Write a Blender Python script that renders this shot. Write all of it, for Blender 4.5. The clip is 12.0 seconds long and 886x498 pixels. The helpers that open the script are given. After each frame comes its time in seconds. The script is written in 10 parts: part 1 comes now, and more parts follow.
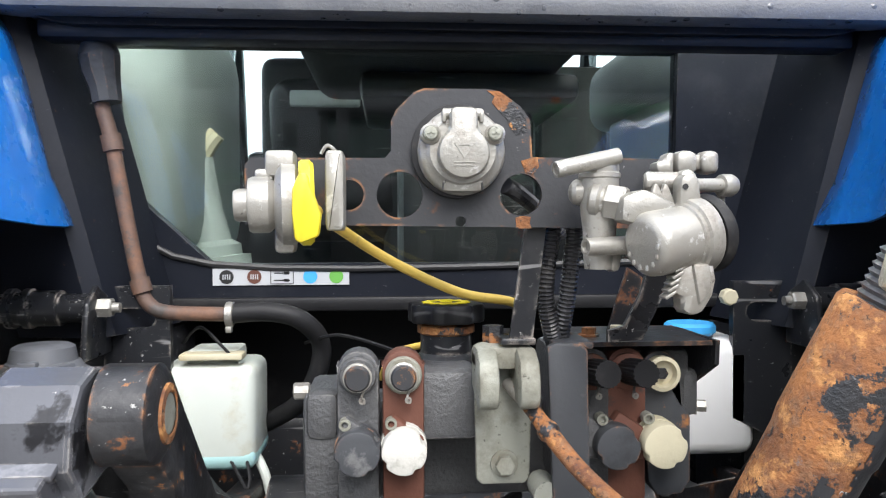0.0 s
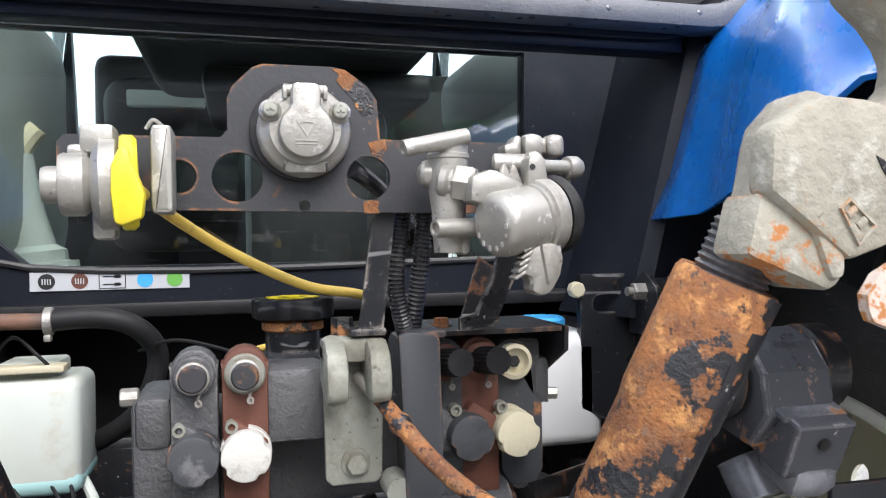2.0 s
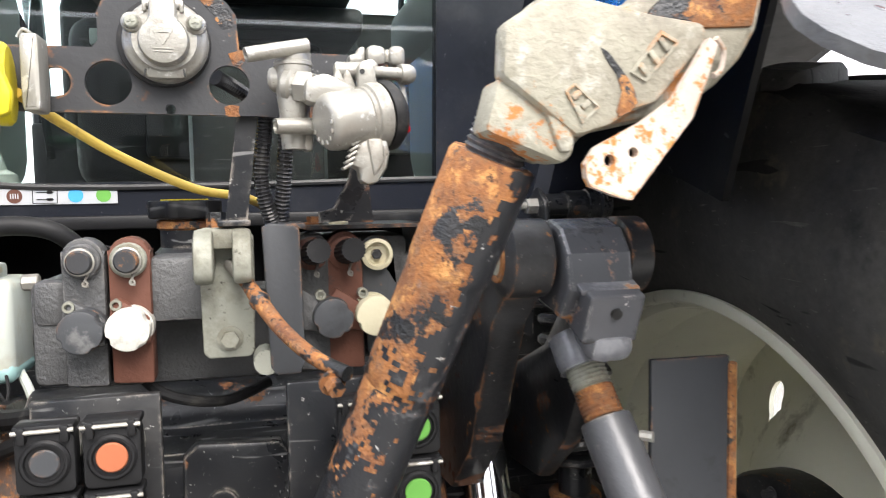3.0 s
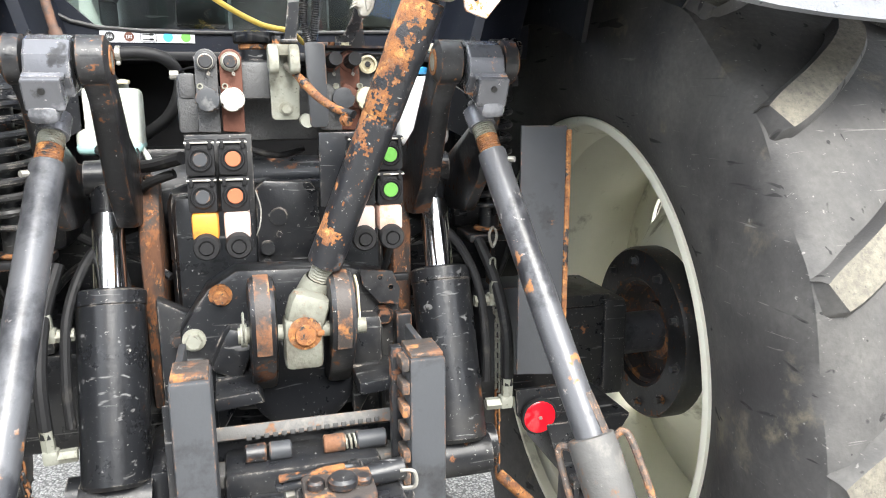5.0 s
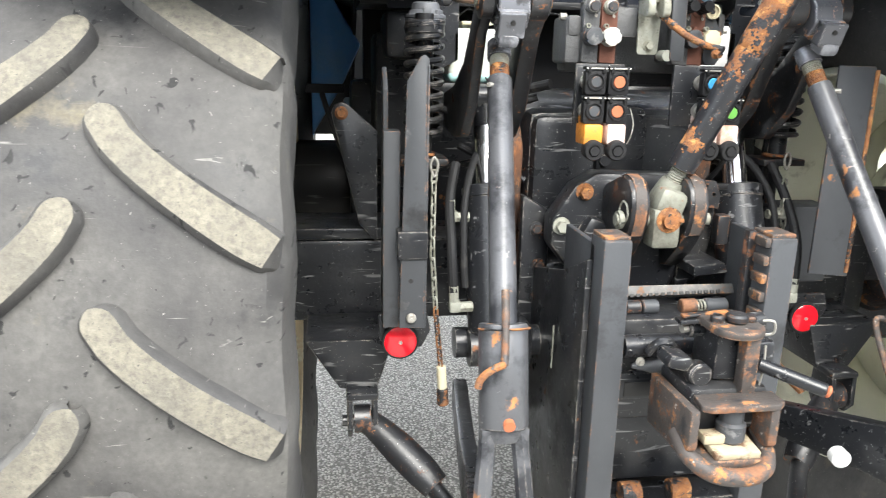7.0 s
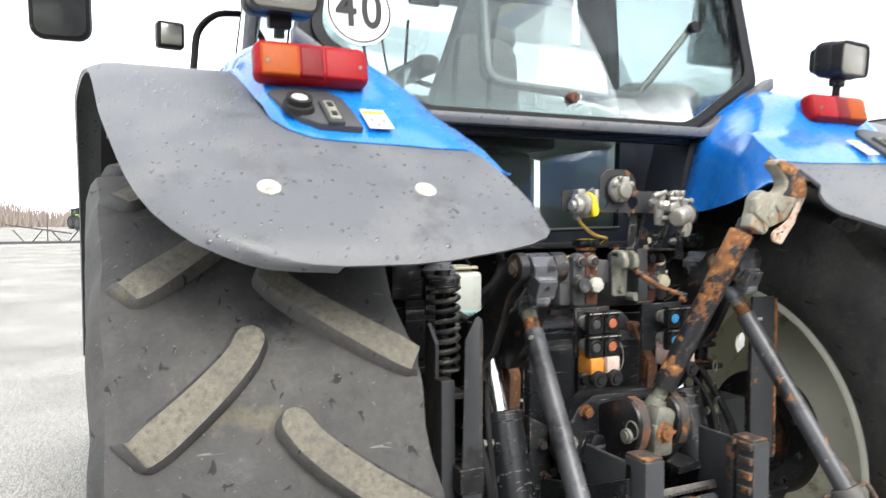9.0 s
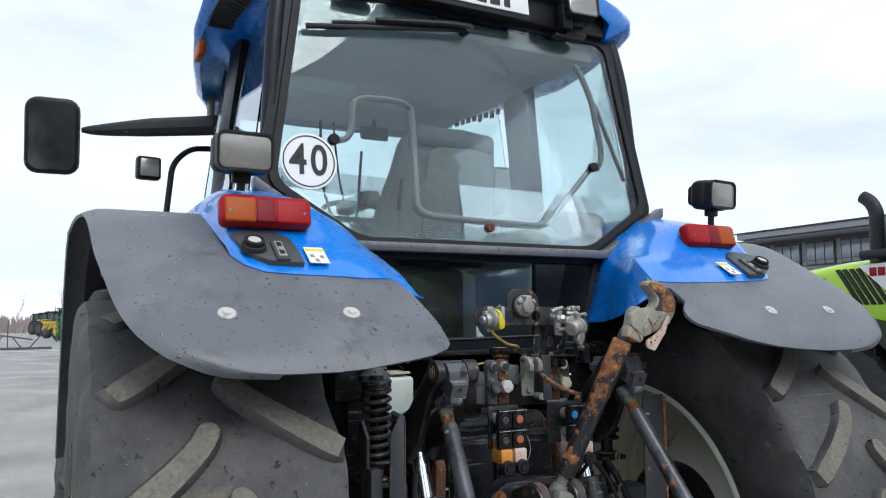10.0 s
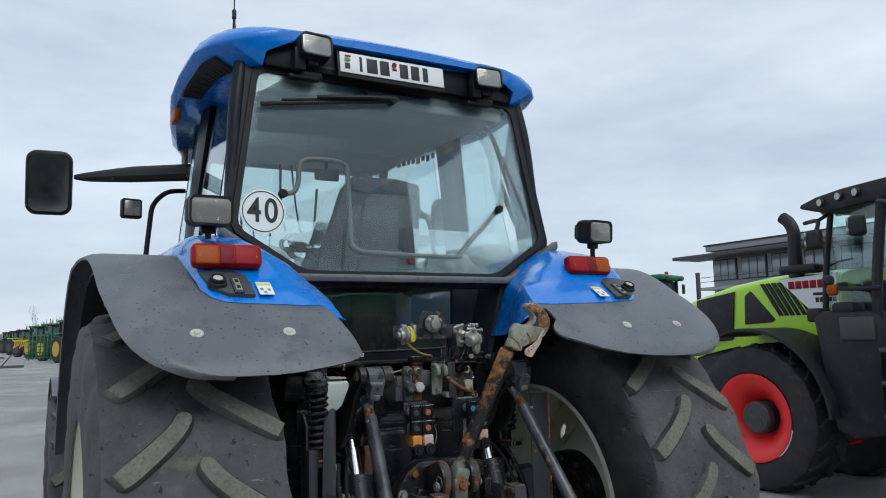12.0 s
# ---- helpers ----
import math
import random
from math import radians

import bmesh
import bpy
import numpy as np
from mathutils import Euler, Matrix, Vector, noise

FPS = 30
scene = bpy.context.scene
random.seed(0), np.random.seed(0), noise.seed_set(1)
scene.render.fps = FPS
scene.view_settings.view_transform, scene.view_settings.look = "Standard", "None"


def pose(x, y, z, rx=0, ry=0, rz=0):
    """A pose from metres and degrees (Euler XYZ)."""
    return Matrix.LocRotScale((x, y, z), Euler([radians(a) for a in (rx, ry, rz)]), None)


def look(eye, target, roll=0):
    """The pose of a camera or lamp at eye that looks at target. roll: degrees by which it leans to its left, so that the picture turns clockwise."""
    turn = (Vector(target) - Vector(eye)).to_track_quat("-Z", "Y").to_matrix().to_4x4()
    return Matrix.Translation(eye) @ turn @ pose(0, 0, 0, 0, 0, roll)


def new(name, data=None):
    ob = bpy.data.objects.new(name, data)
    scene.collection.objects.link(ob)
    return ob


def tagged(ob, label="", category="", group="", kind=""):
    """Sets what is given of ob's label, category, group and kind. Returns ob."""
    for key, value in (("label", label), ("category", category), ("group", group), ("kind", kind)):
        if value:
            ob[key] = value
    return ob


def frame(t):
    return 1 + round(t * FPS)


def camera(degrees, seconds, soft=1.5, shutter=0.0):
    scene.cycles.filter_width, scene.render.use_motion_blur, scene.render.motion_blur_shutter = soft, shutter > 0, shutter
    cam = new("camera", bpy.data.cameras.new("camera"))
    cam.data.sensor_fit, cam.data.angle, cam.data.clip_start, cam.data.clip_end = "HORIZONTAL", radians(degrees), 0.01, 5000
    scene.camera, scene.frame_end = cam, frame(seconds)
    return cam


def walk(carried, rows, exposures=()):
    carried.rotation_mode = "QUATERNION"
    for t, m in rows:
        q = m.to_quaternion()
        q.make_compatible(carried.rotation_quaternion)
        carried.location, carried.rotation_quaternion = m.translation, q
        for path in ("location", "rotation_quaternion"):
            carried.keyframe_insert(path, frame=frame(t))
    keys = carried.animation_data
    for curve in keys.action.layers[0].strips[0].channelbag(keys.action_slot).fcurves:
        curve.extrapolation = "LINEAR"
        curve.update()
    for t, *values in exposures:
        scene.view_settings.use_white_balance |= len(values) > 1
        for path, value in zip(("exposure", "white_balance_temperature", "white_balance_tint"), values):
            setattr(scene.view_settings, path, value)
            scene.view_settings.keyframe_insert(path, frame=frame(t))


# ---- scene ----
cam = camera(61.7, 12.0, soft=1.0, shutter=0.22)
PATH = [
    (0, (-0.089, 0.006, 1.745), (0.056, 2.0, 1.7), -0.2),
    (0.5, (-0.102, 0.035, 1.742), (0.199, 2.012, 1.766), -0.5),
    (1, (-0.097, 0.05, 1.735), (0.303, 2.009, 1.776), -0.7),
    (1.5, (-0.091, 0.053, 1.737), (0.382, 1.996, 1.767), -0.8),
    (2, (-0.077, 0.031, 1.721), (0.444, 1.962, 1.713), -0.9),
    (2.5, (-0.037, 0.016, 1.685), (0.493, 1.943, 1.625), -0.7),
    (3, (0.032, -0.084, 1.672), (0.539, 1.846, 1.534), -1.0),
    (3.2, (0.054, -0.136, 1.66), (0.55, 1.796, 1.506), -1.1),
    (4.8, (-0.087, -0.618, 1.563), (0.46, 1.263, 1.162), -0.8),
    (5, (-0.083, -0.679, 1.567), (0.448, 1.204, 1.153), -0.3),
    (5.5, (-0.078, -0.81, 1.558), (0.336, 1.095, 1.113), 0.9),
    (6, (-0.22, -0.88, 1.525), (0.07, 1.047, 1.071), 1.3),
    (6.5, (-0.462, -0.931, 1.506), (-0.157, 0.977, 0.988), 1.7),
    (7, (-0.677, -0.941, 1.503), (-0.382, 0.974, 1.006), 1.3),
    (7.2, (-0.728, -0.901, 1.5), (-0.469, 1.017, 0.996), 0.9),
    (8.8, (-1.298, -0.866, 1.702), (-0.488, 0.954, 1.529), -0.1),
    (9, (-1.289, -0.971, 1.737), (-0.438, 0.837, 1.652), -0.1),
    (9.5, (-1.267, -1.192, 1.756), (-0.361, 0.59, 1.836), -0.3),
    (10, (-1.353, -1.375, 1.771), (-0.432, 0.391, 1.959), -0.6),
    (10.5, (-1.485, -1.564, 1.772), (-0.555, 0.19, 2.013), -0.8),
    (11, (-1.476, -1.703, 1.78), (-0.54, 0.046, 2.032), -0.8),
    (11.5, (-1.45, -1.903, 1.761), (-0.499, -0.16, 2.0), -1.0),
    (12, (-1.476, -2.063, 1.776), (-0.502, -0.331, 1.998), -1.3),
]

EXPOSURES = [(0, 1.70, 6400, 12), (1.5, 1.54, 6150, 15), (2.5, 1.72, 6650, 13), (3.0, 2.0, 6750, 12), (5.0, 2.56, 6600, 9), (6.0, 2.66, 6600, 9), (7.0, 2.44, 6600, 8), (9.0, 1.45, 6700, 9), (9.5, 0.98, 6650, 10), (10.0, 0.44, 6000, 9), (10.5, 0.06, 5800, 9), (12.0, -0.08, 5880, 5)]
walk(cam, [(t, look(eye, target, roll)) for t, eye, target, roll in PATH], EXPOSURES)

# ---- sky and sun: bright overcast ----
world = bpy.data.worlds.new("overcast_sky")
scene.world = world
world.use_nodes = True
wn, wl = world.node_tree.nodes, world.node_tree.links
wn.clear()
w_out = wn.new("ShaderNodeOutputWorld")
w_bg = wn.new("ShaderNodeBackground")
w_sky = wn.new("ShaderNodeTexSky")
w_sky.sky_type = "NISHITA"
w_sky.sun_disc = False
w_sky.sun_elevation, w_sky.sun_rotation = radians(46), radians(172)
w_co = wn.new("ShaderNodeTexCoord")
w_map = wn.new("ShaderNodeMapping")
w_map.inputs["Scale"].default_value = (1.0, 1.0, 3.2)
w_noise = wn.new("ShaderNodeTexNoise")
w_noise.inputs["Scale"].default_value = 2.6
w_noise.inputs["Detail"].default_value = 7
w_noise.inputs["Roughness"].default_value = 0.55
w_ramp = wn.new("ShaderNodeValToRGB")
w_ramp.color_ramp.elements[0].position, w_ramp.color_ramp.elements[0].color = 0.3, (6.6, 7.0, 7.8, 1)
w_ramp.color_ramp.elements[1].position, w_ramp.color_ramp.elements[1].color = 0.72, (10.0, 10.2, 10.5, 1)
w_mix = wn.new("ShaderNodeMix")
w_mix.data_type = "RGBA"
w_mix.inputs["Factor"].default_value = 0.9
wl.new(w_co.outputs["Generated"], w_map.inputs["Vector"])
wl.new(w_map.outputs["Vector"], w_noise.inputs["Vector"])
wl.new(w_noise.outputs["Fac"], w_ramp.inputs["Fac"])
wl.new(w_sky.outputs["Color"], w_mix.inputs["A"])
wl.new(w_ramp.outputs["Color"], w_mix.inputs["B"])
wl.new(w_mix.outputs["Result"], w_bg.inputs["Color"])
w_bg.inputs["Strength"].default_value = 0.098
wl.new(w_bg.outputs["Background"], w_out.inputs["Surface"])
sun = new("sun", bpy.data.lights.new("sun", "SUN"))
sun.data.energy, sun.data.angle, sun.data.color = 1.5, radians(35), (1.0, 0.97, 0.92)
sun.matrix_basis = look((1.2, -8, 9.5), (0, 1, 0))


# ---- materials ----
def rgba(c):
    return (*c, 1.0) if len(c) == 3 else c


def material(name, base, rough=0.5, metal=0.0, var=0.12, scale=9.0, bump=0.0, grain=120.0, layers=(), coat=0.0, stretch=(1, 1, 1), edge=None, drops=False, spec=0.5):
    """Base colour with two scales of variation, fine relief, and layers of (colour, roughness, metal, scale, threshold, softness)."""
    m = bpy.data.materials.new(name)
    m.use_nodes = True
    n, l = m.node_tree.nodes, m.node_tree.links
    p = n["Principled BSDF"]
    co, info = n.new("ShaderNodeTexCoord"), n.new("ShaderNodeObjectInfo")
    add = n.new("ShaderNodeVectorMath")
    add.operation = "MULTIPLY_ADD"
    add.inputs[1].default_value = (1, 1, 1)
    shift = n.new("ShaderNodeMath")
    shift.operation = "MULTIPLY"
    shift.inputs[1].default_value = 17.0
    l.new(info.outputs["Random"], shift.inputs[0])
    l.new(co.outputs["Object"], add.inputs[0])
    l.new(shift.outputs[0], add.inputs[2])
    vec = add.outputs[0]
    if stretch != (1, 1, 1):
        mp = n.new("ShaderNodeMapping")
        mp.inputs["Scale"].default_value = stretch
        l.new(vec, mp.inputs["Vector"])
        vec = mp.outputs["Vector"]

    def noise_tex(s, detail=5.0, rgh=0.6):
        t = n.new("ShaderNodeTexNoise")
        t.inputs["Scale"].default_value, t.inputs["Detail"].default_value, t.inputs["Roughness"].default_value = s, detail, rgh
        l.new(vec, t.inputs["Vector"])
        return t.outputs["Fac"]

    def mix(kind, fac, a, b):
        x = n.new("ShaderNodeMix")
        x.data_type = kind
        k = {"RGBA": 2, "FLOAT": 0}[kind]
        ins = [s for s in x.inputs if s.enabled]
        for s, v in zip(ins, (fac, a, b)):
            if isinstance(v, bpy.types.NodeSocket):
                l.new(v, s)
            else:
                s.default_value = v
        return [s for s in x.outputs if s.enabled][0]

    lo = rgba(tuple(max(0.0, c * (1 - var)) for c in base))
    hi = rgba(tuple(min(1.0, c * (1 + var)) for c in base))
    col = mix("RGBA", noise_tex(scale), lo, hi)
    fine = noise_tex(grain, 3.0)
    rg = n.new("ShaderNodeMapRange")
    rg.inputs["To Min"].default_value, rg.inputs["To Max"].default_value = max(0.02, rough - 0.12), min(1.0, rough + 0.12)
    l.new(noise_tex(scale * 2.3), rg.inputs["Value"])
    rgh, met, height = rg.outputs["Result"], metal, fine
    for c, r, me, s, thr, soft, *lines in layers:
        mr = n.new("ShaderNodeMapRange")
        mr.inputs["From Min"].default_value, mr.inputs["From Max"].default_value = thr - soft, thr + soft
        if lines:
            # thin scratches: noise drawn out along one direction
            mp2 = n.new("ShaderNodeMapping")
            mp2.inputs["Rotation"].default_value, mp2.inputs["Scale"].default_value = (0.5, 0.4, 0.7), lines[0]
            l.new(vec, mp2.inputs["Vector"])
            tx = n.new("ShaderNodeTexNoise")
            tx.inputs["Scale"].default_value, tx.inputs["Detail"].default_value, tx.inputs["Distortion"].default_value = s, 2.0, 0.6
            l.new(mp2.outputs["Vector"], tx.inputs["Vector"])
            l.new(tx.outputs["Fac"], mr.inputs["Value"])
        else:
            l.new(noise_tex(s, 8.0, 0.68), mr.inputs["Value"])
        f = mr.outputs["Result"]
        cc = mix("RGBA", fine, rgba(tuple(v * 0.6 for v in c)), rgba(tuple(min(1, v * 1.35) for v in c)))
        col, rgh, met = mix("RGBA", f, col, cc), mix("FLOAT", f, rgh, r), mix("FLOAT", f, met, me)
    if edge:
        # paint worn off along sharp edges; on black chassis paint the colour holds wet glints too
        ec, er, e_rad = edge
        bv, geo, dot = n.new("ShaderNodeBevel"), n.new("ShaderNodeNewGeometry"), n.new("ShaderNodeVectorMath")
        bv.samples = 4
        bv.inputs["Radius"].default_value = e_rad
        dot.operation = "DOT_PRODUCT"
        l.new(bv.outputs["Normal"], dot.inputs[0])
        l.new(geo.outputs["Normal"], dot.inputs[1])
        em = n.new("ShaderNodeMapRange")
        em.inputs["From Min"].default_value, em.inputs["From Max"].default_value = 0.985, 0.90
        l.new(dot.outputs["Value"], em.inputs["Value"])
        gate = n.new("ShaderNodeMapRange")
        gate.inputs["From Min"].default_value, gate.inputs["From Max"].default_value = 0.50, 0.60
        l.new(noise_tex(38.0, 6.0, 0.7), gate.inputs["Value"])
        mul = n.new("ShaderNodeMath")
        mul.operation = "MULTIPLY"
        l.new(em.outputs["Result"], mul.inputs[0])
        l.new(gate.outputs["Result"], mul.inputs[1])
        f = mul.outputs[0]
        cc = mix("RGBA", fine, rgba(tuple(v * 0.5 for v in ec)), rgba(tuple(min(1, v * 1.5) for v in ec)))
        col, rgh = mix("RGBA", f, col, cc), mix("FLOAT", f, rgh, er)
    if drops:
        # scattered rain drops: raised, smooth and a little darker
        vo = n.new("ShaderNodeTexVoronoi")
        vo.inputs["Scale"].default_value = 70.0
        l.new(vec, vo.inputs["Vector"])
        sep = n.new("ShaderNodeSeparateColor")
        l.new(vo.outputs["Color"], sep.inputs["Color"])
        size = n.new("ShaderNodeMapRange")
        size.inputs["From Min"].default_value, size.inputs["From Max"].default_value = 0.48, 1.0
        size.inputs["To Min"].default_value, size.inputs["To Max"].default_value = 0.0, 0.36
        l.new(sep.outputs["Red"], size.inputs["Value"])
        dif = n.new("ShaderNodeMath")
        dif.operation = "SUBTRACT"
        dif.use_clamp = True
        l.new(size.outputs["Result"], dif.inputs[0])
        l.new(vo.outputs["Distance"], dif.inputs[1])
        on = n.new("ShaderNodeMapRange")
        on.inputs["From Min"].default_value, on.inputs["From Max"].default_value = 0.0, 0.06
        l.new(dif.outputs[0], on.inputs["Value"])
        rgh = mix("FLOAT", on.outputs["Result"], rgh, 0.06)
        col = mix("RGBA", on.outputs["Result"], col, rgba(tuple(v * 0.8 for v in base)))
        hs = n.new("ShaderNodeMath")
        hs.operation = "MULTIPLY_ADD"
        hs.inputs[1].default_value = 8.0
        l.new(dif.outputs[0], hs.inputs[0])
        l.new(height, hs.inputs[2])
        height = hs.outputs[0]
    p.inputs["Specular IOR Level"].default_value = spec
    l.new(col, p.inputs["Base Color"])
    l.new(rgh, p.inputs["Roughness"])
    if isinstance(met, float) or isinstance(met, int):
        p.inputs["Metallic"].default_value = met
    else:
        l.new(met, p.inputs["Metallic"])
    if coat:
        p.inputs["Coat Weight"].default_value, p.inputs["Coat Roughness"].default_value = coat, 0.08
    if bump:
        b = n.new("ShaderNodeBump")
        b.inputs["Strength"].default_value, b.inputs["Distance"].default_value = bump, 0.002
        l.new(height, b.inputs["Height"])
        l.new(b.outputs["Normal"], p.inputs["Normal"])
    return m


def glass(name, tint, rough=0.0):
    m = bpy.data.materials.new(name)
    m.use_nodes = True
    p = m.node_tree.nodes["Principled BSDF"]
    p.inputs["Base Color"].default_value = rgba(tint)
    p.inputs["Roughness"].default_value = rough
    p.inputs["Transmission Weight"].default_value = 1.0
    p.inputs["IOR"].default_value = 1.52
    return m


def stony(name, lo, mid, hi, size):
    """Asphalt with its stones showing: every stone has its own grey and stands a little proud."""
    m = bpy.data.materials.new(name)
    m.use_nodes = True
    n, l = m.node_tree.nodes, m.node_tree.links
    p = n["Principled BSDF"]
    co, vo = n.new("ShaderNodeTexCoord"), n.new("ShaderNodeTexVoronoi")
    wob = n.new("ShaderNodeTexNoise")
    wob.inputs["Scale"].default_value = size * 0.8
    add = n.new("ShaderNodeMix")
    add.data_type = "VECTOR"
    add.inputs["Factor"].default_value = 0.006
    l.new(co.outputs["Object"], add.inputs["A"])
    l.new(co.outputs["Object"], wob.inputs["Vector"])
    l.new(wob.outputs["Color"], add.inputs["B"])
    vo.inputs["Scale"].default_value = size
    l.new(add.outputs["Result"], vo.inputs["Vector"])
    sep = n.new("ShaderNodeSeparateColor")
    l.new(vo.outputs["Color"], sep.inputs["Color"])
    ramp = n.new("ShaderNodeValToRGB")
    ramp.color_ramp.elements[0].color, ramp.color_ramp.elements[1].color = rgba(lo), rgba(hi)
    e = ramp.color_ramp.elements.new(0.55)
    e.color = rgba(mid)
    l.new(sep.outputs["Red"], ramp.inputs["Fac"])
    gap = n.new("ShaderNodeMapRange")
    gap.inputs["From Min"].default_value, gap.inputs["From Max"].default_value = 0.38, 0.62
    l.new(vo.outputs["Distance"], gap.inputs["Value"])
    tar = n.new("ShaderNodeMix")
    tar.data_type = "RGBA"
    l.new(gap.outputs["Result"], tar.inputs["Factor"])
    l.new(ramp.outputs["Color"], tar.inputs["A"])
    tar.inputs["B"].default_value = rgba(tuple(v * 0.55 for v in lo))
    big = n.new("ShaderNodeTexNoise")
    big.inputs["Scale"].default_value, big.inputs["Detail"].default_value = 0.45, 6.0
    l.new(co.outputs["Object"], big.inputs["Vector"])
    wear = n.new("ShaderNodeMapRange")
    wear.inputs["From Min"].default_value, wear.inputs["From Max"].default_value = 0.35, 0.65
    wear.inputs["To Min"].default_value, wear.inputs["To Max"].default_value = 0.78, 1.18
    l.new(big.outputs["Fac"], wear.inputs["Value"])
    mul = n.new("ShaderNodeVectorMath")
    mul.operation = "SCALE"
    l.new(tar.outputs["Result"], mul.inputs[0])
    l.new(wear.outputs["Result"], mul.inputs["Scale"])
    l.new(mul.outputs["Vector"], p.inputs["Base Color"])
    p.inputs["Roughness"].default_value = 0.82
    b = n.new("ShaderNodeBump")
    b.inputs["Strength"].default_value, b.inputs["Distance"].default_value = 0.7, 0.006
    b.invert = True
    l.new(vo.outputs["Distance"], b.inputs["Height"])
    l.new(b.outputs["Normal"], p.inputs["Normal"])
    return m


RUST = (0.20, 0.082, 0.034)
RUST2 = (0.32, 0.14, 0.052)
CHIP = (0.40, 0.395, 0.375)
M_BLUE = material("blue_paint", (0.006, 0.180, 0.64), 0.28, var=0.05, coat=0.6, layers=[((0.02, 0.13, 0.5), 0.5, 0, 14, 0.68, 0.05)])
M_RIVET = material("weathered_white_plastic", (0.50, 0.47, 0.43), 0.5, var=0.15, bump=0.2, layers=[((0.2, 0.19, 0.17), 0.8, 0, 60, 0.62, 0.08)])
M_FENDER = material("grey_fender_plastic", (0.112, 0.118, 0.130), 0.42, var=0.16, scale=5, bump=0.4, grain=260, drops=True, layers=[((0.17, 0.17, 0.172), 0.6, 0, 5, 0.60, 0.12), ((0.085, 0.088, 0.095), 0.28, 0, 9, 0.60, 0.06), ((0.045, 0.045, 0.046), 0.2, 0, 38, 0.66, 0.02), ((0.20, 0.20, 0.20), 0.6, 0, 60, 0.68, 0.02)])
M_RUBBER = material("tyre_rubber", (0.037, 0.036, 0.036), 0.6, spec=0.4, var=0.35, scale=4, bump=0.5, grain=90, layers=[((0.115, 0.111, 0.104), 0.85, 0, 3.0, 0.545, 0.16), ((0.03, 0.03, 0.031), 0.45, 0, 7, 0.63, 0.05), ((0.17, 0.15, 0.105), 0.9, 0, 5, 0.675, 0.07), ((0.17, 0.166, 0.155), 0.9, 0, 7, 0.735, 0.02, (0.5, 16, 16)), ((0.15, 0.146, 0.135), 0.9, 0, 9, 0.735, 0.02, (16, 0.6, 16)), ((0.025, 0.025, 0.025), 0.9, 0, 2.5, 0.69, 0.02, (18, 1.5, 18)), ((0.28, 0.27, 0.25), 0.9, 0, 120, 0.69, 0.02)])
M_LUG = material("worn_tread_rubber", (0.158, 0.145, 0.116), 0.9, var=0.3, scale=10, bump=1.0, grain=120, layers=[((0.105, 0.098, 0.083), 0.9, 0, 95, 0.54, 0.10), ((0.20, 0.185, 0.148), 0.9, 0, 75, 0.57, 0.10), ((0.11, 0.103, 0.088), 0.88, 0, 6, 0.59, 0.12), ((0.06, 0.058, 0.054), 0.85, 0, 150, 0.65, 0.05)])
M_RIMLIP = material("rubbed_rim_edge", (0.66, 0.54, 0.36), 0.55, var=0.25, scale=20, bump=0.2, layers=[((0.80, 0.77, 0.62), 0.5, 0, 8, 0.56, 0.05), ((0.34, 0.2, 0.1), 0.8, 0, 25, 0.64, 0.04)])
M_RIM = material("cream_rim_paint", (0.86, 0.85, 0.71), 0.4, var=0.06, bump=0.05, layers=[((0.32, 0.29, 0.2), 0.6, 0, 7, 0.66, 0.08)])
# Edge colour: real wear, lightened to paint in the glints of wet edges.
M_BLACK = material("black_chassis_paint", (0.014, 0.015, 0.0175), 0.30, spec=0.45, var=0.3, bump=0.25, grain=80, edge=((0.27, 0.24, 0.21), 0.55, 0.005), layers=[((0.034, 0.033, 0.032), 0.7, 0, 5, 0.63, 0.1), (RUST, 0.85, 0, 19, 0.665, 0.02), (CHIP, 0.6, 0, 170, 0.66, 0.012), (CHIP, 0.6, 0, 70, 0.69, 0.012), ((0.16, 0.16, 0.16), 0.6, 0, 9, 0.68, 0.03, (1, 9, 9))])
M_SWITCH = material("dark_switch_plastic", (0.05, 0.052, 0.056), 0.5, var=0.15, bump=0.2, grain=300)
M_FLAKE = material("flaking_black_paint", (0.016, 0.017, 0.02), 0.36, var=0.3, bump=0.35, grain=90, layers=[((0.10, 0.10, 0.105), 0.4, 0, 30, 0.62, 0.05), (RUST, 0.9, 0, 60, 0.62, 0.012), (CHIP, 0.6, 0, 150, 0.66, 0.012)])
M_BLACKR = material("rusty_black_paint", (0.014, 0.0145, 0.0165), 0.34, var=0.3, bump=0.35, grain=90, edge=((0.26, 0.12, 0.055), 0.9, 0.005), layers=[((0.05, 0.05, 0.052), 0.6, 0, 7, 0.60, 0.08), ((0.14, 0.06, 0.03), 0.9, 0, 12, 0.625, 0.012), (RUST, 0.9, 0, 26, 0.64, 0.02), (RUST2, 0.9, 0, 40, 0.665, 0.02), (CHIP, 0.6, 0, 170, 0.665, 0.012)])
M_FORK = material("weathered_zinc_casting", (0.185, 0.188, 0.155), 0.6, 0.2, var=0.3, scale=18, bump=0.6, grain=120, edge=((0.10, 0.07, 0.04), 0.7, 0.004), layers=[((0.10, 0.095, 0.075), 0.75, 0, 16, 0.55, 0.08), (RUST, 0.85, 0, 18, 0.66, 0.03)])
# Lighter copy of the blue paint: reflected sky light is put into the colour.
M_SKYLITBLUE = material("skylit_blue_paint", (0.085, 0.27, 0.60), 0.4, var=0.1, scale=4, layers=[((0.16, 0.30, 0.5), 0.6, 0, 5, 0.58, 0.1)])
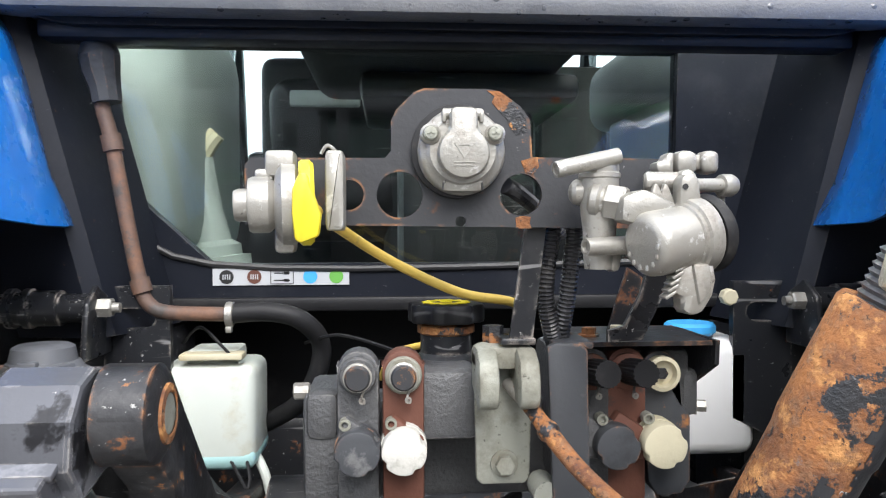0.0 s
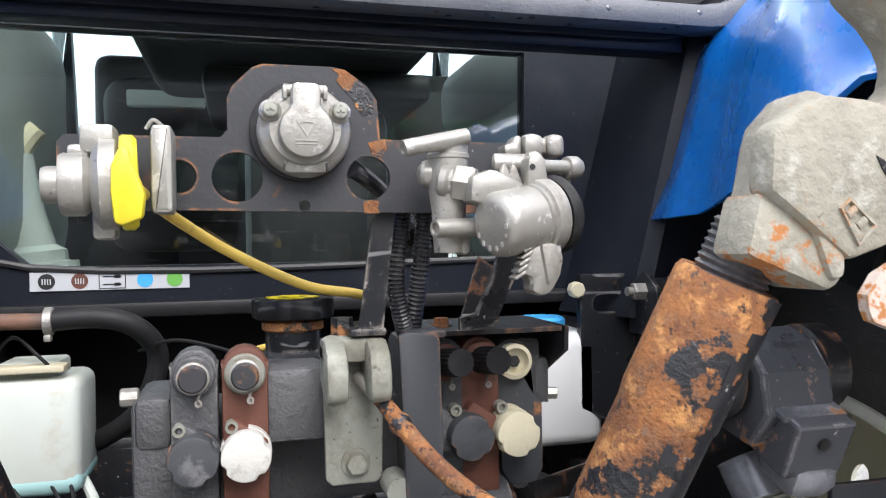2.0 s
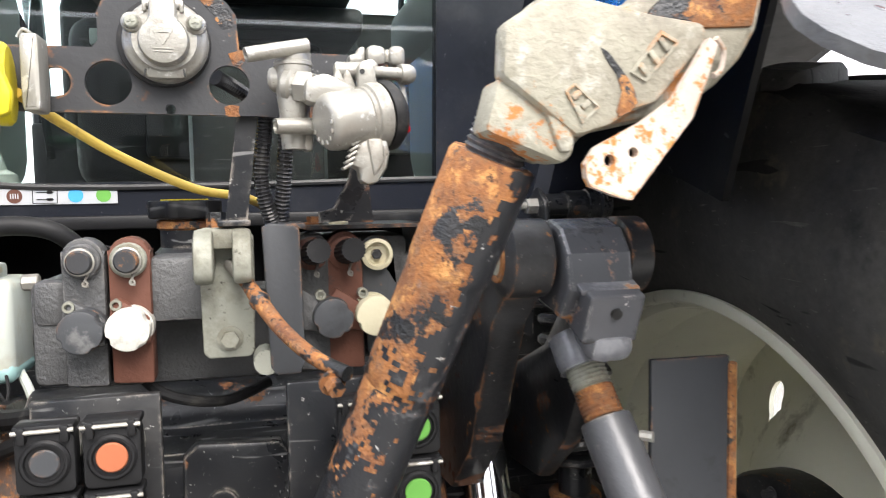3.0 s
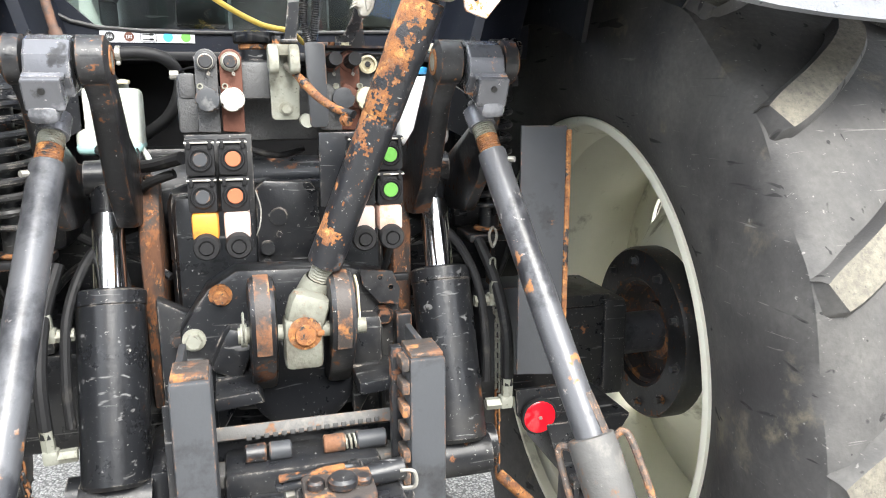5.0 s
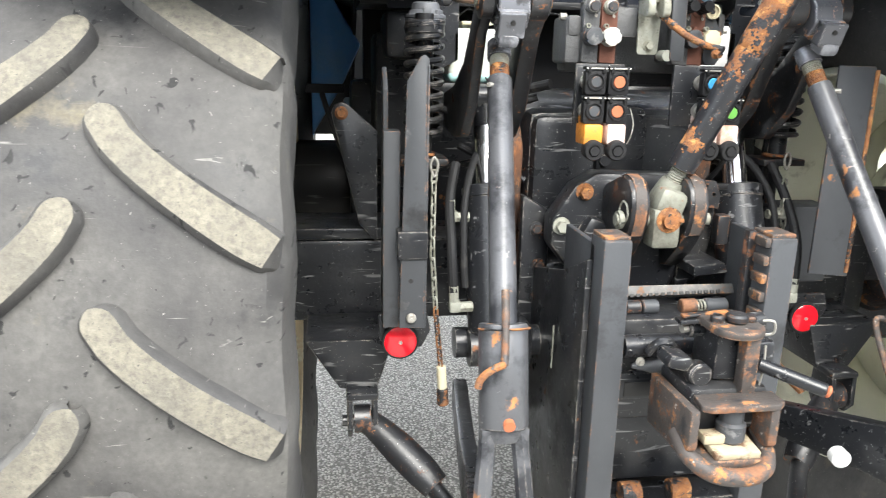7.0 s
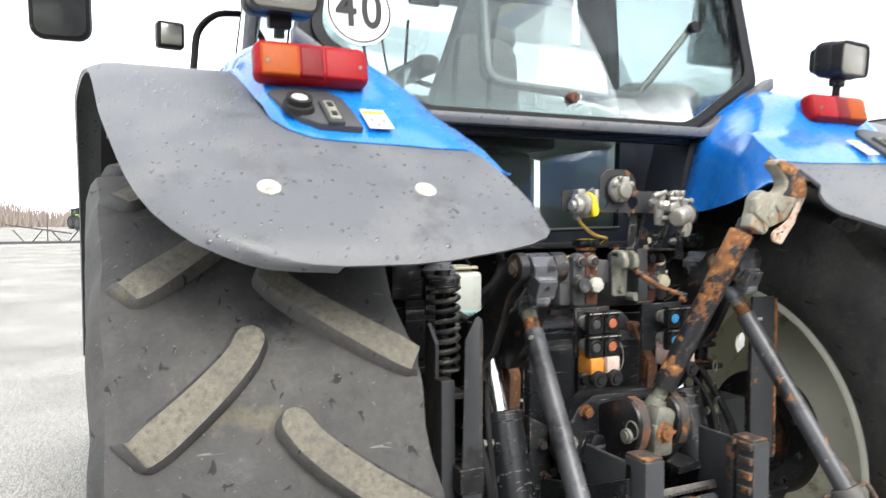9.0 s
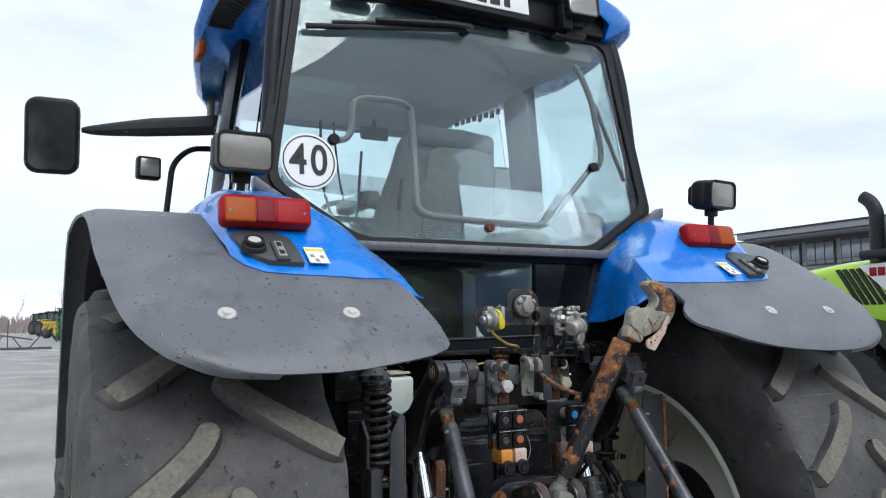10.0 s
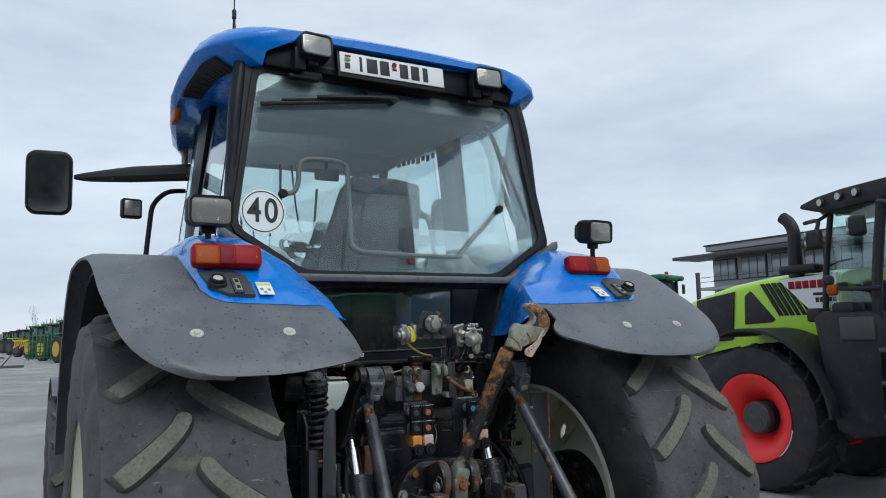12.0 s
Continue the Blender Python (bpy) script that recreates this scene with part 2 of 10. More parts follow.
M_STREAK = material("rust_speckled_paint", (0.03, 0.026, 0.024), 0.6, var=0.4, scale=20, bump=0.5, grain=90, stretch=(1, 1, 0.45), layers=[((0.12, 0.055, 0.03), 0.9, 0, 14, 0.50, 0.08), (RUST, 0.9, 0, 60, 0.56, 0.03), (RUST2, 0.9, 0, 95, 0.60, 0.02), (CHIP, 0.7, 0, 120, 0.66, 0.012)])
M_RUSTY = material("rusted_steel", (0.27, 0.108, 0.034), 0.85, var=0.5, scale=28, bump=0.8, grain=260, layers=[((0.12, 0.05, 0.026), 0.9, 0, 26, 0.52, 0.09), ((0.20, 0.10, 0.05), 0.9, 0, 90, 0.56, 0.06), ((0.46, 0.22, 0.075), 0.9, 0, 48, 0.59, 0.05), ((0.055, 0.03, 0.02), 0.9, 0, 150, 0.62, 0.03), ((0.015, 0.016, 0.018), 0.4, 0, 13, 0.545, 0.008), ((0.02, 0.02, 0.022), 0.4, 0, 34, 0.60, 0.01), ((0.09, 0.09, 0.095), 0.5, 0, 21, 0.70, 0.02)])
M_PIPE = material("dull_brown_pipe", (0.115, 0.072, 0.055), 0.6, 0.1, var=0.3, scale=22, bump=0.3, layers=[((0.20, 0.10, 0.06), 0.8, 0, 14, 0.56, 0.08), ((0.06, 0.05, 0.045), 0.6, 0, 30, 0.60, 0.05)])
M_CONDUIT = material("shiny_black_conduit", (0.022, 0.022, 0.024), 0.28, var=0.2, layers=[((0.07, 0.066, 0.06), 0.6, 0, 24, 0.62, 0.06)])
M_BOOT = material("grey_rubber", (0.10, 0.105, 0.115), 0.5, var=0.15, bump=0.1)
M_BROWN = material("rust_brown_casting", (0.12, 0.045, 0.028), 0.75, var=0.3, scale=18, bump=0.4, layers=[((0.02, 0.02, 0.02), 0.5, 0, 15, 0.62, 0.04)])
M_GREYPAINT = material("worn_grey_steel", (0.085, 0.087, 0.094), 0.36, 0.25, var=0.22, scale=8, bump=0.25, edge=((0.26, 0.23, 0.2), 0.6, 0.004), layers=[((0.022, 0.023, 0.027), 0.34, 0, 9, 0.54, 0.05), ((0.30, 0.29, 0.28), 0.5, 0.2, 34, 0.655, 0.02), (RUST2, 0.85, 0, 17, 0.64, 0.02), ((0.36, 0.36, 0.36), 0.3, 0, 190, 0.69, 0.015)])
M_CAST = material("dark_cast_iron", (0.075, 0.076, 0.078), 0.55, var=0.2, bump=1.0, grain=190, edge=((0.2, 0.19, 0.18), 0.6, 0.003), layers=[(RUST, 0.85, 0, 14, 0.70, 0.03), ((0.03, 0.03, 0.031), 0.5, 0, 11, 0.64, 0.06)])
M_ALU = material("cast_aluminium", (0.345, 0.332, 0.298), 0.42, 0.55, var=0.18, scale=25, bump=0.22, grain=240, layers=[((0.20, 0.18, 0.155), 0.6, 0.2, 22, 0.60, 0.06), ((0.55, 0.54, 0.52), 0.4, 0.5, 60, 0.62, 0.03), ((0.12, 0.11, 0.10), 0.7, 0.1, 90, 0.66, 0.02)])
M_ZINC = material("dull_zinc", (0.30, 0.305, 0.26), 0.55, 0.3, var=0.22, scale=22, bump=0.35, grain=160, edge=((0.16, 0.13, 0.09), 0.7, 0.003), layers=[((0.17, 0.165, 0.13), 0.7, 0.1, 14, 0.56, 0.08), (RUST, 0.85, 0, 16, 0.70, 0.03), ((0.08, 0.075, 0.06), 0.8, 0, 110, 0.64, 0.03)])
M_WORNRUST = material("worn_brown_rust", (0.055, 0.047, 0.043), 0.6, 0.15, var=0.35, scale=30, bump=0.5, grain=150, edge=((0.36, 0.19, 0.10), 0.7, 0.007), layers=[((0.17, 0.078, 0.04), 0.85, 0, 14, 0.57, 0.04), ((0.32, 0.14, 0.05), 0.9, 0, 24, 0.59, 0.03), ((0.02, 0.02, 0.022), 0.45, 0, 18, 0.62, 0.03), ((0.34, 0.31, 0.28), 0.5, 0.3, 45, 0.655, 0.02)])
M_PAD = material("greasy_wear_pad", (0.34, 0.29, 0.20), 0.6, var=0.25, scale=40, bump=0.4, layers=[((0.12, 0.07, 0.04), 0.7, 0, 30, 0.58, 0.05)])
M_CHROME = material("chrome_rod", (0.85, 0.85, 0.86), 0.12, 1.0, var=0.03)
M_BLACKPL = material("black_plastic", (0.010, 0.010, 0.011), 0.48, spec=0.3, var=0.2, bump=0.12, layers=[((0.03, 0.03, 0.03), 0.7, 0, 10, 0.66, 0.08), ((0.08, 0.08, 0.08), 0.6, 0, 5, 0.70, 0.03, (1, 10, 10))])
M_INKRUBBER = material("black_seal_rubber", (0.02, 0.02, 0.021), 0.5, var=0.2, bump=0.2)
M_CABBLACK = material("cab_black_paint", (0.010, 0.0118, 0.0175), 0.4, spec=0.2, var=0.2, bump=0.1, edge=((0.06, 0.055, 0.05), 0.6, 0.003), layers=[((0.022, 0.024, 0.029), 0.6, 0, 6, 0.63, 0.1), ((0.09, 0.05, 0.035), 0.8, 0, 40, 0.70, 0.02), ((0.10, 0.10, 0.10), 0.7, 0, 120, 0.68, 0.015)])
M_RUBBERBLK = material("black_rubber", (0.014, 0.014, 0.015), 0.6, spec=0.3, var=0.25, bump=0.2, layers=[((0.045, 0.043, 0.04), 0.8, 0, 20, 0.64, 0.06)])
M_ASPHALT = stony("asphalt", (0.28, 0.272, 0.252), (0.42, 0.408, 0.38), (0.54, 0.525, 0.485), 95.0)
M_GLASS = glass("tinted_cab_glass", (0.80, 0.925, 0.915))
M_LOWGLASS = glass("lightly_tinted_glass", (0.84, 0.92, 0.89))
M_CLEAR = glass("clear_lens", (0.95, 0.95, 0.95), 0.05)
M_RED = material("red_lens", (0.30, 0.004, 0.008), 0.42, spec=0.2, var=0.25, scale=60, bump=0.2, grain=350)
M_REFL = material("red_reflector", (0.75, 0.008, 0.02), 0.2, var=0.15, scale=150, coat=0.6)
M_DARKRED = material("dark_red_reflector", (0.17, 0.006, 0.010), 0.45, spec=0.2, var=0.25, scale=60, bump=0.2, grain=350)
M_AMBER = material("amber_lens", (0.34, 0.062, 0.004), 0.42, spec=0.2, var=0.2, scale=60, bump=0.2, grain=350)
M_WHITE = material("white_paint", (0.78, 0.78, 0.76), 0.45, var=0.04, layers=[((0.5, 0.48, 0.42), 0.6, 0, 12, 0.70, 0.05)])
M_TANK = material("translucent_tank_plastic", (0.56, 0.60, 0.55), 0.45, var=0.08, scale=14, layers=[((0.46, 0.44, 0.34), 0.6, 0, 14, 0.62, 0.1)])
M_YELLOW = material("yellow_cable", (0.72, 0.50, 0.10), 0.45, var=0.1, layers=[((0.35, 0.22, 0.08), 0.6, 0, 22, 0.64, 0.05)])
M_INTERIOR = material("grey_cab_trim", (0.33, 0.35, 0.352), 0.75, var=0.12, bump=0.15)
M_SEAT = material("grey_seat_cloth", (0.045, 0.049, 0.053), 0.95, var=0.15, bump=0.5, grain=400)


# ---- building blocks ----
class Shape:
    """Collects solids into one mesh."""

    def __init__(self):
        self.bm = bmesh.new()

    def join(self, t, m=None):
        if m is not None:
            t.transform(m)
        me = bpy.data.meshes.new("tmp")
        t.to_mesh(me)
        t.free()
        self.bm.from_mesh(me)
        bpy.data.meshes.remove(me)
        return self

    def box(self, c, s, bev=0.004, rot=(0, 0, 0), seg=2, m=None):
        t = bmesh.new()
        bmesh.ops.create_cube(t, size=1.0)
        t.transform(Matrix.Diagonal((*s, 1)))
        if bev:
            bmesh.ops.bevel(t, geom=t.edges[:], offset=min(bev, min(s) * 0.45), segments=seg, profile=0.5, affect="EDGES")
        return self.join(t, (m or Matrix()) @ pose(*c, *rot))

    def cyl(self, a, b, r, r2=None, n=24, bev=0.0):
        a, b = Vector(a), Vector(b)
        r2 = r if r2 is None else r2
        h = (b - a).length
        if bev:
            pr = [(0, 0), (r - bev, 0), (r, bev), (r2, h - bev), (r2 - bev, h), (0, h)]
        else:
            pr = [(0, 0), (r, 0), (r2, h), (0, h)]
        return self.lathe(a, b - a, pr, n)

    def lathe(self, at, axis, profile, n=32):
        """profile: rows of (radius, height along the axis)."""
        t = bmesh.new()
        rings = []
        for r, h in profile:
            if r < 1e-6:
                rings.append([t.verts.new((0, 0, h))])
            else:
                rings.append([t.verts.new((r * math.cos(2 * math.pi * k / n), r * math.sin(2 * math.pi * k / n), h)) for k in range(n)])
        for a, b in zip(rings, rings[1:]):
            for k in range(n):
                q = []
                for v in (a[k % len(a)], a[(k + 1) % len(a)], b[(k + 1) % len(b)], b[k % len(b)]):
                    if v not in q:
                        q.append(v)
                if len(q) > 2:
                    t.faces.new(q)
        bmesh.ops.recalc_face_normals(t, faces=t.faces[:])
        m = Matrix.Translation(at) @ Vector(axis).to_track_quat("Z", "Y").to_matrix().to_4x4()
        return self.join(t, m)

    def sweep(self, pts, r, n=10, smooth=6, closed=False, flat=1.0):
        """A tube along a smooth line. r: a radius, or one for each point."""
        pts = [Vector(p) for p in pts]
        rad = list(r) if isinstance(r, (list, tuple)) else [r] * len(pts)
        line, rr = [], []
        k = len(pts)
        for i in range(k if closed else k - 1):
            p0, p1, p2, p3 = (pts[j % k] if closed else pts[max(0, min(k - 1, j))] for j in (i - 1, i, i + 1, i + 2))
            for s in range(smooth):
                u = s / smooth
                line.append(0.5 * (2 * p1 + (p2 - p0) * u + (2 * p0 - 5 * p1 + 4 * p2 - p3) * u * u + (3 * p1 - p0 - 3 * p2 + p3) * u**3))
                rr.append(rad[i] * (1 - u) + rad[(i + 1) % k] * u)
        if not closed:
            line.append(pts[-1])
            rr.append(rad[-1])
        t = bmesh.new()
        rings, side = [], None
        for i, p in enumerate(line):
            a = line[i - 1] if i or closed else p
            b = line[(i + 1) % len(line)] if i + 1 < len(line) or closed else p
            d = (b - a).normalized()
            if side is None:
                side = d.orthogonal().normalized()
            side = (side - d * side.dot(d)).normalized()
            up = d.cross(side)
            rings.append([t.verts.new(p + rr[i] * (math.cos(2 * math.pi * j / n) * side + flat * math.sin(2 * math.pi * j / n) * up)) for j in range(n)])
        pairs = list(zip(rings, rings[1:])) + ([(rings[-1], rings[0])] if closed else [])
        for a, b in pairs:
            for j in range(n):
                t.faces.new((a[j], a[(j + 1) % n], b[(j + 1) % n], b[j]))
        if not closed:
            t.faces.new(rings[0][::-1])
            t.faces.new(rings[-1])
        bmesh.ops.recalc_face_normals(t, faces=t.faces[:])
        return self.join(t)

    def plate(self, outline, axis, lo, hi, holes=(), bev=0.0, m=None):
        """An outline in the two other axes, with holes, thickened along the axis."""
        put = {"x": lambda a, b: (lo, a, b), "y": lambda a, b: (a, lo, b), "z": lambda a, b: (a, b, lo)}[axis]
        t = bmesh.new()
        edges = []
        for loop in (outline, *holes):
            vs = [t.verts.new(put(*q)) for q in loop]
            edges += [t.edges.new((vs[i], vs[(i + 1) % len(vs)])) for i in range(len(vs))]
        if holes:
            bmesh.ops.triangle_fill(t, use_beauty=True, use_dissolve=False, edges=edges)
        else:
            t.faces.new(t.verts[:])
        out = bmesh.ops.extrude_face_region(t, geom=t.faces[:])
        d = {"x": (hi - lo, 0, 0), "y": (0, hi - lo, 0), "z": (0, 0, hi - lo)}[axis]
        bmesh.ops.translate(t, vec=d, verts=[v for v in out["geom"] if isinstance(v, bmesh.types.BMVert)])
        bmesh.ops.recalc_face_normals(t, faces=t.faces[:])
        if bev and not holes:
            es = [e for e in t.edges if e.calc_face_angle(0) > 0.6]
            bmesh.ops.bevel(t, geom=es, offset=bev, segments=2, profile=0.5, affect="EDGES")
        return self.join(t, m)

    def sheet(self, rows, thick=0.0, closed=False, m=None):
        """A surface through rows of points, thickened inwards."""
        t = bmesh.new()
        vs = [[t.verts.new(p) for p in row] for row in rows]
        for a, b in zip(vs, vs[1:]):
            for j in range(len(a) - (0 if closed else 1)):
                t.faces.new((a[j], a[(j + 1) % len(a)], b[(j + 1) % len(b)], b[j]))
        bmesh.ops.recalc_face_normals(t, faces=t.faces[:])
        if thick:
            bmesh.ops.solidify(t, geom=t.faces[:], thickness=thick)
            bmesh.ops.recalc_face_normals(t, faces=t.faces[:])
        return self.join(t, m)

    def ball(self, c, r, s=(1, 1, 1), n=16):
        t = bmesh.new()
        bmesh.ops.create_uvsphere(t, u_segments=n, v_segments=n // 2 + 1, radius=r)
        return self.join(t, Matrix.Translation(c) @ Matrix.Diagonal((*s, 1)))

    def hexbolt(self, at, axis, r, h, washer=True):
        a = Vector(axis).normalized()
        if washer:
            self.cyl(at, Vector(at) + a * h * 0.25, r * 1.45, n=16)
        return self.cyl(Vector(at) + a * h * 0.25, Vector(at) + a * h, r, n=6)

    def mesh(self, name, angle=35):
        me = bpy.data.meshes.new(name)
        self.bm.to_mesh(me)
        self.bm.free()
        me.shade_smooth()
        me.set_sharp_from_angle(angle=radians(angle))
        return me


def circle(cx, cy, r, n=24, a0=0.0, a1=360.0):
    full = abs(a1 - a0) >= 360
    return [(cx + r * math.cos(radians(a0 + (a1 - a0) * k / (n if full else n - 1))), cy + r * math.sin(radians(a0 + (a1 - a0) * k / (n if full else n - 1)))) for k in range(n)]


def rounded(x0, y0, x1, y1, r, n=5):
    out = []
    for cx, cy, a in ((x1 - r, y1 - r, 0), (x0 + r, y1 - r, 90), (x0 + r, y0 + r, 180), (x1 - r, y0 + r, 270)):
        out += circle(cx, cy, r, n, a, a + 90)
    return out


def part(name, shape, mat, parent=None, label="", at=None, angle=35):
    me = shape.mesh(name, angle) if isinstance(shape, Shape) else shape
    if mat is not None and not me.materials:
        me.materials.append(mat)
    ob = new(name, me)
    ob.parent = parent
    if at is not None:
        ob.matrix_basis = at
    if label:
        ob["label"] = label
    return ob


def thing(name, label, category, at=None, group="", kind=""):
    ob = new(name)
    ob.empty_display_size = 0.1
    if at is not None:
        ob.matrix_basis = at
    return tagged(ob, label, category, group, kind)


def mirror(p, s):
    return (p[0] * s, p[1], p[2])


# ---- ground ----
gs = Shape()
gs.sheet([[(-900 + 1800 * i / 6, -900 + 1800 * j / 6, 0) for i in range(7)] for j in range(7)])
ground = tagged(part("ground", gs, M_ASPHALT), "damp grey asphalt yard with fine stones", "ground", kind="structure")

# ---- the blue tractor: wheels ----
tractor = thing("tractor", "blue farm tractor with grey rear mudguards and cream rims", "tractor")
AX_Y, AX_Z = 1.01, 0.935
TYRE_X, TYRE_W = 1.01, 0.305


def tread_lug(side, width, r_base, r_top, turn, wide=0.064, tuck=1.0):
    """One curved tread bar with a round inner end, from the middle of the tyre over its shoulder; axis x, radial towards -y at angle 0."""
    s = Shape()
    n = 14
    x0, x1 = 0.030 / 0.305 * width, (0.276 / 0.305 if tuck == 1.0 else 0.71) * width
    turn *= 1.0 if tuck == 1.0 else 0.86
    line = [(x0 + (x1 - x0) * k / n, turn * (k / n * 1.06) ** 0.75) for k in range(n + 1)]
    rows = []

    def row_at(x, a, t, half, drop, foot):
        nn = Vector((-t.y, t.x))
        rt = r_top - drop
        row = []
        for w, r in ((-half - foot, r_base), (-half - 0.003, rt - 0.009), (-half + 0.004, rt), (half - 0.004, rt), (half + 0.003, rt - 0.009), (half + foot, r_base)):
            px, pa = x + nn.x * w, a + nn.y * w / r_top
            row.append((side * px, -r * math.cos(pa), -r * math.sin(pa)))
        rows.append(row)

    for k, (x, a) in enumerate(line):
        b, c = line[max(0, k - 1)], line[min(n, k + 1)]
        t = Vector((c[0] - b[0], (c[1] - b[1]) * r_top)).normalized()
        u = k / n
        half = wide * (0.44 + 0.09 * u) * (1.0 - 0.14 * max(0.0, (u - 0.80) / 0.20) ** 2)
        if k == 0:
            for e in (84, 62, 40, 20):
                back = half * math.sin(radians(e))
                row_at(x - t.x * back, a - t.y * back / r_top, t, max(0.005, half * math.cos(radians(e))), 0.004 * (e / 90) ** 4, 0.006)
        row_at(x, a, t, half, 0.014 * u * u, 0.008)
    last = rows[-1]
    ends = ((0.93, 0.004, 0.35), (0.95, 0.014, 0.65), (0.963, 0.040, 0.9), (0.972, 0.085, 1.0)) if tuck == 1.0 else ((0.735, 0.002, 0.0), (0.757, 0.008, 0.0), (0.785, 0.024, 0.0), (0.80, 0.05, 0.0))
    for wx, dr, f in ends:
        row = []
        for p in last:
            ang = math.atan2(-p[2], -p[1])
            r = min(math.hypot(p[1], p[2]), r_top - 0.014) - dr
            out = abs(p[0]) + ((width * wx - abs(p[0])) * f if tuck == 1.0 else (wx - 0.71) * width)
            row.append((side * out, -r * math.cos(ang), -r * math.sin(ang)))
        rows.append(row)
    s.sheet(rows)
    t = s.bm
    bmesh.ops.holes_fill(t, edges=[e for e in t.edges if e.is_boundary], sides=8)
    bmesh.ops.recalc_face_normals(t, faces=t.faces[:])
    for f in t.faces:
        c = f.calc_center_median()
        f.material_index = 0 if abs(f.normal.dot(Vector((0, c.y, c.z)).normalized())) > 0.8 and math.hypot(c.y, c.z) > r_top - 0.024 else 1
    return s


def rim_disc(s, r0, r1, x0, x1, holes, hr, ring, n=144, k=24):
    """A dished disc between two radii with round openings."""
    t = bmesh.new()

    def at(r, ang):
        u = (r - r0) / (r1 - r0)
        return (x0 + (x1 - x0) * (1 - max(0.0, 1 - u) ** 1.9), r * math.cos(ang), r * math.sin(ang))

    def off(r, ang):
        a = ang / (2 * math.pi) * holes
        da = (a - round(a)) / holes * 2 * math.pi
        return (r - ring) / hr, da * ring / (hr * 0.85), ang - da

    vs = []
    for i in range(k + 1):
        r = r0 + (r1 - r0) * i / k
        row = []
        for j in range(n):
            ang = 2 * math.pi * j / n
            p, q, mid = off(r, ang)
            d = math.hypot(p, q)
            # points near an opening slide onto its edge
            if 0.8 <= d < 1.3:
                row.append(t.verts.new(at(ring + p / d * hr, mid + q / d * hr * 0.85 / ring)))
            else:
                row.append(t.verts.new(at(r, ang)))
        vs.append(row)
    for i in range(k):
        for j in range(n):
            quad = [(i, j), (i, j + 1), (i + 1, j + 1), (i + 1, j)]
            ds = [math.hypot(*off(r0 + (r1 - r0) * a / k, 2 * math.pi * b / n)[:2]) for a, b in quad]
            if min(ds) < 0.8 or max(ds) < 1.3:
                continue
            t.faces.new([vs[a][b % n] for a, b in quad])
    bmesh.ops.delete(t, geom=[v for v in t.verts if not v.link_faces], context="VERTS")
    out = bmesh.ops.extrude_face_region(t, geom=t.faces[:])
    bmesh.ops.translate(t, vec=(math.copysign(0.012, x1 - x0), 0, 0), verts=[v for v in out["geom"] if isinstance(v, bmesh.types.BMVert)])
    bmesh.ops.recalc_face_normals(t, faces=t.faces[:])
    return s.join(t)


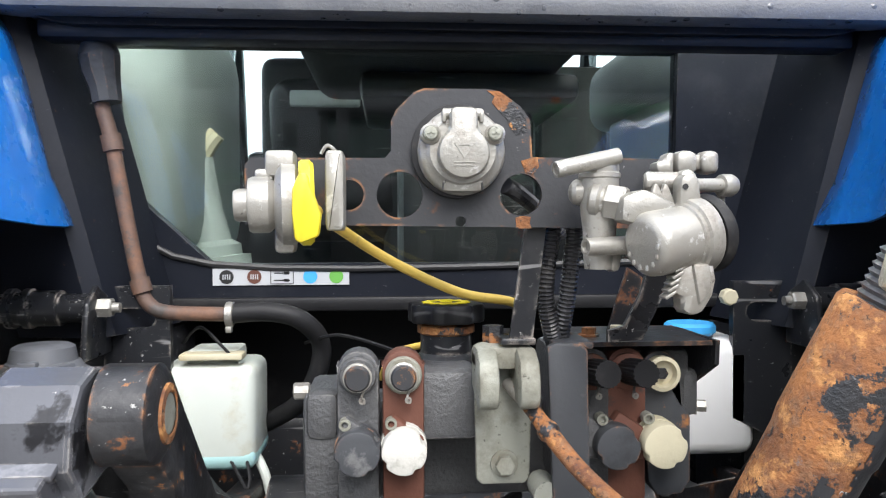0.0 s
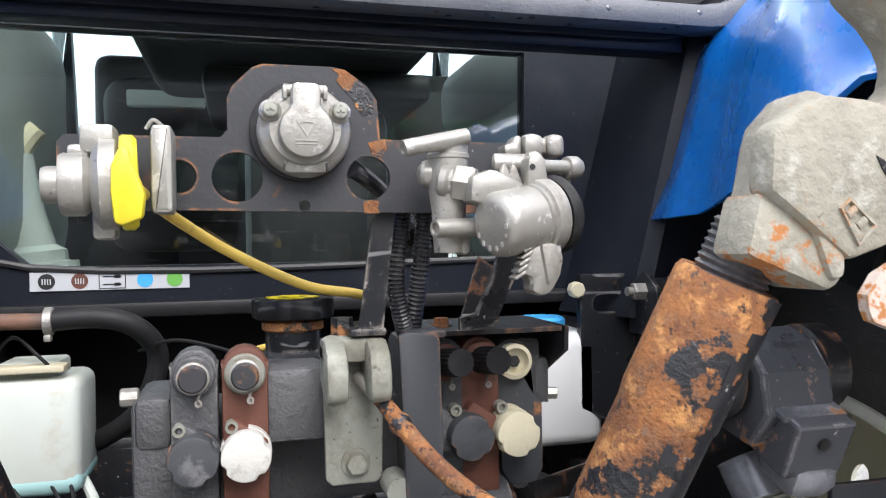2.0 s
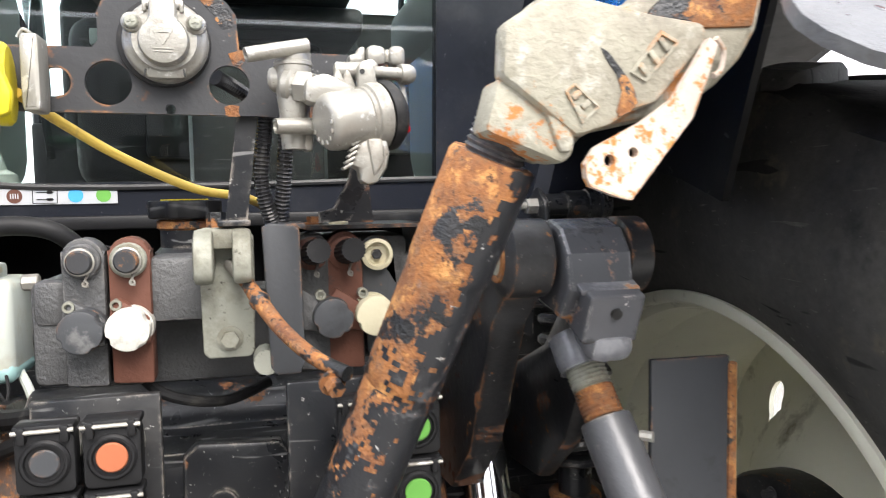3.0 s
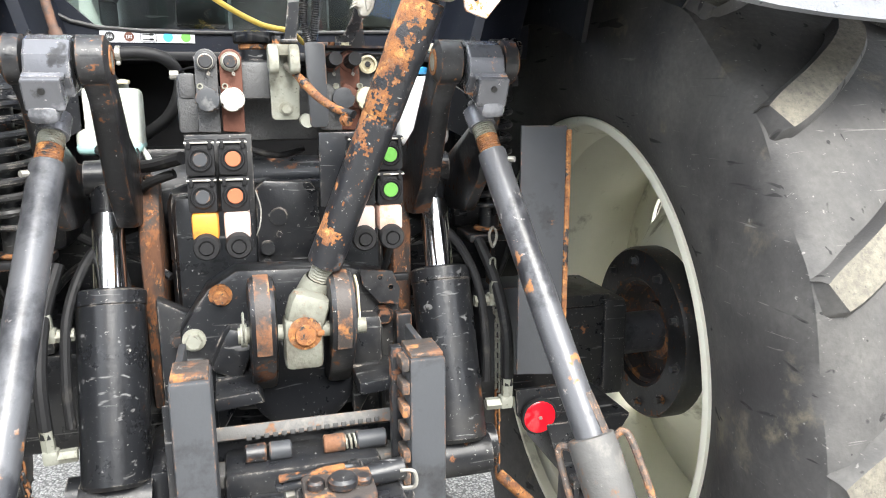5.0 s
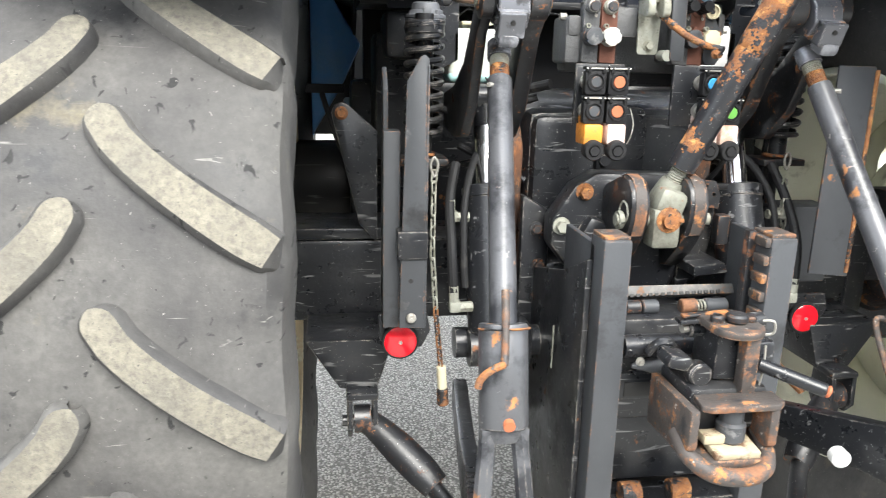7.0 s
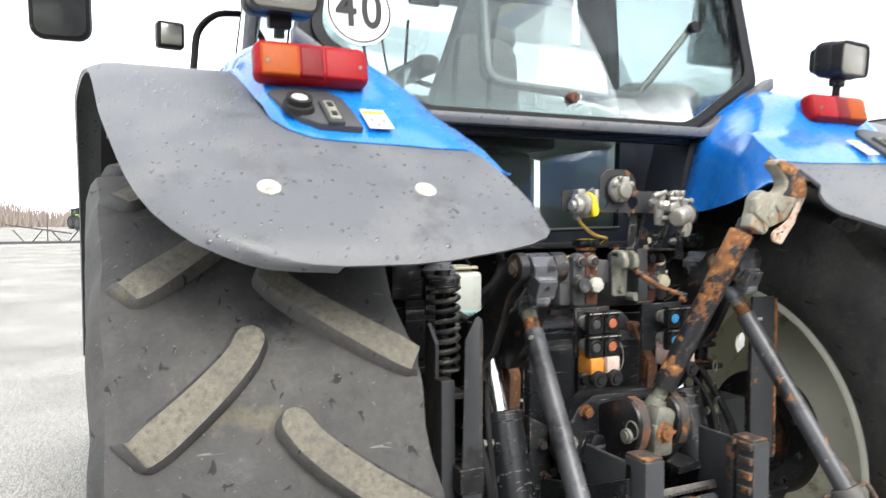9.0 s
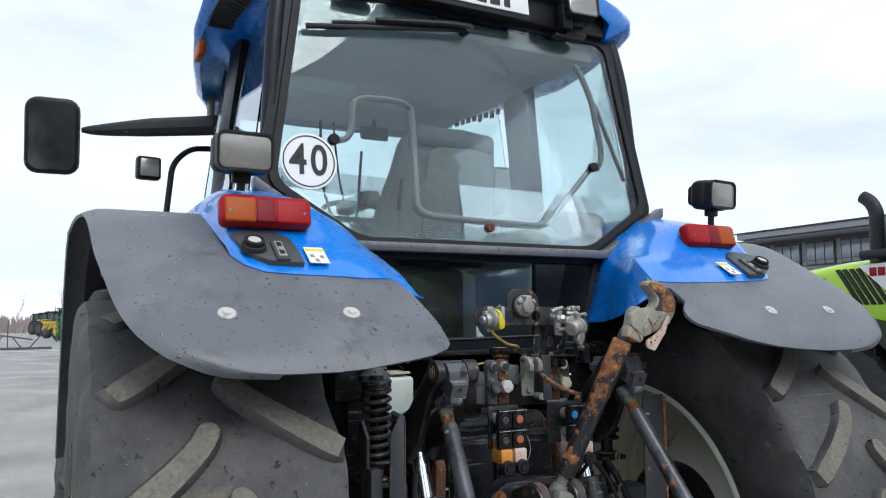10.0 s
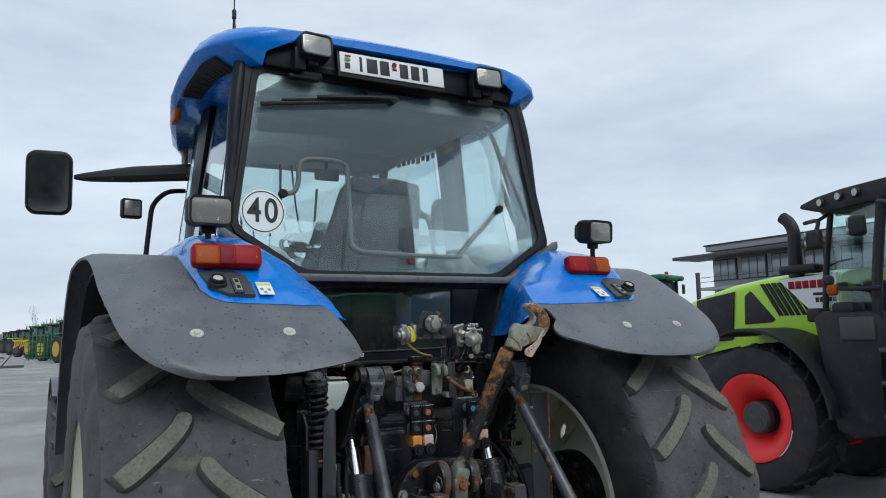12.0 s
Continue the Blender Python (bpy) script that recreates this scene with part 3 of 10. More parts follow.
def wheel(name, centre, side, radius, rim_r, width, lugs, mats, parent, disc_holes=6, label="", phases=(0.0, 9.0), lip=0.80, dish=0.0):
    """side: +1 for a wheel on the right. Built round the local x axis; the inner face looks to -side."""
    m_tyre, m_lug, m_rim, m_hub = mats
    rb = radius - 0.032
    w = width
    prof = [(rim_r - 0.015, -w * 0.78), (rim_r + 0.02, -w * 0.86), (rim_r + 0.09, -w * 0.97), (rim_r + (rb - rim_r) * 0.55, -w), (rb - 0.06, -w * 0.985), (rb - 0.022, -w * 0.95), (rb - 0.004, -w * 0.87), (rb, -w * 0.6), (rb + 0.006, 0)]
    prof = prof + [(r, -h) for r, h in prof[-2::-1]]
    # the outer bead sits further out where the rim does
    flat = [(rim_r - 0.015, w * (lip - 0.02)), (rim_r + 0.02, w * (lip + 0.01 if lip > 0.85 else lip + 0.05)), (rim_r + 0.09, w * (0.955 if lip > 0.85 else 0.97))]
    prof = [(r, h * (0.955 if lip > 0.85 and h * side > w * 0.9 else 1.0)) for r, h in prof]
    if side > 0:
        prof = prof[:-3] + flat[::-1]
    else:
        prof = [(r, -h) for r, h in flat] + prof[3:]
    s = Shape()
    if lip > 0.85:
        prof = [(r - (0.014 if h * side > w * 0.7 and r > rb - 0.07 else 0.0), h) for r, h in prof]
    s.lathe((0, 0, 0), (1, 0, 0), prof, 200)
    # the shoulders swell and fold where the bars run out
    for v in s.bm.verts:
        r = math.hypot(v.co.y, v.co.z)
        if abs(v.co.x) > w * 0.7 and r > rim_r + 0.08:
            ang = math.degrees(math.atan2(-v.co.z, -v.co.y))
            first = phases[0] if v.co.x * side < 0 else phases[1]
            wave = math.cos(radians((ang - first - math.degrees(0.213 * w / 0.305 * 0.94 / radius)) * lugs))
            fold = noise.noise(Vector((ang * 0.25, r * 25, v.co.x * 40)))
            k = min(1.0, (abs(v.co.x) / w - 0.7) / 0.2)
            g = 1.0 + k * (0.009 * wave + 0.006 * fold) / r
            v.co.y *= g
            v.co.z *= g
            v.co.x *= 1.0 + k * (0.012 * wave + 0.01 * fold)
    tyre = part(name, s, m_tyre, parent, label, at=Matrix.Translation(centre))
    for row in (-1, 1):
        me = tread_lug(row, w, rb - 0.012, radius, 0.213 * w / 0.305 * 0.94 / radius, tuck=0.955 if lip > 0.85 and row == side else 1.0).mesh("tread_lug", 40)
        me.materials.append(m_lug)
        me.materials.append(m_tyre)
        first = phases[0] if row == -side else phases[1]
        for k in range(lugs):
            part("tread_lug", me, None, tyre, at=pose(0, 0, 0, first + 360.0 / lugs * k, 0, 0))
    s = Shape()
    f = -side
    bar = [(rim_r + 0.012, f * w * 0.80), (rim_r + 0.016, f * w * 0.765), (rim_r - 0.010, f * w * 0.745), (rim_r - 0.026, f * w * 0.70), (rim_r - 0.030, f * w * 0.56), (rim_r - 0.034, f * w * 0.52), (rim_r - 0.034, f * w * 0.40), (rim_r - 0.055, f * w * 0.32), (rim_r - 0.060, f * w * 0.16), (rim_r - 0.067, f * w * 0.10), (rim_r - 0.067, -f * w * 0.10), (rim_r - 0.060, -f * w * 0.17), (rim_r - 0.058, -f * w * 0.34), (rim_r - 0.045, -f * w * 0.42), (rim_r - 0.042, -f * w * 0.55), (rim_r - 0.03, -f * w * 0.6), (rim_r - 0.004, -f * w * (lip - 0.055)), (rim_r + 0.016, -f * w * (lip - 0.035)), (rim_r + 0.012, -f * w * lip)]
    s.lathe((0, 0, 0), (1, 0, 0), bar, 96)
    part("rim", s, m_rim, tyre)
    s = Shape()
    s.lathe((0, 0, 0), (1, 0, 0), [(rim_r - 0.016, f * w * 0.77), (rim_r - 0.016, f * w * 0.835), (rim_r - 0.012, f * w * 0.855), (rim_r - 0.003, f * w * 0.862), (rim_r + 0.006, f * w * 0.852), (rim_r + 0.008, f * w * 0.80)], 120)
    part("rim_lip", s, M_RIMLIP if side < 0 else m_rim, tyre)
    s = Shape()
    rim_disc(s, rim_r * 0.36, rim_r - 0.027, f * (0.045 - dish), -f * (w * 0.60 + dish), disc_holes, rim_r * 0.07 if side > 0 else 1e-5, rim_r * 0.70, 160, 26)
    part("rim_disc", s, m_rim, tyre, at=pose(0, 0, 0, 45, 0, 0))
    s = Shape()
    hr = rim_r * 0.405
    s.lathe((f * 0.045, 0, 0), (f, 0, 0), [(hr * 0.60, -0.03), (hr * 0.60, 0.022), (hr * 0.64, 0.03), (hr * 0.97, 0.03), (hr, 0.02), (hr, -0.06), (hr * 0.60, -0.06)], 56)
    part("hub", s, m_hub, tyre)
    s = Shape()
    s.lathe((f * 0.045, 0, 0), (f, 0, 0), [(0, -0.02), (0.075, -0.02), (0.08, -0.034), (hr * 0.52, -0.03), (hr * 0.56, 0.012), (hr * 0.60, 0.018), (hr * 0.60, -0.05), (0, -0.05)], 48)
    part("hub_seat", s, M_WORNRUST if side > 0 else m_hub, tyre)
    for k in range(10):
        s = Shape()
        a = 2 * math.pi * (k + 0.3) / 10
        s.hexbolt((f * 0.073, hr * 0.84 * math.cos(a), hr * 0.84 * math.sin(a)), (f, 0, 0), 0.009, 0.02)
        part("wheel_nut", s, M_GREYPAINT, tyre)
    return tyre


REAR = (M_RUBBER, M_LUG, M_RIM, M_BLACKR)
for sd in (-1, 1):
    wheel("rear_wheel", (sd * TYRE_X if sd > 0 else -1.028, AX_Y, AX_Z), sd, 0.945, 0.565, TYRE_W if sd > 0 else 0.29, 20, REAR, tractor, 4, "large rear tyre with worn dusty tread bars on a cream rim", (-30.1, -39.5) if sd < 0 else (-34.3, -25.6), lip=0.94)
    wheel("front_wheel", (sd * 1.05, 3.95, 0.70), sd, 0.72, 0.37, 0.27, 18, REAR, tractor, 6, "front tyre on a cream rim")
    # axle arm and shaft
    s = Shape()
    s.box((sd * (0.53 if sd > 0 else 0.58), 1.02, 0.945), (0.62 if sd > 0 else 0.72, 0.24, 0.215), 0.012)
    housing = part("axle_housing", s, M_BLACK, tractor)
    part("axle_pad", Shape().box((sd * 0.62, 1.0, 1.068), (0.34, 0.2, 0.03), 0.006), M_BLACK, housing)
    if sd > 0:
        part("axle_flange", Shape().box((0.80, 1.02, 0.945), (0.06, 0.26, 0.25), 0.012), M_BLACK, housing)
    s = Shape()
    s.cyl((sd * (0.82 if sd > 0 else 0.93), AX_Y, AX_Z), (sd * 1.04, AX_Y, AX_Z), 0.055, n=32)
    part("axle_shaft", s, M_GREYPAINT, tractor, "bare steel axle shaft")

# ---- mudguards ----
FR = 1.125


def arc_point(x, phi, r):
    return (x, AX_Y - r * math.sin(radians(phi)), AX_Z - 0.015 + r * math.cos(radians(phi)))


def table(rows, u):
    """Straight interpolation in rows of (u, value)."""
    if u <= rows[0][0]:
        return rows[0][1]
    for (a, p), (b, q) in zip(rows, rows[1:]):
        if u <= b:
            return p + (q - p) * (u - a) / (b - a)
    return rows[-1][1]


# half widths of the mudguards along their arc, and the angle where the blue fender ends on them
OUTER = [(-75, 1.335), (-12, 1.33), (5, 1.305), (15, 1.288), (24, 1.277), (30, 1.264), (36.5, 1.246), (40, 1.228), (42.5, 1.207), (44.5, 1.182), (46.3, 1.152), (47.6, 1.115), (48.6, 1.075), (49.1, 1.04), (49.4, 0.985), (49.55, 0.93)]
INNER = {-1: [(27, 0.66), (30.5, 0.60), (32, 0.562), (36, 0.54), (42.5, 0.513), (46.2, 0.508), (47.3, 0.525), (48.2, 0.58), (48.8, 0.66), (49.3, 0.73), (49.55, 0.80)],
         1: [(23, 0.66), (26, 0.55), (28, 0.42), (29.4, 0.345), (31.5, 0.325), (33, 0.388), (37.5, 0.388), (39.8, 0.345), (42, 0.335), (43.4, 0.355), (45.2, 0.43), (47.2, 0.515), (48.4, 0.61), (49.1, 0.72), (49.55, 0.85)]}
BLUE_END = {-1: [(0.53, 31.8), (0.575, 31.8), (0.646, 31.8), (0.712, 31.4), (0.778, 31.2), (0.841, 31.0), (0.901, 30.5), (0.944, 28.7), (0.966, 26.0), (0.978, 24.0), (0.986, 22.2), (0.993, 20.2), (1.0, 17.8), (1.007, 15.4), (1.014, 12.5), (1.035, 0.0)],
            1: [(0.33, 31.0), (0.436, 31.4), (0.56, 31.2), (0.695, 30.8), (0.844, 30.2), (0.923, 29.4), (0.965, 27.6), (0.991, 25.5), (1.01, 21.0), (1.03, 14.0), (1.05, 0.0)]}


def guard_r(phi):
    """Radius of the mudguard: it rises towards its crest."""
    u = max(0.0, min(1.0, (26.0 - phi) / 18.0))
    return FR + 0.05 * u * u * (3 - 2 * u)


def mudguard(sd):
    phis = [-75 + 8 * k for k in range(10)] + [1 + 3 * k for k in range(5)] + [15.5 + 2 * k for k in range(13)] + [40.5, 41.5, 42.5, 43.5, 44.5, 45.5, 46.3, 47.1, 47.9, 48.5, 49.0, 49.3, 49.55]
    rows = []
    for phi in phis:
        bend = phi - 1.2 * max(0.0, (phi - 30) / 19.55)
        x0, x1 = table(INNER[sd], phi), table(OUTER, phi) + (0.045 if sd > 0 else 0.0)
        row = []
        for j in range(23):
            v = j / 22
            v = v * v * (3 - 2 * v) * 0.5 + v * 0.5
            x = x0 + (x1 - x0) * v
            drop = 0.018 * max(0.0, (v - 0.91) / 0.09) ** 2
            if phi > 46:
                drop += 0.014 * ((phi - 46) / 3.55) ** 2
            row.append(mirror(arc_point(x, bend, guard_r(phi) - drop), sd))
        rows.append(row)
    s = Shape()
    s.sheet(rows, 0.009)
    guard = part("mudguard", s, M_FENDER, tractor, "rain-spotted dark grey plastic rear mudguard", angle=50)
    if sd > 0:
        s = Shape()
        s.lathe(arc_point(0.352, 31.5, FR), (0, -0.52, 0.85), [(0.014, -0.002), (0.014, 0.002), (0.008, 0.003), (0.008, 0.008), (0, 0.008)], 14)
        part("bolt", s, M_ZINC, guard)
    for x, phi in ((0.729, 39.5), (1.019, 39.5)):
        s = Shape()
        p = arc_point(x * sd, phi, FR)
        ax = (0, -math.sin(radians(phi)), math.cos(radians(phi)))
        s.lathe(p, ax, [(0, 0.007), (0.008, 0.007), (0.010, 0.004), (0.011, 0.003), (0.017, 0.004), (0.0205, 0.002), (0.0215, -0.004)], 28)
        part("rivet", s, M_RIVET, guard, "white plastic rivet")
    return guard


def blue_fender(sd):
    st = [
        (1.75, [(0.60, 1.80), (0.61, 1.98), (0.66, 2.10), (0.78, 2.19), (0.92, 2.185), (0.985, 2.13), (1.005, 1.98)]),
        (0.96, [(0.60, 1.80), (0.61, 1.98), (0.66, 2.09), (0.78, 2.19), (0.92, 2.18), (0.985, 2.125), (1.004, 1.98)]),
        (0.93, [(0.470, 1.752), (0.532, 1.98), (0.61, 2.09), (0.77, 2.185), (0.92, 2.175), (0.985, 2.12), (1.002, 1.98)]),
        (0.80, [(0.475, 1.755), (0.52, 1.965), (0.60, 2.065), (0.75, 2.15), (0.92, 2.15), (0.982, 2.105), (0.996, 1.98)]),
        (0.66, [(0.485, 1.77), (0.51, 1.95), (0.60, 2.04), (0.73, 2.11), (0.92, 2.115), (0.972, 2.08), (0.986, 1.98)]),
        (0.62, [(0.488, 1.775), (0.513, 1.942), (0.60, 2.01), (0.725, 2.055), (0.92, 2.06), (0.965, 2.045), (0.982, 1.98)]),
        (0.57, [(0.492, 1.785), (0.516, 1.93), (0.60, 1.972), (0.72, 1.994), (0.92, 1.994), (0.962, 1.990), (0.976, 1.975)]),
        (0.50, [(0.498, 1.80), (0.52, 1.905), (0.60, 1.934), (0.72, 1.946), (0.91, 1.946), (0.952, 1.942), (0.968, 1.93)]),
        (0.42, [(0.505, 1.83), (0.528, 1.87), (0.60, 1.888), (0.72, 1.893), (0.90, 1.892), (0.935, 1.888), (0.955, 1.87)]),
        (0.365, [(0.515, 1.835), (0.535, 1.850), (0.60, 1.852), (0.70, 1.855), (0.89, 1.850), (0.92, 1.84), (0.94, 1.83)]),
    ]
    st = [(y, [(x - (0.015 if k < 2 and y < 0.95 else 0.0), z) for k, (x, z) in enumerate(pts)]) for y, pts in st]
    corner = 0.575 if sd < 0 else 0.335
    # each line runs back over the fender and ends on the mudguard
    cols = []
    for seg in range(len(st[0][1]) - 1):
        for k in range(4 + (seg == len(st[0][1]) - 2)):
            u = k / 4
            line = []
            for y, pts in st:
                (x0, z0), (x1, z1) = pts[seg], pts[seg + 1]
                line.append(Vector((x0 + (x1 - x0) * u, y, z0 + (z1 - z0) * u)))
            out = []
            for p in line:
                if sd > 0:
                    p.x += 0.25 * max(0.0, min(0.08, p.x - 0.9))
                    # this fender reaches further in at its tail
                    w = max(0.0, min(1.0, (0.82 - p.y) / 0.36))
                    p.x -= 0.48 * w * max(0.0, 0.86 - p.x)
                d = Vector((p.y - AX_Y, p.z - AX_Z + 0.015))
                phi = math.degrees(math.atan2(-d.x, d.y))
                lim = table(BLUE_END[sd], p.x)
                if seg > 0 and p.x > corner and (p.x > 0.62 or p.y < 0.62):
                    if phi >= lim:
                        out.append(Vector(arc_point(p.x, lim, guard_r(lim) + 0.003)))
                        break
                    if d.length < guard_r(phi) + 0.004:
                        p = Vector(arc_point(p.x, phi, guard_r(phi) + 0.004))
                elif (seg == 0 or p.x <= corner) and p.y < 0.64 and d.length > FR - 0.014:
                    p = Vector(arc_point(p.x, phi, FR - 0.014))
                out.append(p)
            # even steps along the line
            run = [0.0]
            for p, q in zip(out, out[1:]):
                run.append(run[-1] + (q - p).length)
            even = []
            for k2 in range(27):
                w = run[-1] * k2 / 26
                i = max(0, min(len(run) - 2, sum(1 for r in run if r <= w) - 1))
                f = (w - run[i]) / max(1e-6, run[i + 1] - run[i])
                even.append(out[i].lerp(out[i + 1], min(1.0, f)))
            cols.append(even)
    s = Shape()
    s.sheet([[mirror(tuple(p), sd) for p in col] for col in cols], 0.0)
    keep = [v for v in s.bm.verts if not v.is_boundary]
    wall = set(v for i, v in enumerate(s.bm.verts) if i < 4 * 27)
    for _ in range(2):
        bmesh.ops.smooth_vert(s.bm, verts=keep, factor=0.5, use_axis_x=True, use_axis_y=True, use_axis_z=True)
    for v in keep:
        x = abs(v.co.x)
        d = Vector((v.co.y - AX_Y, v.co.z - AX_Z + 0.015))
        lim = table(BLUE_END[sd], x) - math.degrees(math.atan2(-d.x, d.y))
        if v in wall or x <= corner or v.co.y > 1.1 or not (x > 0.62 or v.co.y < 0.62):
            continue
        low = guard_r(math.degrees(math.atan2(-d.x, d.y))) + 0.005
        if d.length < low:
            d = d.normalized() * low
            v.co.y, v.co.z = AX_Y + d.x, AX_Z - 0.015 + d.y
        # flat of the tail that carries the switches
        u = max(0.0, min(1.0, lim / 4))
        u = u * u * (3 - 2 * u) * max(0.0, min(1.0, (x - corner) / 0.1))
        off = (v.co.y - 0.444) * -0.5547 + (v.co.z - 1.912) * 0.832
        if 0.0 < u and v.co.y < 0.575 and (off < -0.003 or x > 0.70):
            v.co.y += 0.5547 * (off + 0.003) * u
            v.co.z -= 0.832 * (off + 0.003) * u
    bmesh.ops.solidify(s.bm, geom=s.bm.faces[:], thickness=0.004)
    bmesh.ops.recalc_face_normals(s.bm, faces=s.bm.faces[:])
    return part("fender", s, M_BLUE, tractor, "glossy blue painted fender", angle=60)


def tail_light(sd):
    cx, cy, cz = (0.866, 0.578, 2.057) if sd < 0 else (0.795, 0.604, 2.066)
    s = Shape()
    s.box((sd * cx, cy + 0.004, cz), (0.244, 0.056, 0.086), 0.02, (-14, 0, 0), 4)
    body = part("tail_light", s, M_RED, tractor, "red and amber rear light")
    for name, mat, dx, w, note in (("brake_lens", M_RED, -0.066, 0.088, "red brake lens"), ("reflector", M_DARKRED, 0.005, 0.052, "dark red reflector"), ("amber_lens", M_AMBER, 0.071, 0.080, "amber indicator lens")):
        s = Shape()
        s.box((sd * (cx + dx), cy - 0.012, cz + 0.001), (w, 0.029, 0.069), 0.006, (-14, 0, 0), 3)
        lens = part(name, s, mat, body, note)
    for dx in (-0.098, 0.098):
        s = Shape()
        s.cyl((sd * (cx + dx), cy - 0.024, cz), (sd * (cx + dx), cy - 0.030, cz - 0.001), 0.004, n=12)
        part("screw", s, M_ZINC, body)


def fender_switch(sd):
    """Switch panel let into the flat of the fender's tail."""
    more = 0.0 if sd < 0 else 0.016
    seat_at = pose(0, 0.444, 1.912, -56.3, 0, 0)
    up = (0, -0.5547, 0.832)

    def at(x, s, off):
        return tuple(seat_at @ Vector((sd * (x + more), -off, s)))

    out = [(0.964, 0.142), (0.936, 0.161), (0.88, 0.170), (0.836, 0.160), (0.809, 0.130), (0.801, 0.075), (0.798, -0.001), (0.837, 0.001), (0.886, 0.007), (0.919, 0.031), (0.943, 0.074)]
    s = Shape()
    s.plate([(sd * (x + more), q) for x, q in out], "y", -0.007, 0.03, bev=0.004, m=seat_at)
    body = part("switch_panel", s, M_SWITCH, tractor, "dark moulded switch panel")
    s = Shape()
    s.lathe(at(0.916, 0.068, 0.005), up, [(0.034, 0), (0.030, 0.012), (0.026, 0.014), (0.026, 0.026), (0.022, 0.029), (0.018, 0.024), (0, 0.024)], 28)
    part("button_ring", s, M_RUBBERBLK, body)
    s = Shape()
    s.cyl(at(0.916, 0.068, 0.026), at(0.916, 0.068, 0.031), 0.0165, n=24, bev=0.001)
    part("button", s, M_RIVET, body, "pale round push button")
    s = Shape()
    s.box(at(0.852, 0.052, 0.009), (0.034, 0.010, 0.098), 0.003, (-56.3, 0, 0))
    bezel = part("rocker_switch", s, M_SEAT, body, "grey rocker switch")
    s = Shape()
    s.box(at(0.852, 0.052, 0.013), (0.022, 0.008, 0.078), 0.002, (-56.3, 0, 0))
    part("rocker", s, M_ZINC, bezel)
    for dz in (-0.020, 0.020):
        s = Shape()
        s.box(at(0.852, 0.052 + dz, 0.0175), (0.012, 0.002, 0.018), 0, (-56.3, 0, 0))
        part("switch_mark", s, M_BLACKPL, bezel)


for sd in (-1, 1):
    mudguard(sd)
    blue_fender(sd)
    tail_light(sd)
    fender_switch(sd)
    # black inner liner between the cab and the tyre
    s = Shape()
    rows = []
    for k in range(15):
        phi = 22 - 97 * k / 14
        rows.append([mirror(arc_point(0.60, phi, 1.10), sd), mirror(arc_point(0.605, phi, 0.80), sd)])
    s.sheet(rows, 0.01)
    rows = [[mirror(arc_point(0.60, 30 - 105 * k / 14, 1.10), sd), mirror(arc_point(1.265, 30 - 105 * k / 14, 1.105), sd)] for k in range(15)]
    s.sheet(rows, 0.006)
    part("wheel_liner", s, M_BLACKPL, tractor, "matt black wheel arch liner", angle=50)

# ---- cab ----
WIN = [(-0.48, 0.90, 2.022), (0.48, 0.90, 2.022), (0.775, 0.915, 2.205), (0.665, 1.0, 2.925), (-0.665, 1.0, 2.925), (-0.775, 0.915, 2.205)]


def cab_y(z):
    return 0.90 + (z - 2.022) * 0.1 / 0.903


def inset(loop, d):
    """The outline moved inwards, in the plane of x and z."""
    out = []
    n = len(loop)
    for i in range(n):
        p, q, r = (Vector((loop[j % n][0], loop[j % n][2])) for j in (i - 1, i, i + 1))
        a, b = (q - p).normalized(), (r - q).normalized()
        na, nb = Vector((-a.y, a.x)), Vector((-b.y, b.x))
        k = (na + nb) / (1 + na.dot(nb))
        w = q + k * d
        out.append((w.x, cab_y(w.y), w.y))
    return out


def round_loop(loop, r, n=6):
    out = []
    k = len(loop)
    for i in range(k):
        p, q, w = (Vector(loop[j % k]) for j in (i - 1, i, i + 1))
        a = q + (p - q).normalized() * min(r, (p - q).length * 0.4)
        b = q + (w - q).normalized() * min(r, (w - q).length * 0.4)
        for j in range(n + 1):
            u = j / n
            out.append(tuple((1 - u) ** 2 * a + 2 * u * (1 - u) * q + u * u * b))
    return out


def band(s, outer, inner, depth):
    """A closed flat ring between two loops, with depth along y."""
    t = bmesh.new()
    n = len(outer)
    loops = [outer, inner, [(x, y + depth, z) for x, y, z in inner], [(x, y + depth, z) for x, y, z in outer]]
    vs = [[t.verts.new(p) for p in lp] for lp in loops]
    for a, b in ((0, 1), (1, 2), (2, 3), (3, 0)):
        for j in range(n):
            t.faces.new((vs[a][j], vs[a][(j + 1) % n], vs[b][(j + 1) % n], vs[b][j]))
    bmesh.ops.recalc_face_normals(t, faces=t.faces[:])
    return s.join(t)


s = Shape()
outer, mid, inner = (round_loop(inset(WIN, d), 0.05) for d in (-0.035, 0.0, 0.022))
band(s, outer, mid, 0.05)
cab = part("cab_frame", s, M_CABBLACK, tractor, "black cab frame")
s = Shape()
band(s, [(x, y - 0.012, z) for x, y, z in round_loop(inset(WIN, -0.004), 0.05)], [(x, y - 0.012, z) for x, y, z in inner], 0.012)
part("window_seal", s, M_RUBBERBLK, tractor)
s = Shape()
t = bmesh.new()
vs = [t.verts.new((x, y - 0.004, z)) for x, y, z in round_loop(inset(WIN, 0.004), 0.05)]
t.faces.new(vs)
bmesh.ops.solidify(t, geom=t.faces[:], thickness=0.005)
bmesh.ops.recalc_face_normals(t, faces=t.faces[:])
s.join(t)
rear_glass = part("rear_window", s, M_GLASS, tractor, "tinted rear window pane")
rear_glass.visible_shadow = False

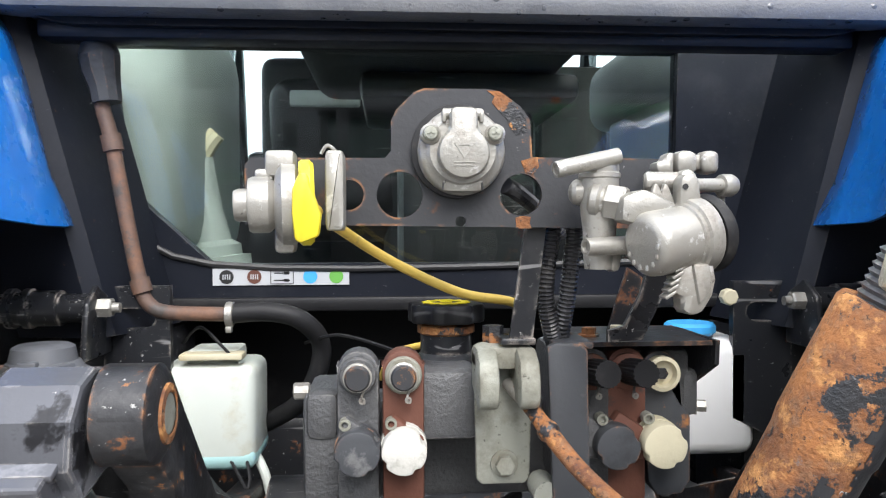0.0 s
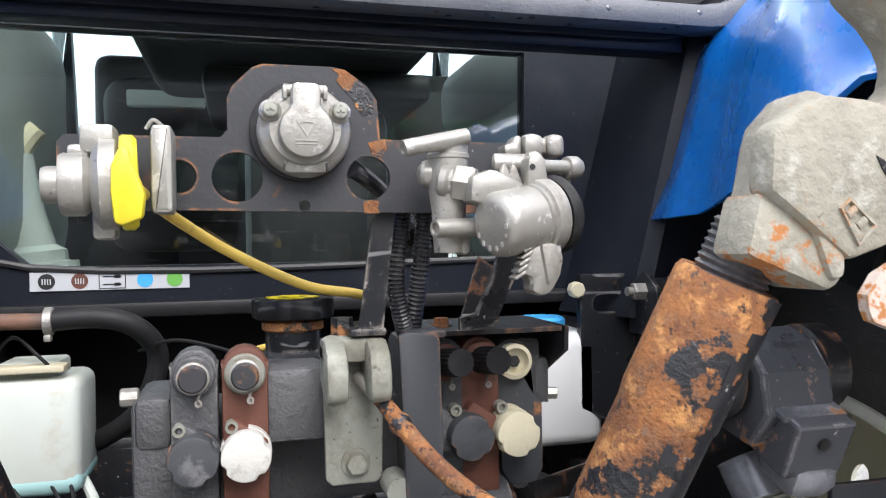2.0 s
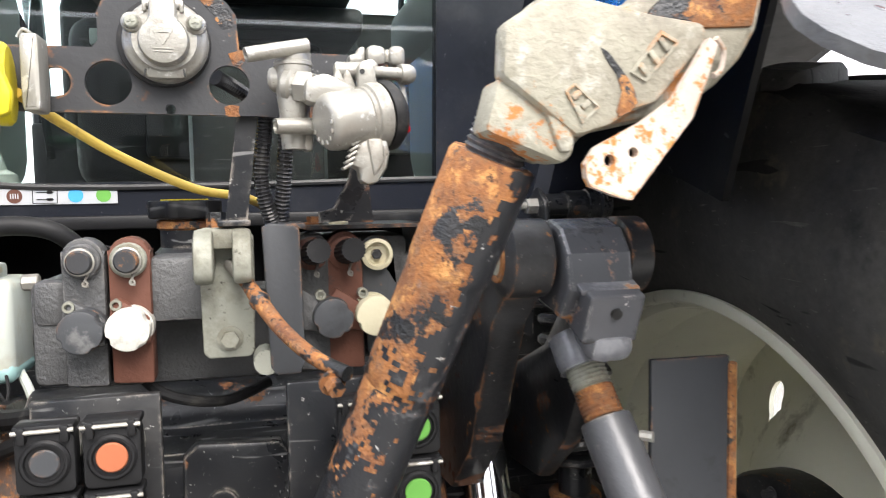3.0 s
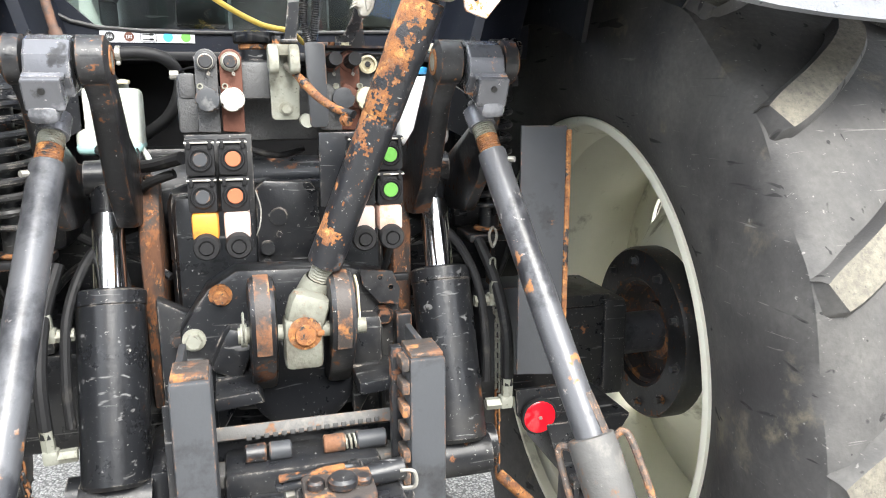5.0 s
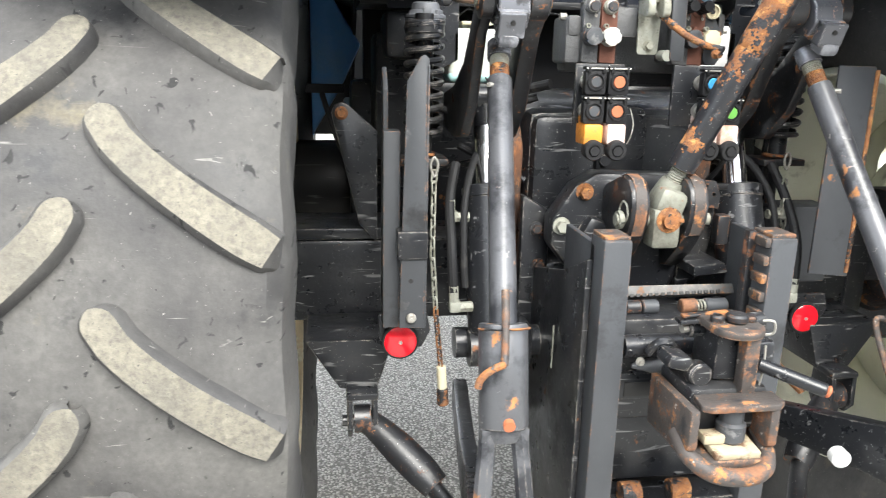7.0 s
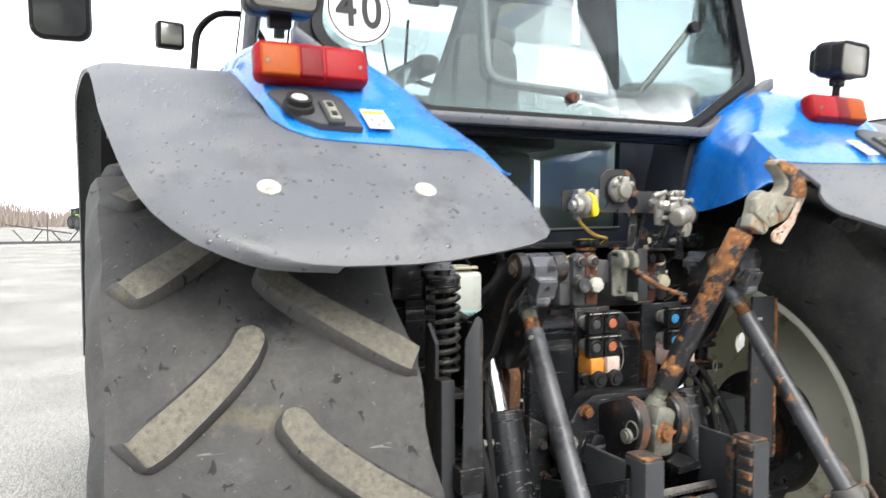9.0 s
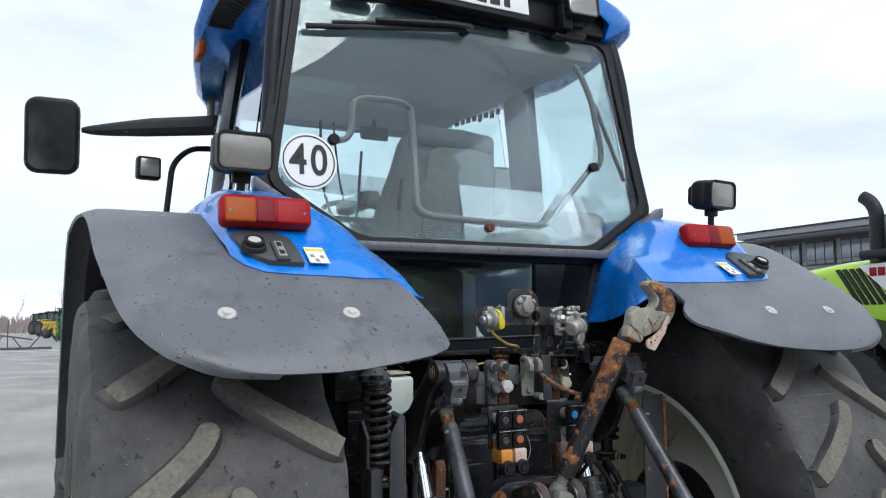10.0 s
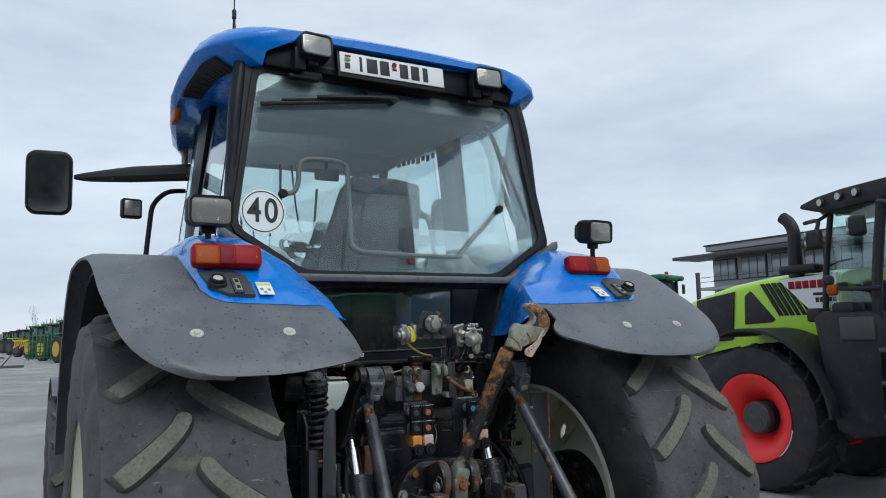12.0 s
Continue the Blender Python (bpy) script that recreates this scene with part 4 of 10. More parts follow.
# bar under the rear window, recess with the lower window, side panels
s = Shape()
top = [(0.50, 2.028), (0.53, 2.033), (0.56, 2.047), (0.83, 2.216)]
low = [(0.83, 2.174), (0.575, 2.012), (0.545, 2.000), (0.51, 1.996)]
s.plate(top + low + [(-x, z) for x, z in low[::-1]] + [(-x, z) for x, z in top[::-1]], "y", 0.862, 0.914, bev=0.009)
part("cab_cross_bar", s, M_FENDER, tractor, "dark grey rail under the rear window")
s = Shape()
s.box((0, 0.93, 1.988), (1.0, 0.04, 0.026), 0.006)
part("bar_flange", s, M_CABBLACK, tractor)
LW = [(-0.335, 1.702), (0.322, 1.702), (0.328, 2.004), (-0.472, 2.004), (-0.447, 1.806)]
s = Shape()
s.plate([(-0.62, 1.645), (0.62, 1.645), (0.64, 2.03), (-0.64, 2.03)], "y", 1.055, 1.085, holes=[LW])
recess = part("rear_bulkhead", s, M_CABBLACK, tractor, "black rear cab panel below the window")
s = Shape()
s.plate(LW, "y", 1.066, 1.071)
low_glass = part("lower_window", s, M_LOWGLASS, tractor, "lower rear window pane")
low_glass.visible_shadow = False
s = Shape()
s.sweep([(-0.463, 1.0535, 1.90), (-0.447, 1.0535, 1.806), (-0.335, 1.0535, 1.702), (0.322, 1.0535, 1.702)], 0.0048, n=8)
part("lower_window_seal", s, M_INKRUBBER, tractor, "black rubber window seal")
for sd in (-1, 1):
    s = Shape()
    rows = []
    for k in range(6):
        z = 1.62 + 0.08 * k
        x = 0.469 + (z - 1.75) * 0.262
        rows.append([mirror(q, sd) for q in ((x + 0.10, 0.945, z), (x + 0.004, 0.922, z), (x - 0.010, 0.930, z), (x - 0.030, 0.985, z), (x - 0.050, 1.058, z))])
    s.sheet(rows, 0.008)
    post = part("cab_corner_post", s, M_CABBLACK, tractor)
    for z in (1.898, 1.835, 1.77):
        x = 0.469 + (z - 1.75) * 0.262 - 0.030
        s = Shape()
        s.lathe((sd * x, 0.985, z), (-sd * 0.9, -0.4, 0), [(0.012, -0.004), (0.012, 0.002), (0.009, 0.004), (0.005, 0.002), (0, 0.002)], 18)
        part("grommet", s, M_GREYPAINT, post)

# pillars and side frames
for sd in (-1, 1):
    s = Shape()
    s.sweep([(sd * 0.775, 0.95, 2.15), (sd * 0.757, 0.975, 2.45), (sd * 0.738, 1.0, 2.75), (sd * 0.70, 1.04, 3.0)], [0.028, 0.028, 0.030, 0.032], 12)
    s.sweep([(sd * 0.78, 0.96, 2.14), (sd * 0.84, 1.4, 2.10), (sd * 0.83, 1.75, 2.05)], 0.028, 10)
    part("rear_pillar", s, M_CABBLACK, tractor, "black curved rear cab pillar")
    s = Shape()
    s.sheet([[(sd * (x + dx), y + dy, z) for dx, dy in ((0.0, -0.10), (0.012, -0.05), (0.014, 0.05), (0.0, 0.12))] for x, y, z in ((0.82, 1.74, 1.3), (0.81, 1.74, 2.0), (0.765, 1.72, 2.5), (0.715, 1.70, 2.93))], 0.05)
    part("middle_pillar", s, M_CABBLACK, tractor)
    s = Shape()
    s.sweep([(sd * 0.60, 2.62, 1.35), (sd * 0.60, 2.6, 2.0), (sd * 0.60, 2.5, 2.5), (sd * 0.60, 2.4, 2.95)], 0.03, 10)
    part("front_pillar", s, M_CABBLACK, tractor)
    for nm, ys, zs in (("rear_side_window", (1.02, 1.86), (2.12, 2.93)), ("door_window", (1.94, 2.5), (1.45, 2.93))):
        s = Shape()
        rows = []
        for j in range(6):
            z = zs[0] + (zs[1] - zs[0]) * j / 5
            bulge = 0.825 - 0.115 * ((z - 2.1) / 0.85) if z > 2.1 else 0.825
            lean = 0.09 * (z - 2.1)
            rows.append([(sd * bulge, ys[0] + (lean if nm[0] == "r" else 0), z), (sd * (bulge - (0.02 if nm[0] == "r" else 0.2)), ys[1], z)])
        s.sheet(rows, 0.005)
        g = part(nm, s, M_GLASS, tractor, "tinted side window")
        g.visible_shadow = False
s = Shape()
s.sheet([[(-0.60, 2.6, 1.6), (0, 2.72, 1.6), (0.60, 2.6, 1.6)], [(-0.60, 2.5, 2.4), (0, 2.62, 2.4), (0.60, 2.5, 2.4)], [(-0.60, 2.4, 2.95), (0, 2.5, 2.95), (0.60, 2.4, 2.95)]], 0.005)
ws = part("windscreen", s, M_GLASS, tractor, "windscreen")
ws.visible_shadow = False
s = Shape()
s.box((0, 1.95, 1.32), (1.25, 1.2, 0.06), 0.01)
part("cab_floor", s, M_INTERIOR, tractor)

# roof: a shallow dome with a sharp edge and a soffit that hangs lower towards the front
ROOF = [(0.905, 0.56, 3.085, 3.062), (0.925, 0.68, 3.098, 3.035), (0.96, 0.775, 3.115, 3.012), (1.03, 0.838, 3.14, 3.004), (1.15, 0.885, 3.165, 2.998), (1.4, 0.905, 3.19, 2.965), (1.6, 0.905, 3.195, 2.93), (1.9, 0.86, 3.19, 2.885), (2.25, 0.79, 3.16, 2.865), (2.55, 0.68, 3.09, 2.865), (2.72, 0.54, 3.01, 2.88)]
SOFFIT = 2.918


def roof_row(y, hw, zt, ze):
    half = [(0.0, zt), (0.35 * hw, zt - 0.003), (0.62 * hw, zt - 0.012), (0.80 * hw, zt - 0.2 * (zt - ze)), (0.91 * hw, zt - 0.42 * (zt - ze)), (0.97 * hw, zt - 0.70 * (zt - ze)), (0.997 * hw, ze + 0.012), (hw, ze), (hw - 0.006, ze - 0.012), (hw - 0.03, ze - 0.03)]
    xi = min(0.635, hw - 0.05)
    side = [(x, z) for x, z in half]
    if y > 1.3:
        zr = max(ze, 2.945)
        side = [(x, zt - (zt - z) * (zt - zr) / (zt - ze)) for x, z in half]
    if y < 1.02:
        # over the rear panel the underside lies high, with ears hanging down beside it
        low = max(SOFFIT + 0.006, ze - 0.03 - max(0.0, hw - 0.6) * 0.4)
        more = [(max(xi + 0.01, hw - 0.13), low), (xi, low), (xi - 0.006, 3.044), (0.3 * hw, 3.046)]
    else:
        more = [(hw - 0.13, SOFFIT), (xi, SOFFIT + 0.001), (xi - 0.006, SOFFIT + 0.002), (0.3 * hw, SOFFIT + 0.004)]
    return [(x, y, z) for x, z in side + more] + [(-x, y, z) for x, z in (half + more)[:0:-1]]


s = Shape()
s.sheet([roof_row(*q) for q in ROOF], 0, closed=True)
bmesh.ops.holes_fill(s.bm, edges=[e for e in s.bm.edges if e.is_boundary], sides=60)
bmesh.ops.recalc_face_normals(s.bm, faces=s.bm.faces[:])
roof = part("cab_roof", s, M_BLUE, tractor, "blue moulded cab roof", angle=32)
s = Shape()
s.box((0, 0.99, 2.982), (1.255, 0.07, 0.118), 0.01)
part("roof_rear_panel", s, M_BLACKPL, tractor, "black panel under the roof edge")
s = Shape()
s.box((0, 1.84, 2.893), (1.3, 1.62, 0.03), 0.01)
part("headliner", s, M_INTERIOR, tractor, "grey cab headliner")
s = Shape()
s.box((0, 2.605, 2.885), (1.2, 0.03, 0.06), 0.008)
part("header_rail", s, M_INTERIOR, tractor, "grey trim above the windscreen")
# air intake grille in the soffit
s = Shape()
rows = []
for k in range(9):
    y = 1.06 + 0.055 * k
    q = min(range(len(ROOF) - 1), key=lambda i: 0 if ROOF[i][0] <= y <= ROOF[i + 1][0] else 1)
    u = (y - ROOF[q][0]) / (ROOF[q + 1][0] - ROOF[q][0])
    hw, ze = (ROOF[q][j] + (ROOF[q + 1][j] - ROOF[q][j]) * u for j in (1, 3))
    rows.append([(-(hw - 0.03 - 0.1 * v), y, ze - 0.03 + (SOFFIT - ze + 0.03) * v - 0.004) for v in (0.06, 0.94)])
s.sheet(rows, 0.008)
vent = part("roof_vent", s, M_BLACKPL, tractor, "black air intake grille in the roof soffit")
for a, b in zip(rows, rows[1:]):
    for f in (0.15, 0.65):
        p, q = (Vector(a[j]).lerp(Vector(b[j]), f) for j in (0, 1))
        s = Shape()
        s.sweep([p + Vector((0.006, 0, -0.004)), q + Vector((-0.006, 0, -0.004))], 0.006, 6, 1)
        part("vent_slat", s, M_RUBBERBLK, vent)

# ---- rear machinery of the tractor ----
M_ORANGE = material("orange_plastic", (0.62, 0.24, 0.03), 0.5, var=0.15, layers=[((0.3, 0.12, 0.04), 0.7, 0, 18, 0.62, 0.06)])
M_PINK = material("faded_pink_plastic", (0.56, 0.43, 0.38), 0.6, var=0.1, layers=[((0.5, 0.25, 0.15), 0.7, 0, 22, 0.60, 0.08)])
M_ORDISC = material("orange_marker", (0.36, 0.105, 0.045), 0.7, var=0.2)
M_GREEN = material("green_marker", (0.12, 0.36, 0.06), 0.7, var=0.2)
M_CYAN = material("blue_marker", (0.05, 0.35, 0.72), 0.5, var=0.08)
M_CREAM = material("cream_cap", (0.52, 0.475, 0.335), 0.6, var=0.1, scale=40, bump=0.3, layers=[((0.42, 0.36, 0.22), 0.7, 0, 30, 0.62, 0.08)])
M_WCAP = material("chalky_white_cap", (0.50, 0.49, 0.45), 0.7, var=0.1, scale=40, bump=0.4, layers=[((0.35, 0.34, 0.3), 0.7, 0, 35, 0.64, 0.05)])
M_LIDYEL = material("weathered_yellow_lid", (0.62, 0.51, 0.02), 0.42, var=0.12, scale=18, bump=0.15)
M_YLID = material("yellow_lid", (0.70, 0.57, 0.015), 0.4, var=0.06)
M_HOOK = material("weathered_hook_casting", (0.31, 0.295, 0.235), 0.7, var=0.22, scale=26, bump=1.0, grain=130, edge=((0.42, 0.19, 0.07), 0.9, 0.006), layers=[((0.22, 0.20, 0.16), 0.8, 0, 9, 0.55, 0.1), ((0.40, 0.165, 0.055), 0.9, 0, 13, 0.60, 0.012), ((0.10, 0.09, 0.085), 0.7, 0, 10, 0.67, 0.03), ((0.40, 0.385, 0.33), 0.7, 0, 40, 0.60, 0.05)])
M_LATCH = material("rust_spotted_paint", (0.52, 0.44, 0.38), 0.6, var=0.12, scale=20, bump=0.4, edge=((0.40, 0.17, 0.05), 0.9, 0.004), layers=[((0.40, 0.16, 0.045), 0.9, 0, 70, 0.56, 0.03), ((0.45, 0.20, 0.06), 0.9, 0, 24, 0.60, 0.02)])
M_LIQUID = material("blue_washer_fluid", (0.34, 0.55, 0.54), 0.45, var=0.08)
M_DKGREY = material("dark_grey_plate", (0.048, 0.051, 0.056), 0.5, spec=0.35, var=0.2, bump=0.15, edge=((0.26, 0.14, 0.08), 0.8, 0.004), layers=[(RUST2, 0.85, 0, 9, 0.675, 0.02), ((0.16, 0.16, 0.16), 0.6, 0, 14, 0.66, 0.04), ((0.025, 0.026, 0.028), 0.45, 0, 7, 0.62, 0.05)])
M_LABEL = material("printed_label", (0.46, 0.475, 0.49), 0.45, var=0.04)
# black for print, and for the painted dark of holes and slots
M_INKSHADE = material("black_ink_and_hole_shade", (0.012, 0.012, 0.012), 0.6, var=0.05)
T = tractor


def solid(name, mat, parent, label="", *calls, angle=35):
    """One part from a list of (method, arguments)."""
    s = Shape()
    for how, *args in calls:
        kw = args.pop() if args and isinstance(args[-1], dict) else {}
        {"box": s.box, "cyl": s.cyl, "lathe": s.lathe, "sweep": s.sweep, "plate": s.plate, "ball": s.ball, "hexbolt": s.hexbolt, "sheet": s.sheet}[how](*args, **kw)
    return part(name, s, mat, parent, label, angle=angle)


# gearbox, back plates and the dark space under the cab
gearbox = solid("gearbox_housing", M_BLACK, T, "oily black cast gearbox housing",
    ("box", (0, 1.45, 1.0), (0.42, 1.3, 0.78), 0.03), ("box", (0, 0.84, 1.10), (0.40, 0.12, 0.56), 0.025),
    ("box", (0, 0.80, 0.84), (0.36, 0.16, 0.40), 0.03), ("cyl", (-0.24, 0.95, 1.36), (0.24, 0.95, 1.36), 0.075, {"n": 32}),
    ("cyl", (-0.30, 1.02, 0.945), (-0.2, 1.02, 0.945), 0.16, {"n": 40}), ("cyl", (0.2, 1.02, 0.945), (0.30, 1.02, 0.945), 0.16, {"n": 40}))
solid("underbody", M_BLACKPL, T, "", ("box", (0, 1.32, 1.47), (1.16, 0.06, 0.36), 0.01), ("box", (0, 1.2, 1.645), (1.2, 0.3, 0.02), 0.004))
solid("front_frame", M_BLACK, T, "", ("box", (0, 3.0, 0.98), (0.5, 2.2, 0.5), 0.04), ("box", (0, 3.75, 0.7), (1.6, 0.16, 0.16), 0.03))
solid("bonnet", M_BLUE, T, "long blue bonnet ahead of the cab", ("box", (0, 3.7, 1.62), (0.78, 2.1, 0.62), 0.14, {"seg": 4}))
# the tank's paleness is sky light painted into its colour
solid("fuel_tank", M_SKYLITBLUE, T, "blue fuel tank panel under the cab", ("plate", [(-0.735, 1.25), (-0.72, 1.28), (-0.635, 1.42), (-0.580, 1.54), (-0.672, 1.69), (-0.70, 1.80), (-0.735, 1.80)], "y", 1.47, 1.95, {"bev": 0.012}))
solid("tank_strap", M_BLACKPL, T, "", ("box", (-0.80, 1.462, 1.405), (0.34, 0.02, 0.028), 0.004))
solid("rear_cover_plate", M_BLACK, T, "flat black cover with casting bosses",
    ("plate", [(-0.048, 1.22), (0.075, 1.215), (0.073, 1.38), (0.060, 1.40), (-0.03, 1.405), (-0.046, 1.39)], "y", 0.762, 0.785, {"bev": 0.005}),
    ("cyl", (-0.005, 0.762, 1.335), (-0.005, 0.756, 1.335), 0.017), ("cyl", (-0.005, 0.762, 1.300), (-0.005, 0.754, 1.300), 0.006),
    ("cyl", (-0.028, 0.762, 1.275), (-0.028, 0.752, 1.275), 0.013), ("cyl", (-0.032, 0.762, 1.246), (-0.032, 0.756, 1.246), 0.008))
for x, z in ((-0.19, 1.03), (-0.19, 0.95), (-0.19, 0.86), (-0.19, 0.77), (-0.2, 1.12)):
    solid("flange_bolt", M_BLACKR, T, "", ("hexbolt", (x, 0.72, z), (0, -1, 0), 0.011, 0.018))
solid("gearbox_flange", M_BLACK, T, "", ("plate", [(-0.235, 0.66), (-0.165, 0.64), (-0.165, 1.16), (-0.235, 1.2)], "y", 0.72, 0.76, {"bev": 0.008}))

# rust-streaked side walls of the rocker housing
solid("rocker_housing", M_STREAK, T, "black housing streaked with rust",
    ("plate", [(0.80, 0.95), (1.0, 0.95), (1.02, 1.40), (0.86, 1.41), (0.78, 1.30)], "x", -0.262, -0.222, {"bev": 0.01}))
solid("rocker_housing", M_STREAK, T, "black housing streaked with rust",
    ("plate", [(0.80, 0.95), (1.0, 0.95), (1.02, 1.40), (0.86, 1.41), (0.78, 1.30)], "x", 0.222, 0.262, {"bev": 0.01}))

# ---- electric and air couplings on their carrier ----
arch = [(-0.205, 1.752), (0.165, 1.747), (0.165, 1.806), (0.030, 1.807), (0.028, 1.838), (0.020, 1.849), (0.003, 1.861), (-0.006, 1.863), (-0.060, 1.863), (-0.068, 1.860), (-0.083, 1.845), (-0.087, 1.836), (-0.087, 1.812), (-0.092, 1.806), (-0.200, 1.806), (-0.205, 1.800)]
M_CARRIER = material("carrier_paint", (0.036, 0.037, 0.04), 0.5, spec=0.35, var=0.25, bump=0.2, edge=((0.36, 0.16, 0.06), 0.85, 0.004), layers=[((0.15, 0.07, 0.04), 0.85, 0, 16, 0.61, 0.03), (RUST2, 0.9, 0, 17, 0.65, 0.015), (CHIP, 0.6, 0, 70, 0.68, 0.012)])
carrier = solid("coupling_carrier", M_CARRIER, T, "dark grey steel carrier plate with round holes and rusty edges",
    ("plate", arch[::-1], "y", 0.616, 0.622, {"holes": [circle(-0.122, 1.776, 0.0125), circle(-0.080, 1.776, 0.0190, 32), circle(0.0205, 1.776, 0.0175, 32), circle(-0.030, 1.754, 0.0045, 12)]}))
for spot in ([(-0.008, 1.8618), (0.0022, 1.8612), (0.013, 1.854), (0.0245, 1.839), (0.0252, 1.828), (0.0165, 1.8252), (0.011, 1.832), (0.0085, 1.8385), (0.002, 1.845), (-0.004, 1.852), (-0.0015, 1.857)], [(0.0203, 1.8038), (0.0275, 1.806), (0.034, 1.807), (0.0355, 1.7992), (0.031, 1.7925), (0.024, 1.7945)], [(0.0156, 1.757), (0.022, 1.7585), (0.0285, 1.7575), (0.0275, 1.752), (0.0292, 1.748), (0.0166, 1.7478)]):
    solid("rust_patch", M_RUSTY, carrier, "", ("plate", spot, "y", 0.6154, 0.6165))
solid("stay", M_BLACK, carrier, "", ("plate", [(0.026, 1.752), (0.044, 1.752), (0.032, 1.652), (0.012, 1.652)], "y", 0.626, 0.631), ("box", (0.02, 0.66, 1.652), (0.03, 0.07, 0.006), 0.002))
solid("stay", M_BLACK, carrier, "", ("plate", [(0.098, 1.650), (0.128, 1.652), (0.132, 1.660), (0.150, 1.698), (0.168, 1.752), (0.145, 1.752), (0.126, 1.690), (0.112, 1.664), (0.098, 1.660)], "y", 0.628, 0.634))
def squarish(cx, cz, w, h, power=2.7, n=48):
    """A rounded outline between an ellipse and a rectangle."""
    out = []
    for k in range(n):
        c, d = math.cos(2 * math.pi * k / n), math.sin(2 * math.pi * k / n)
        out.append((cx + w * math.copysign(abs(c) ** (2 / power), c), cz + h * math.copysign(abs(d) ** (2 / power), d)))
    return out


SX, SZ = -0.0305, 1.8100
sock = solid("trailer_socket", M_ALU, T, "aluminium seven-pin trailer socket with a sprung lid",
    ("lathe", (SX, 0.614, SZ), (0, -1, 0), [(0.0345, 0), (0.0353, 0.002), (0.0353, 0.012), (0.0340, 0.016), (0.0322, 0.018), (0.0295, 0.0195), (0.0262, 0.024), (0, 0.024)], 64),
    ("plate", [(SX - 0.0315, SZ + 0.006), (SX - 0.0290, SZ - 0.004), (SX - 0.0175, SZ - 0.022), (SX - 0.0165, SZ - 0.0335), (SX + 0.0165, SZ - 0.0335), (SX + 0.0175, SZ - 0.022), (SX + 0.0290, SZ - 0.004), (SX + 0.0315, SZ + 0.006), (SX + 0.022, SZ + 0.022), (SX - 0.022, SZ + 0.022)], "y", 0.592, 0.606, {"bev": 0.005}))
solid("lid", M_ALU, sock, "", ("plate", circle(SX, SZ - 0.003, 0.0205, 30, 122, 418) + [(SX + 0.0110, SZ + 0.0325), (SX - 0.0110, SZ + 0.0325)], "y", 0.5775, 0.596, {"bev": 0.005}))
solid("hinge", M_ALU, sock, "", ("cyl", (SX - 0.0155, 0.592, SZ + 0.0285), (SX + 0.0155, 0.592, SZ + 0.0285), 0.0045, {"n": 14}))
for dx in (-0.0148, 0.0148):
    solid("hinge_ear", M_ALU, sock, "", ("box", (SX + dx, 0.594, SZ + 0.0265), (0.0035, 0.014, 0.010), 0.0012))
solid("gasket", M_RUBBERBLK, sock, "", ("plate", circle(SX - 0.002, SZ + 0.001, 0.0385, 56), "y", 0.608, 0.6155, {"bev": 0.001}))
for dx in (-0.0255, 0.0255):
    solid("screw", M_ZINC, sock, "", ("lathe", (SX + dx, 0.5865, SZ + 0.0125), (0, -1, 0), [(0.0058, -0.004), (0.0058, 0.001), (0.0045, 0.0025), (0, 0.0028)], 18), ("box", (SX + dx, 0.5835, SZ + 0.0125), (0.006, 0.0012, 0.0012), 0), ("box", (SX + dx, 0.5835, SZ + 0.0125), (0.0012, 0.0012, 0.006), 0))
    solid("screw_boss", M_ALU, sock, "", ("lathe", (SX + dx, 0.595, SZ + 0.0125), (0, -1, 0), [(0.0085, 0), (0.0082, 0.006), (0.0062, 0.008), (0.006, 0.006)], 22))
# black bars paint the shade of the drain notches
for dx in (-0.016, 0.015):
    solid("drain_notch", M_INKSHADE, sock, "", ("box", (SX + dx, 0.5875, SZ - 0.029), (0.0013, 0.004, 0.006), 0, (0, 8 if dx < 0 else -8, 0)))
solid("embossed_mark", M_ALU, sock, "", ("plate", [(SX - 0.008, SZ + 0.004), (SX + 0.008, SZ + 0.004), (SX, SZ - 0.008)], "y", 0.5768, 0.5785, {"holes": [[(SX - 0.0048, SZ + 0.0023), (SX + 0.0048, SZ + 0.0023), (SX, SZ - 0.0048)]]}), ("box", (SX, 0.5774, SZ - 0.0105), (0.016, 0.0014, 0.0010), 0), ("box", (SX, 0.5774, SZ - 0.0130), (0.016, 0.0014, 0.0010), 0))
palm = solid("air_coupling", M_ALU, T, "aluminium trailer air coupling with a yellow lid",
    ("lathe", (-0.206, 0.578, 1.766), (1, 0.12, 0.02), [(0, 0), (0.011, 0.0), (0.0125, 0.003), (0.0125, 0.010), (0.020, 0.011), (0.0215, 0.014), (0.0215, 0.026), (0.018, 0.030), (0.026, 0.032), (0.031, 0.036), (0.031, 0.046), (0.024, 0.050), (0, 0.05)], 36),
    ("box", (-0.17, 0.600, 1.74), (0.016, 0.02, 0.022), 0.004))
solid("lid", M_LIDYEL, palm, "bright yellow lid", ("lathe", (-0.1575, 0.583, 1.768), (1, 0.12, 0.02), [(0, 0), (0.0315, 0), (0.0330, 0.002), (0.0330, 0.008), (0.030, 0.011), (0, 0.012)], 40), ("plate", [(-0.1590, 1.777), (-0.1540, 1.789), (-0.1483, 1.789), (-0.1458, 1.7791), (-0.1416, 1.7682), (-0.1381, 1.7583), (-0.1398, 1.7423), (-0.1526, 1.7370), (-0.1575, 1.7394), (-0.1595, 1.7600)], "y", 0.549, 0.560, {"bev": 0.003}))
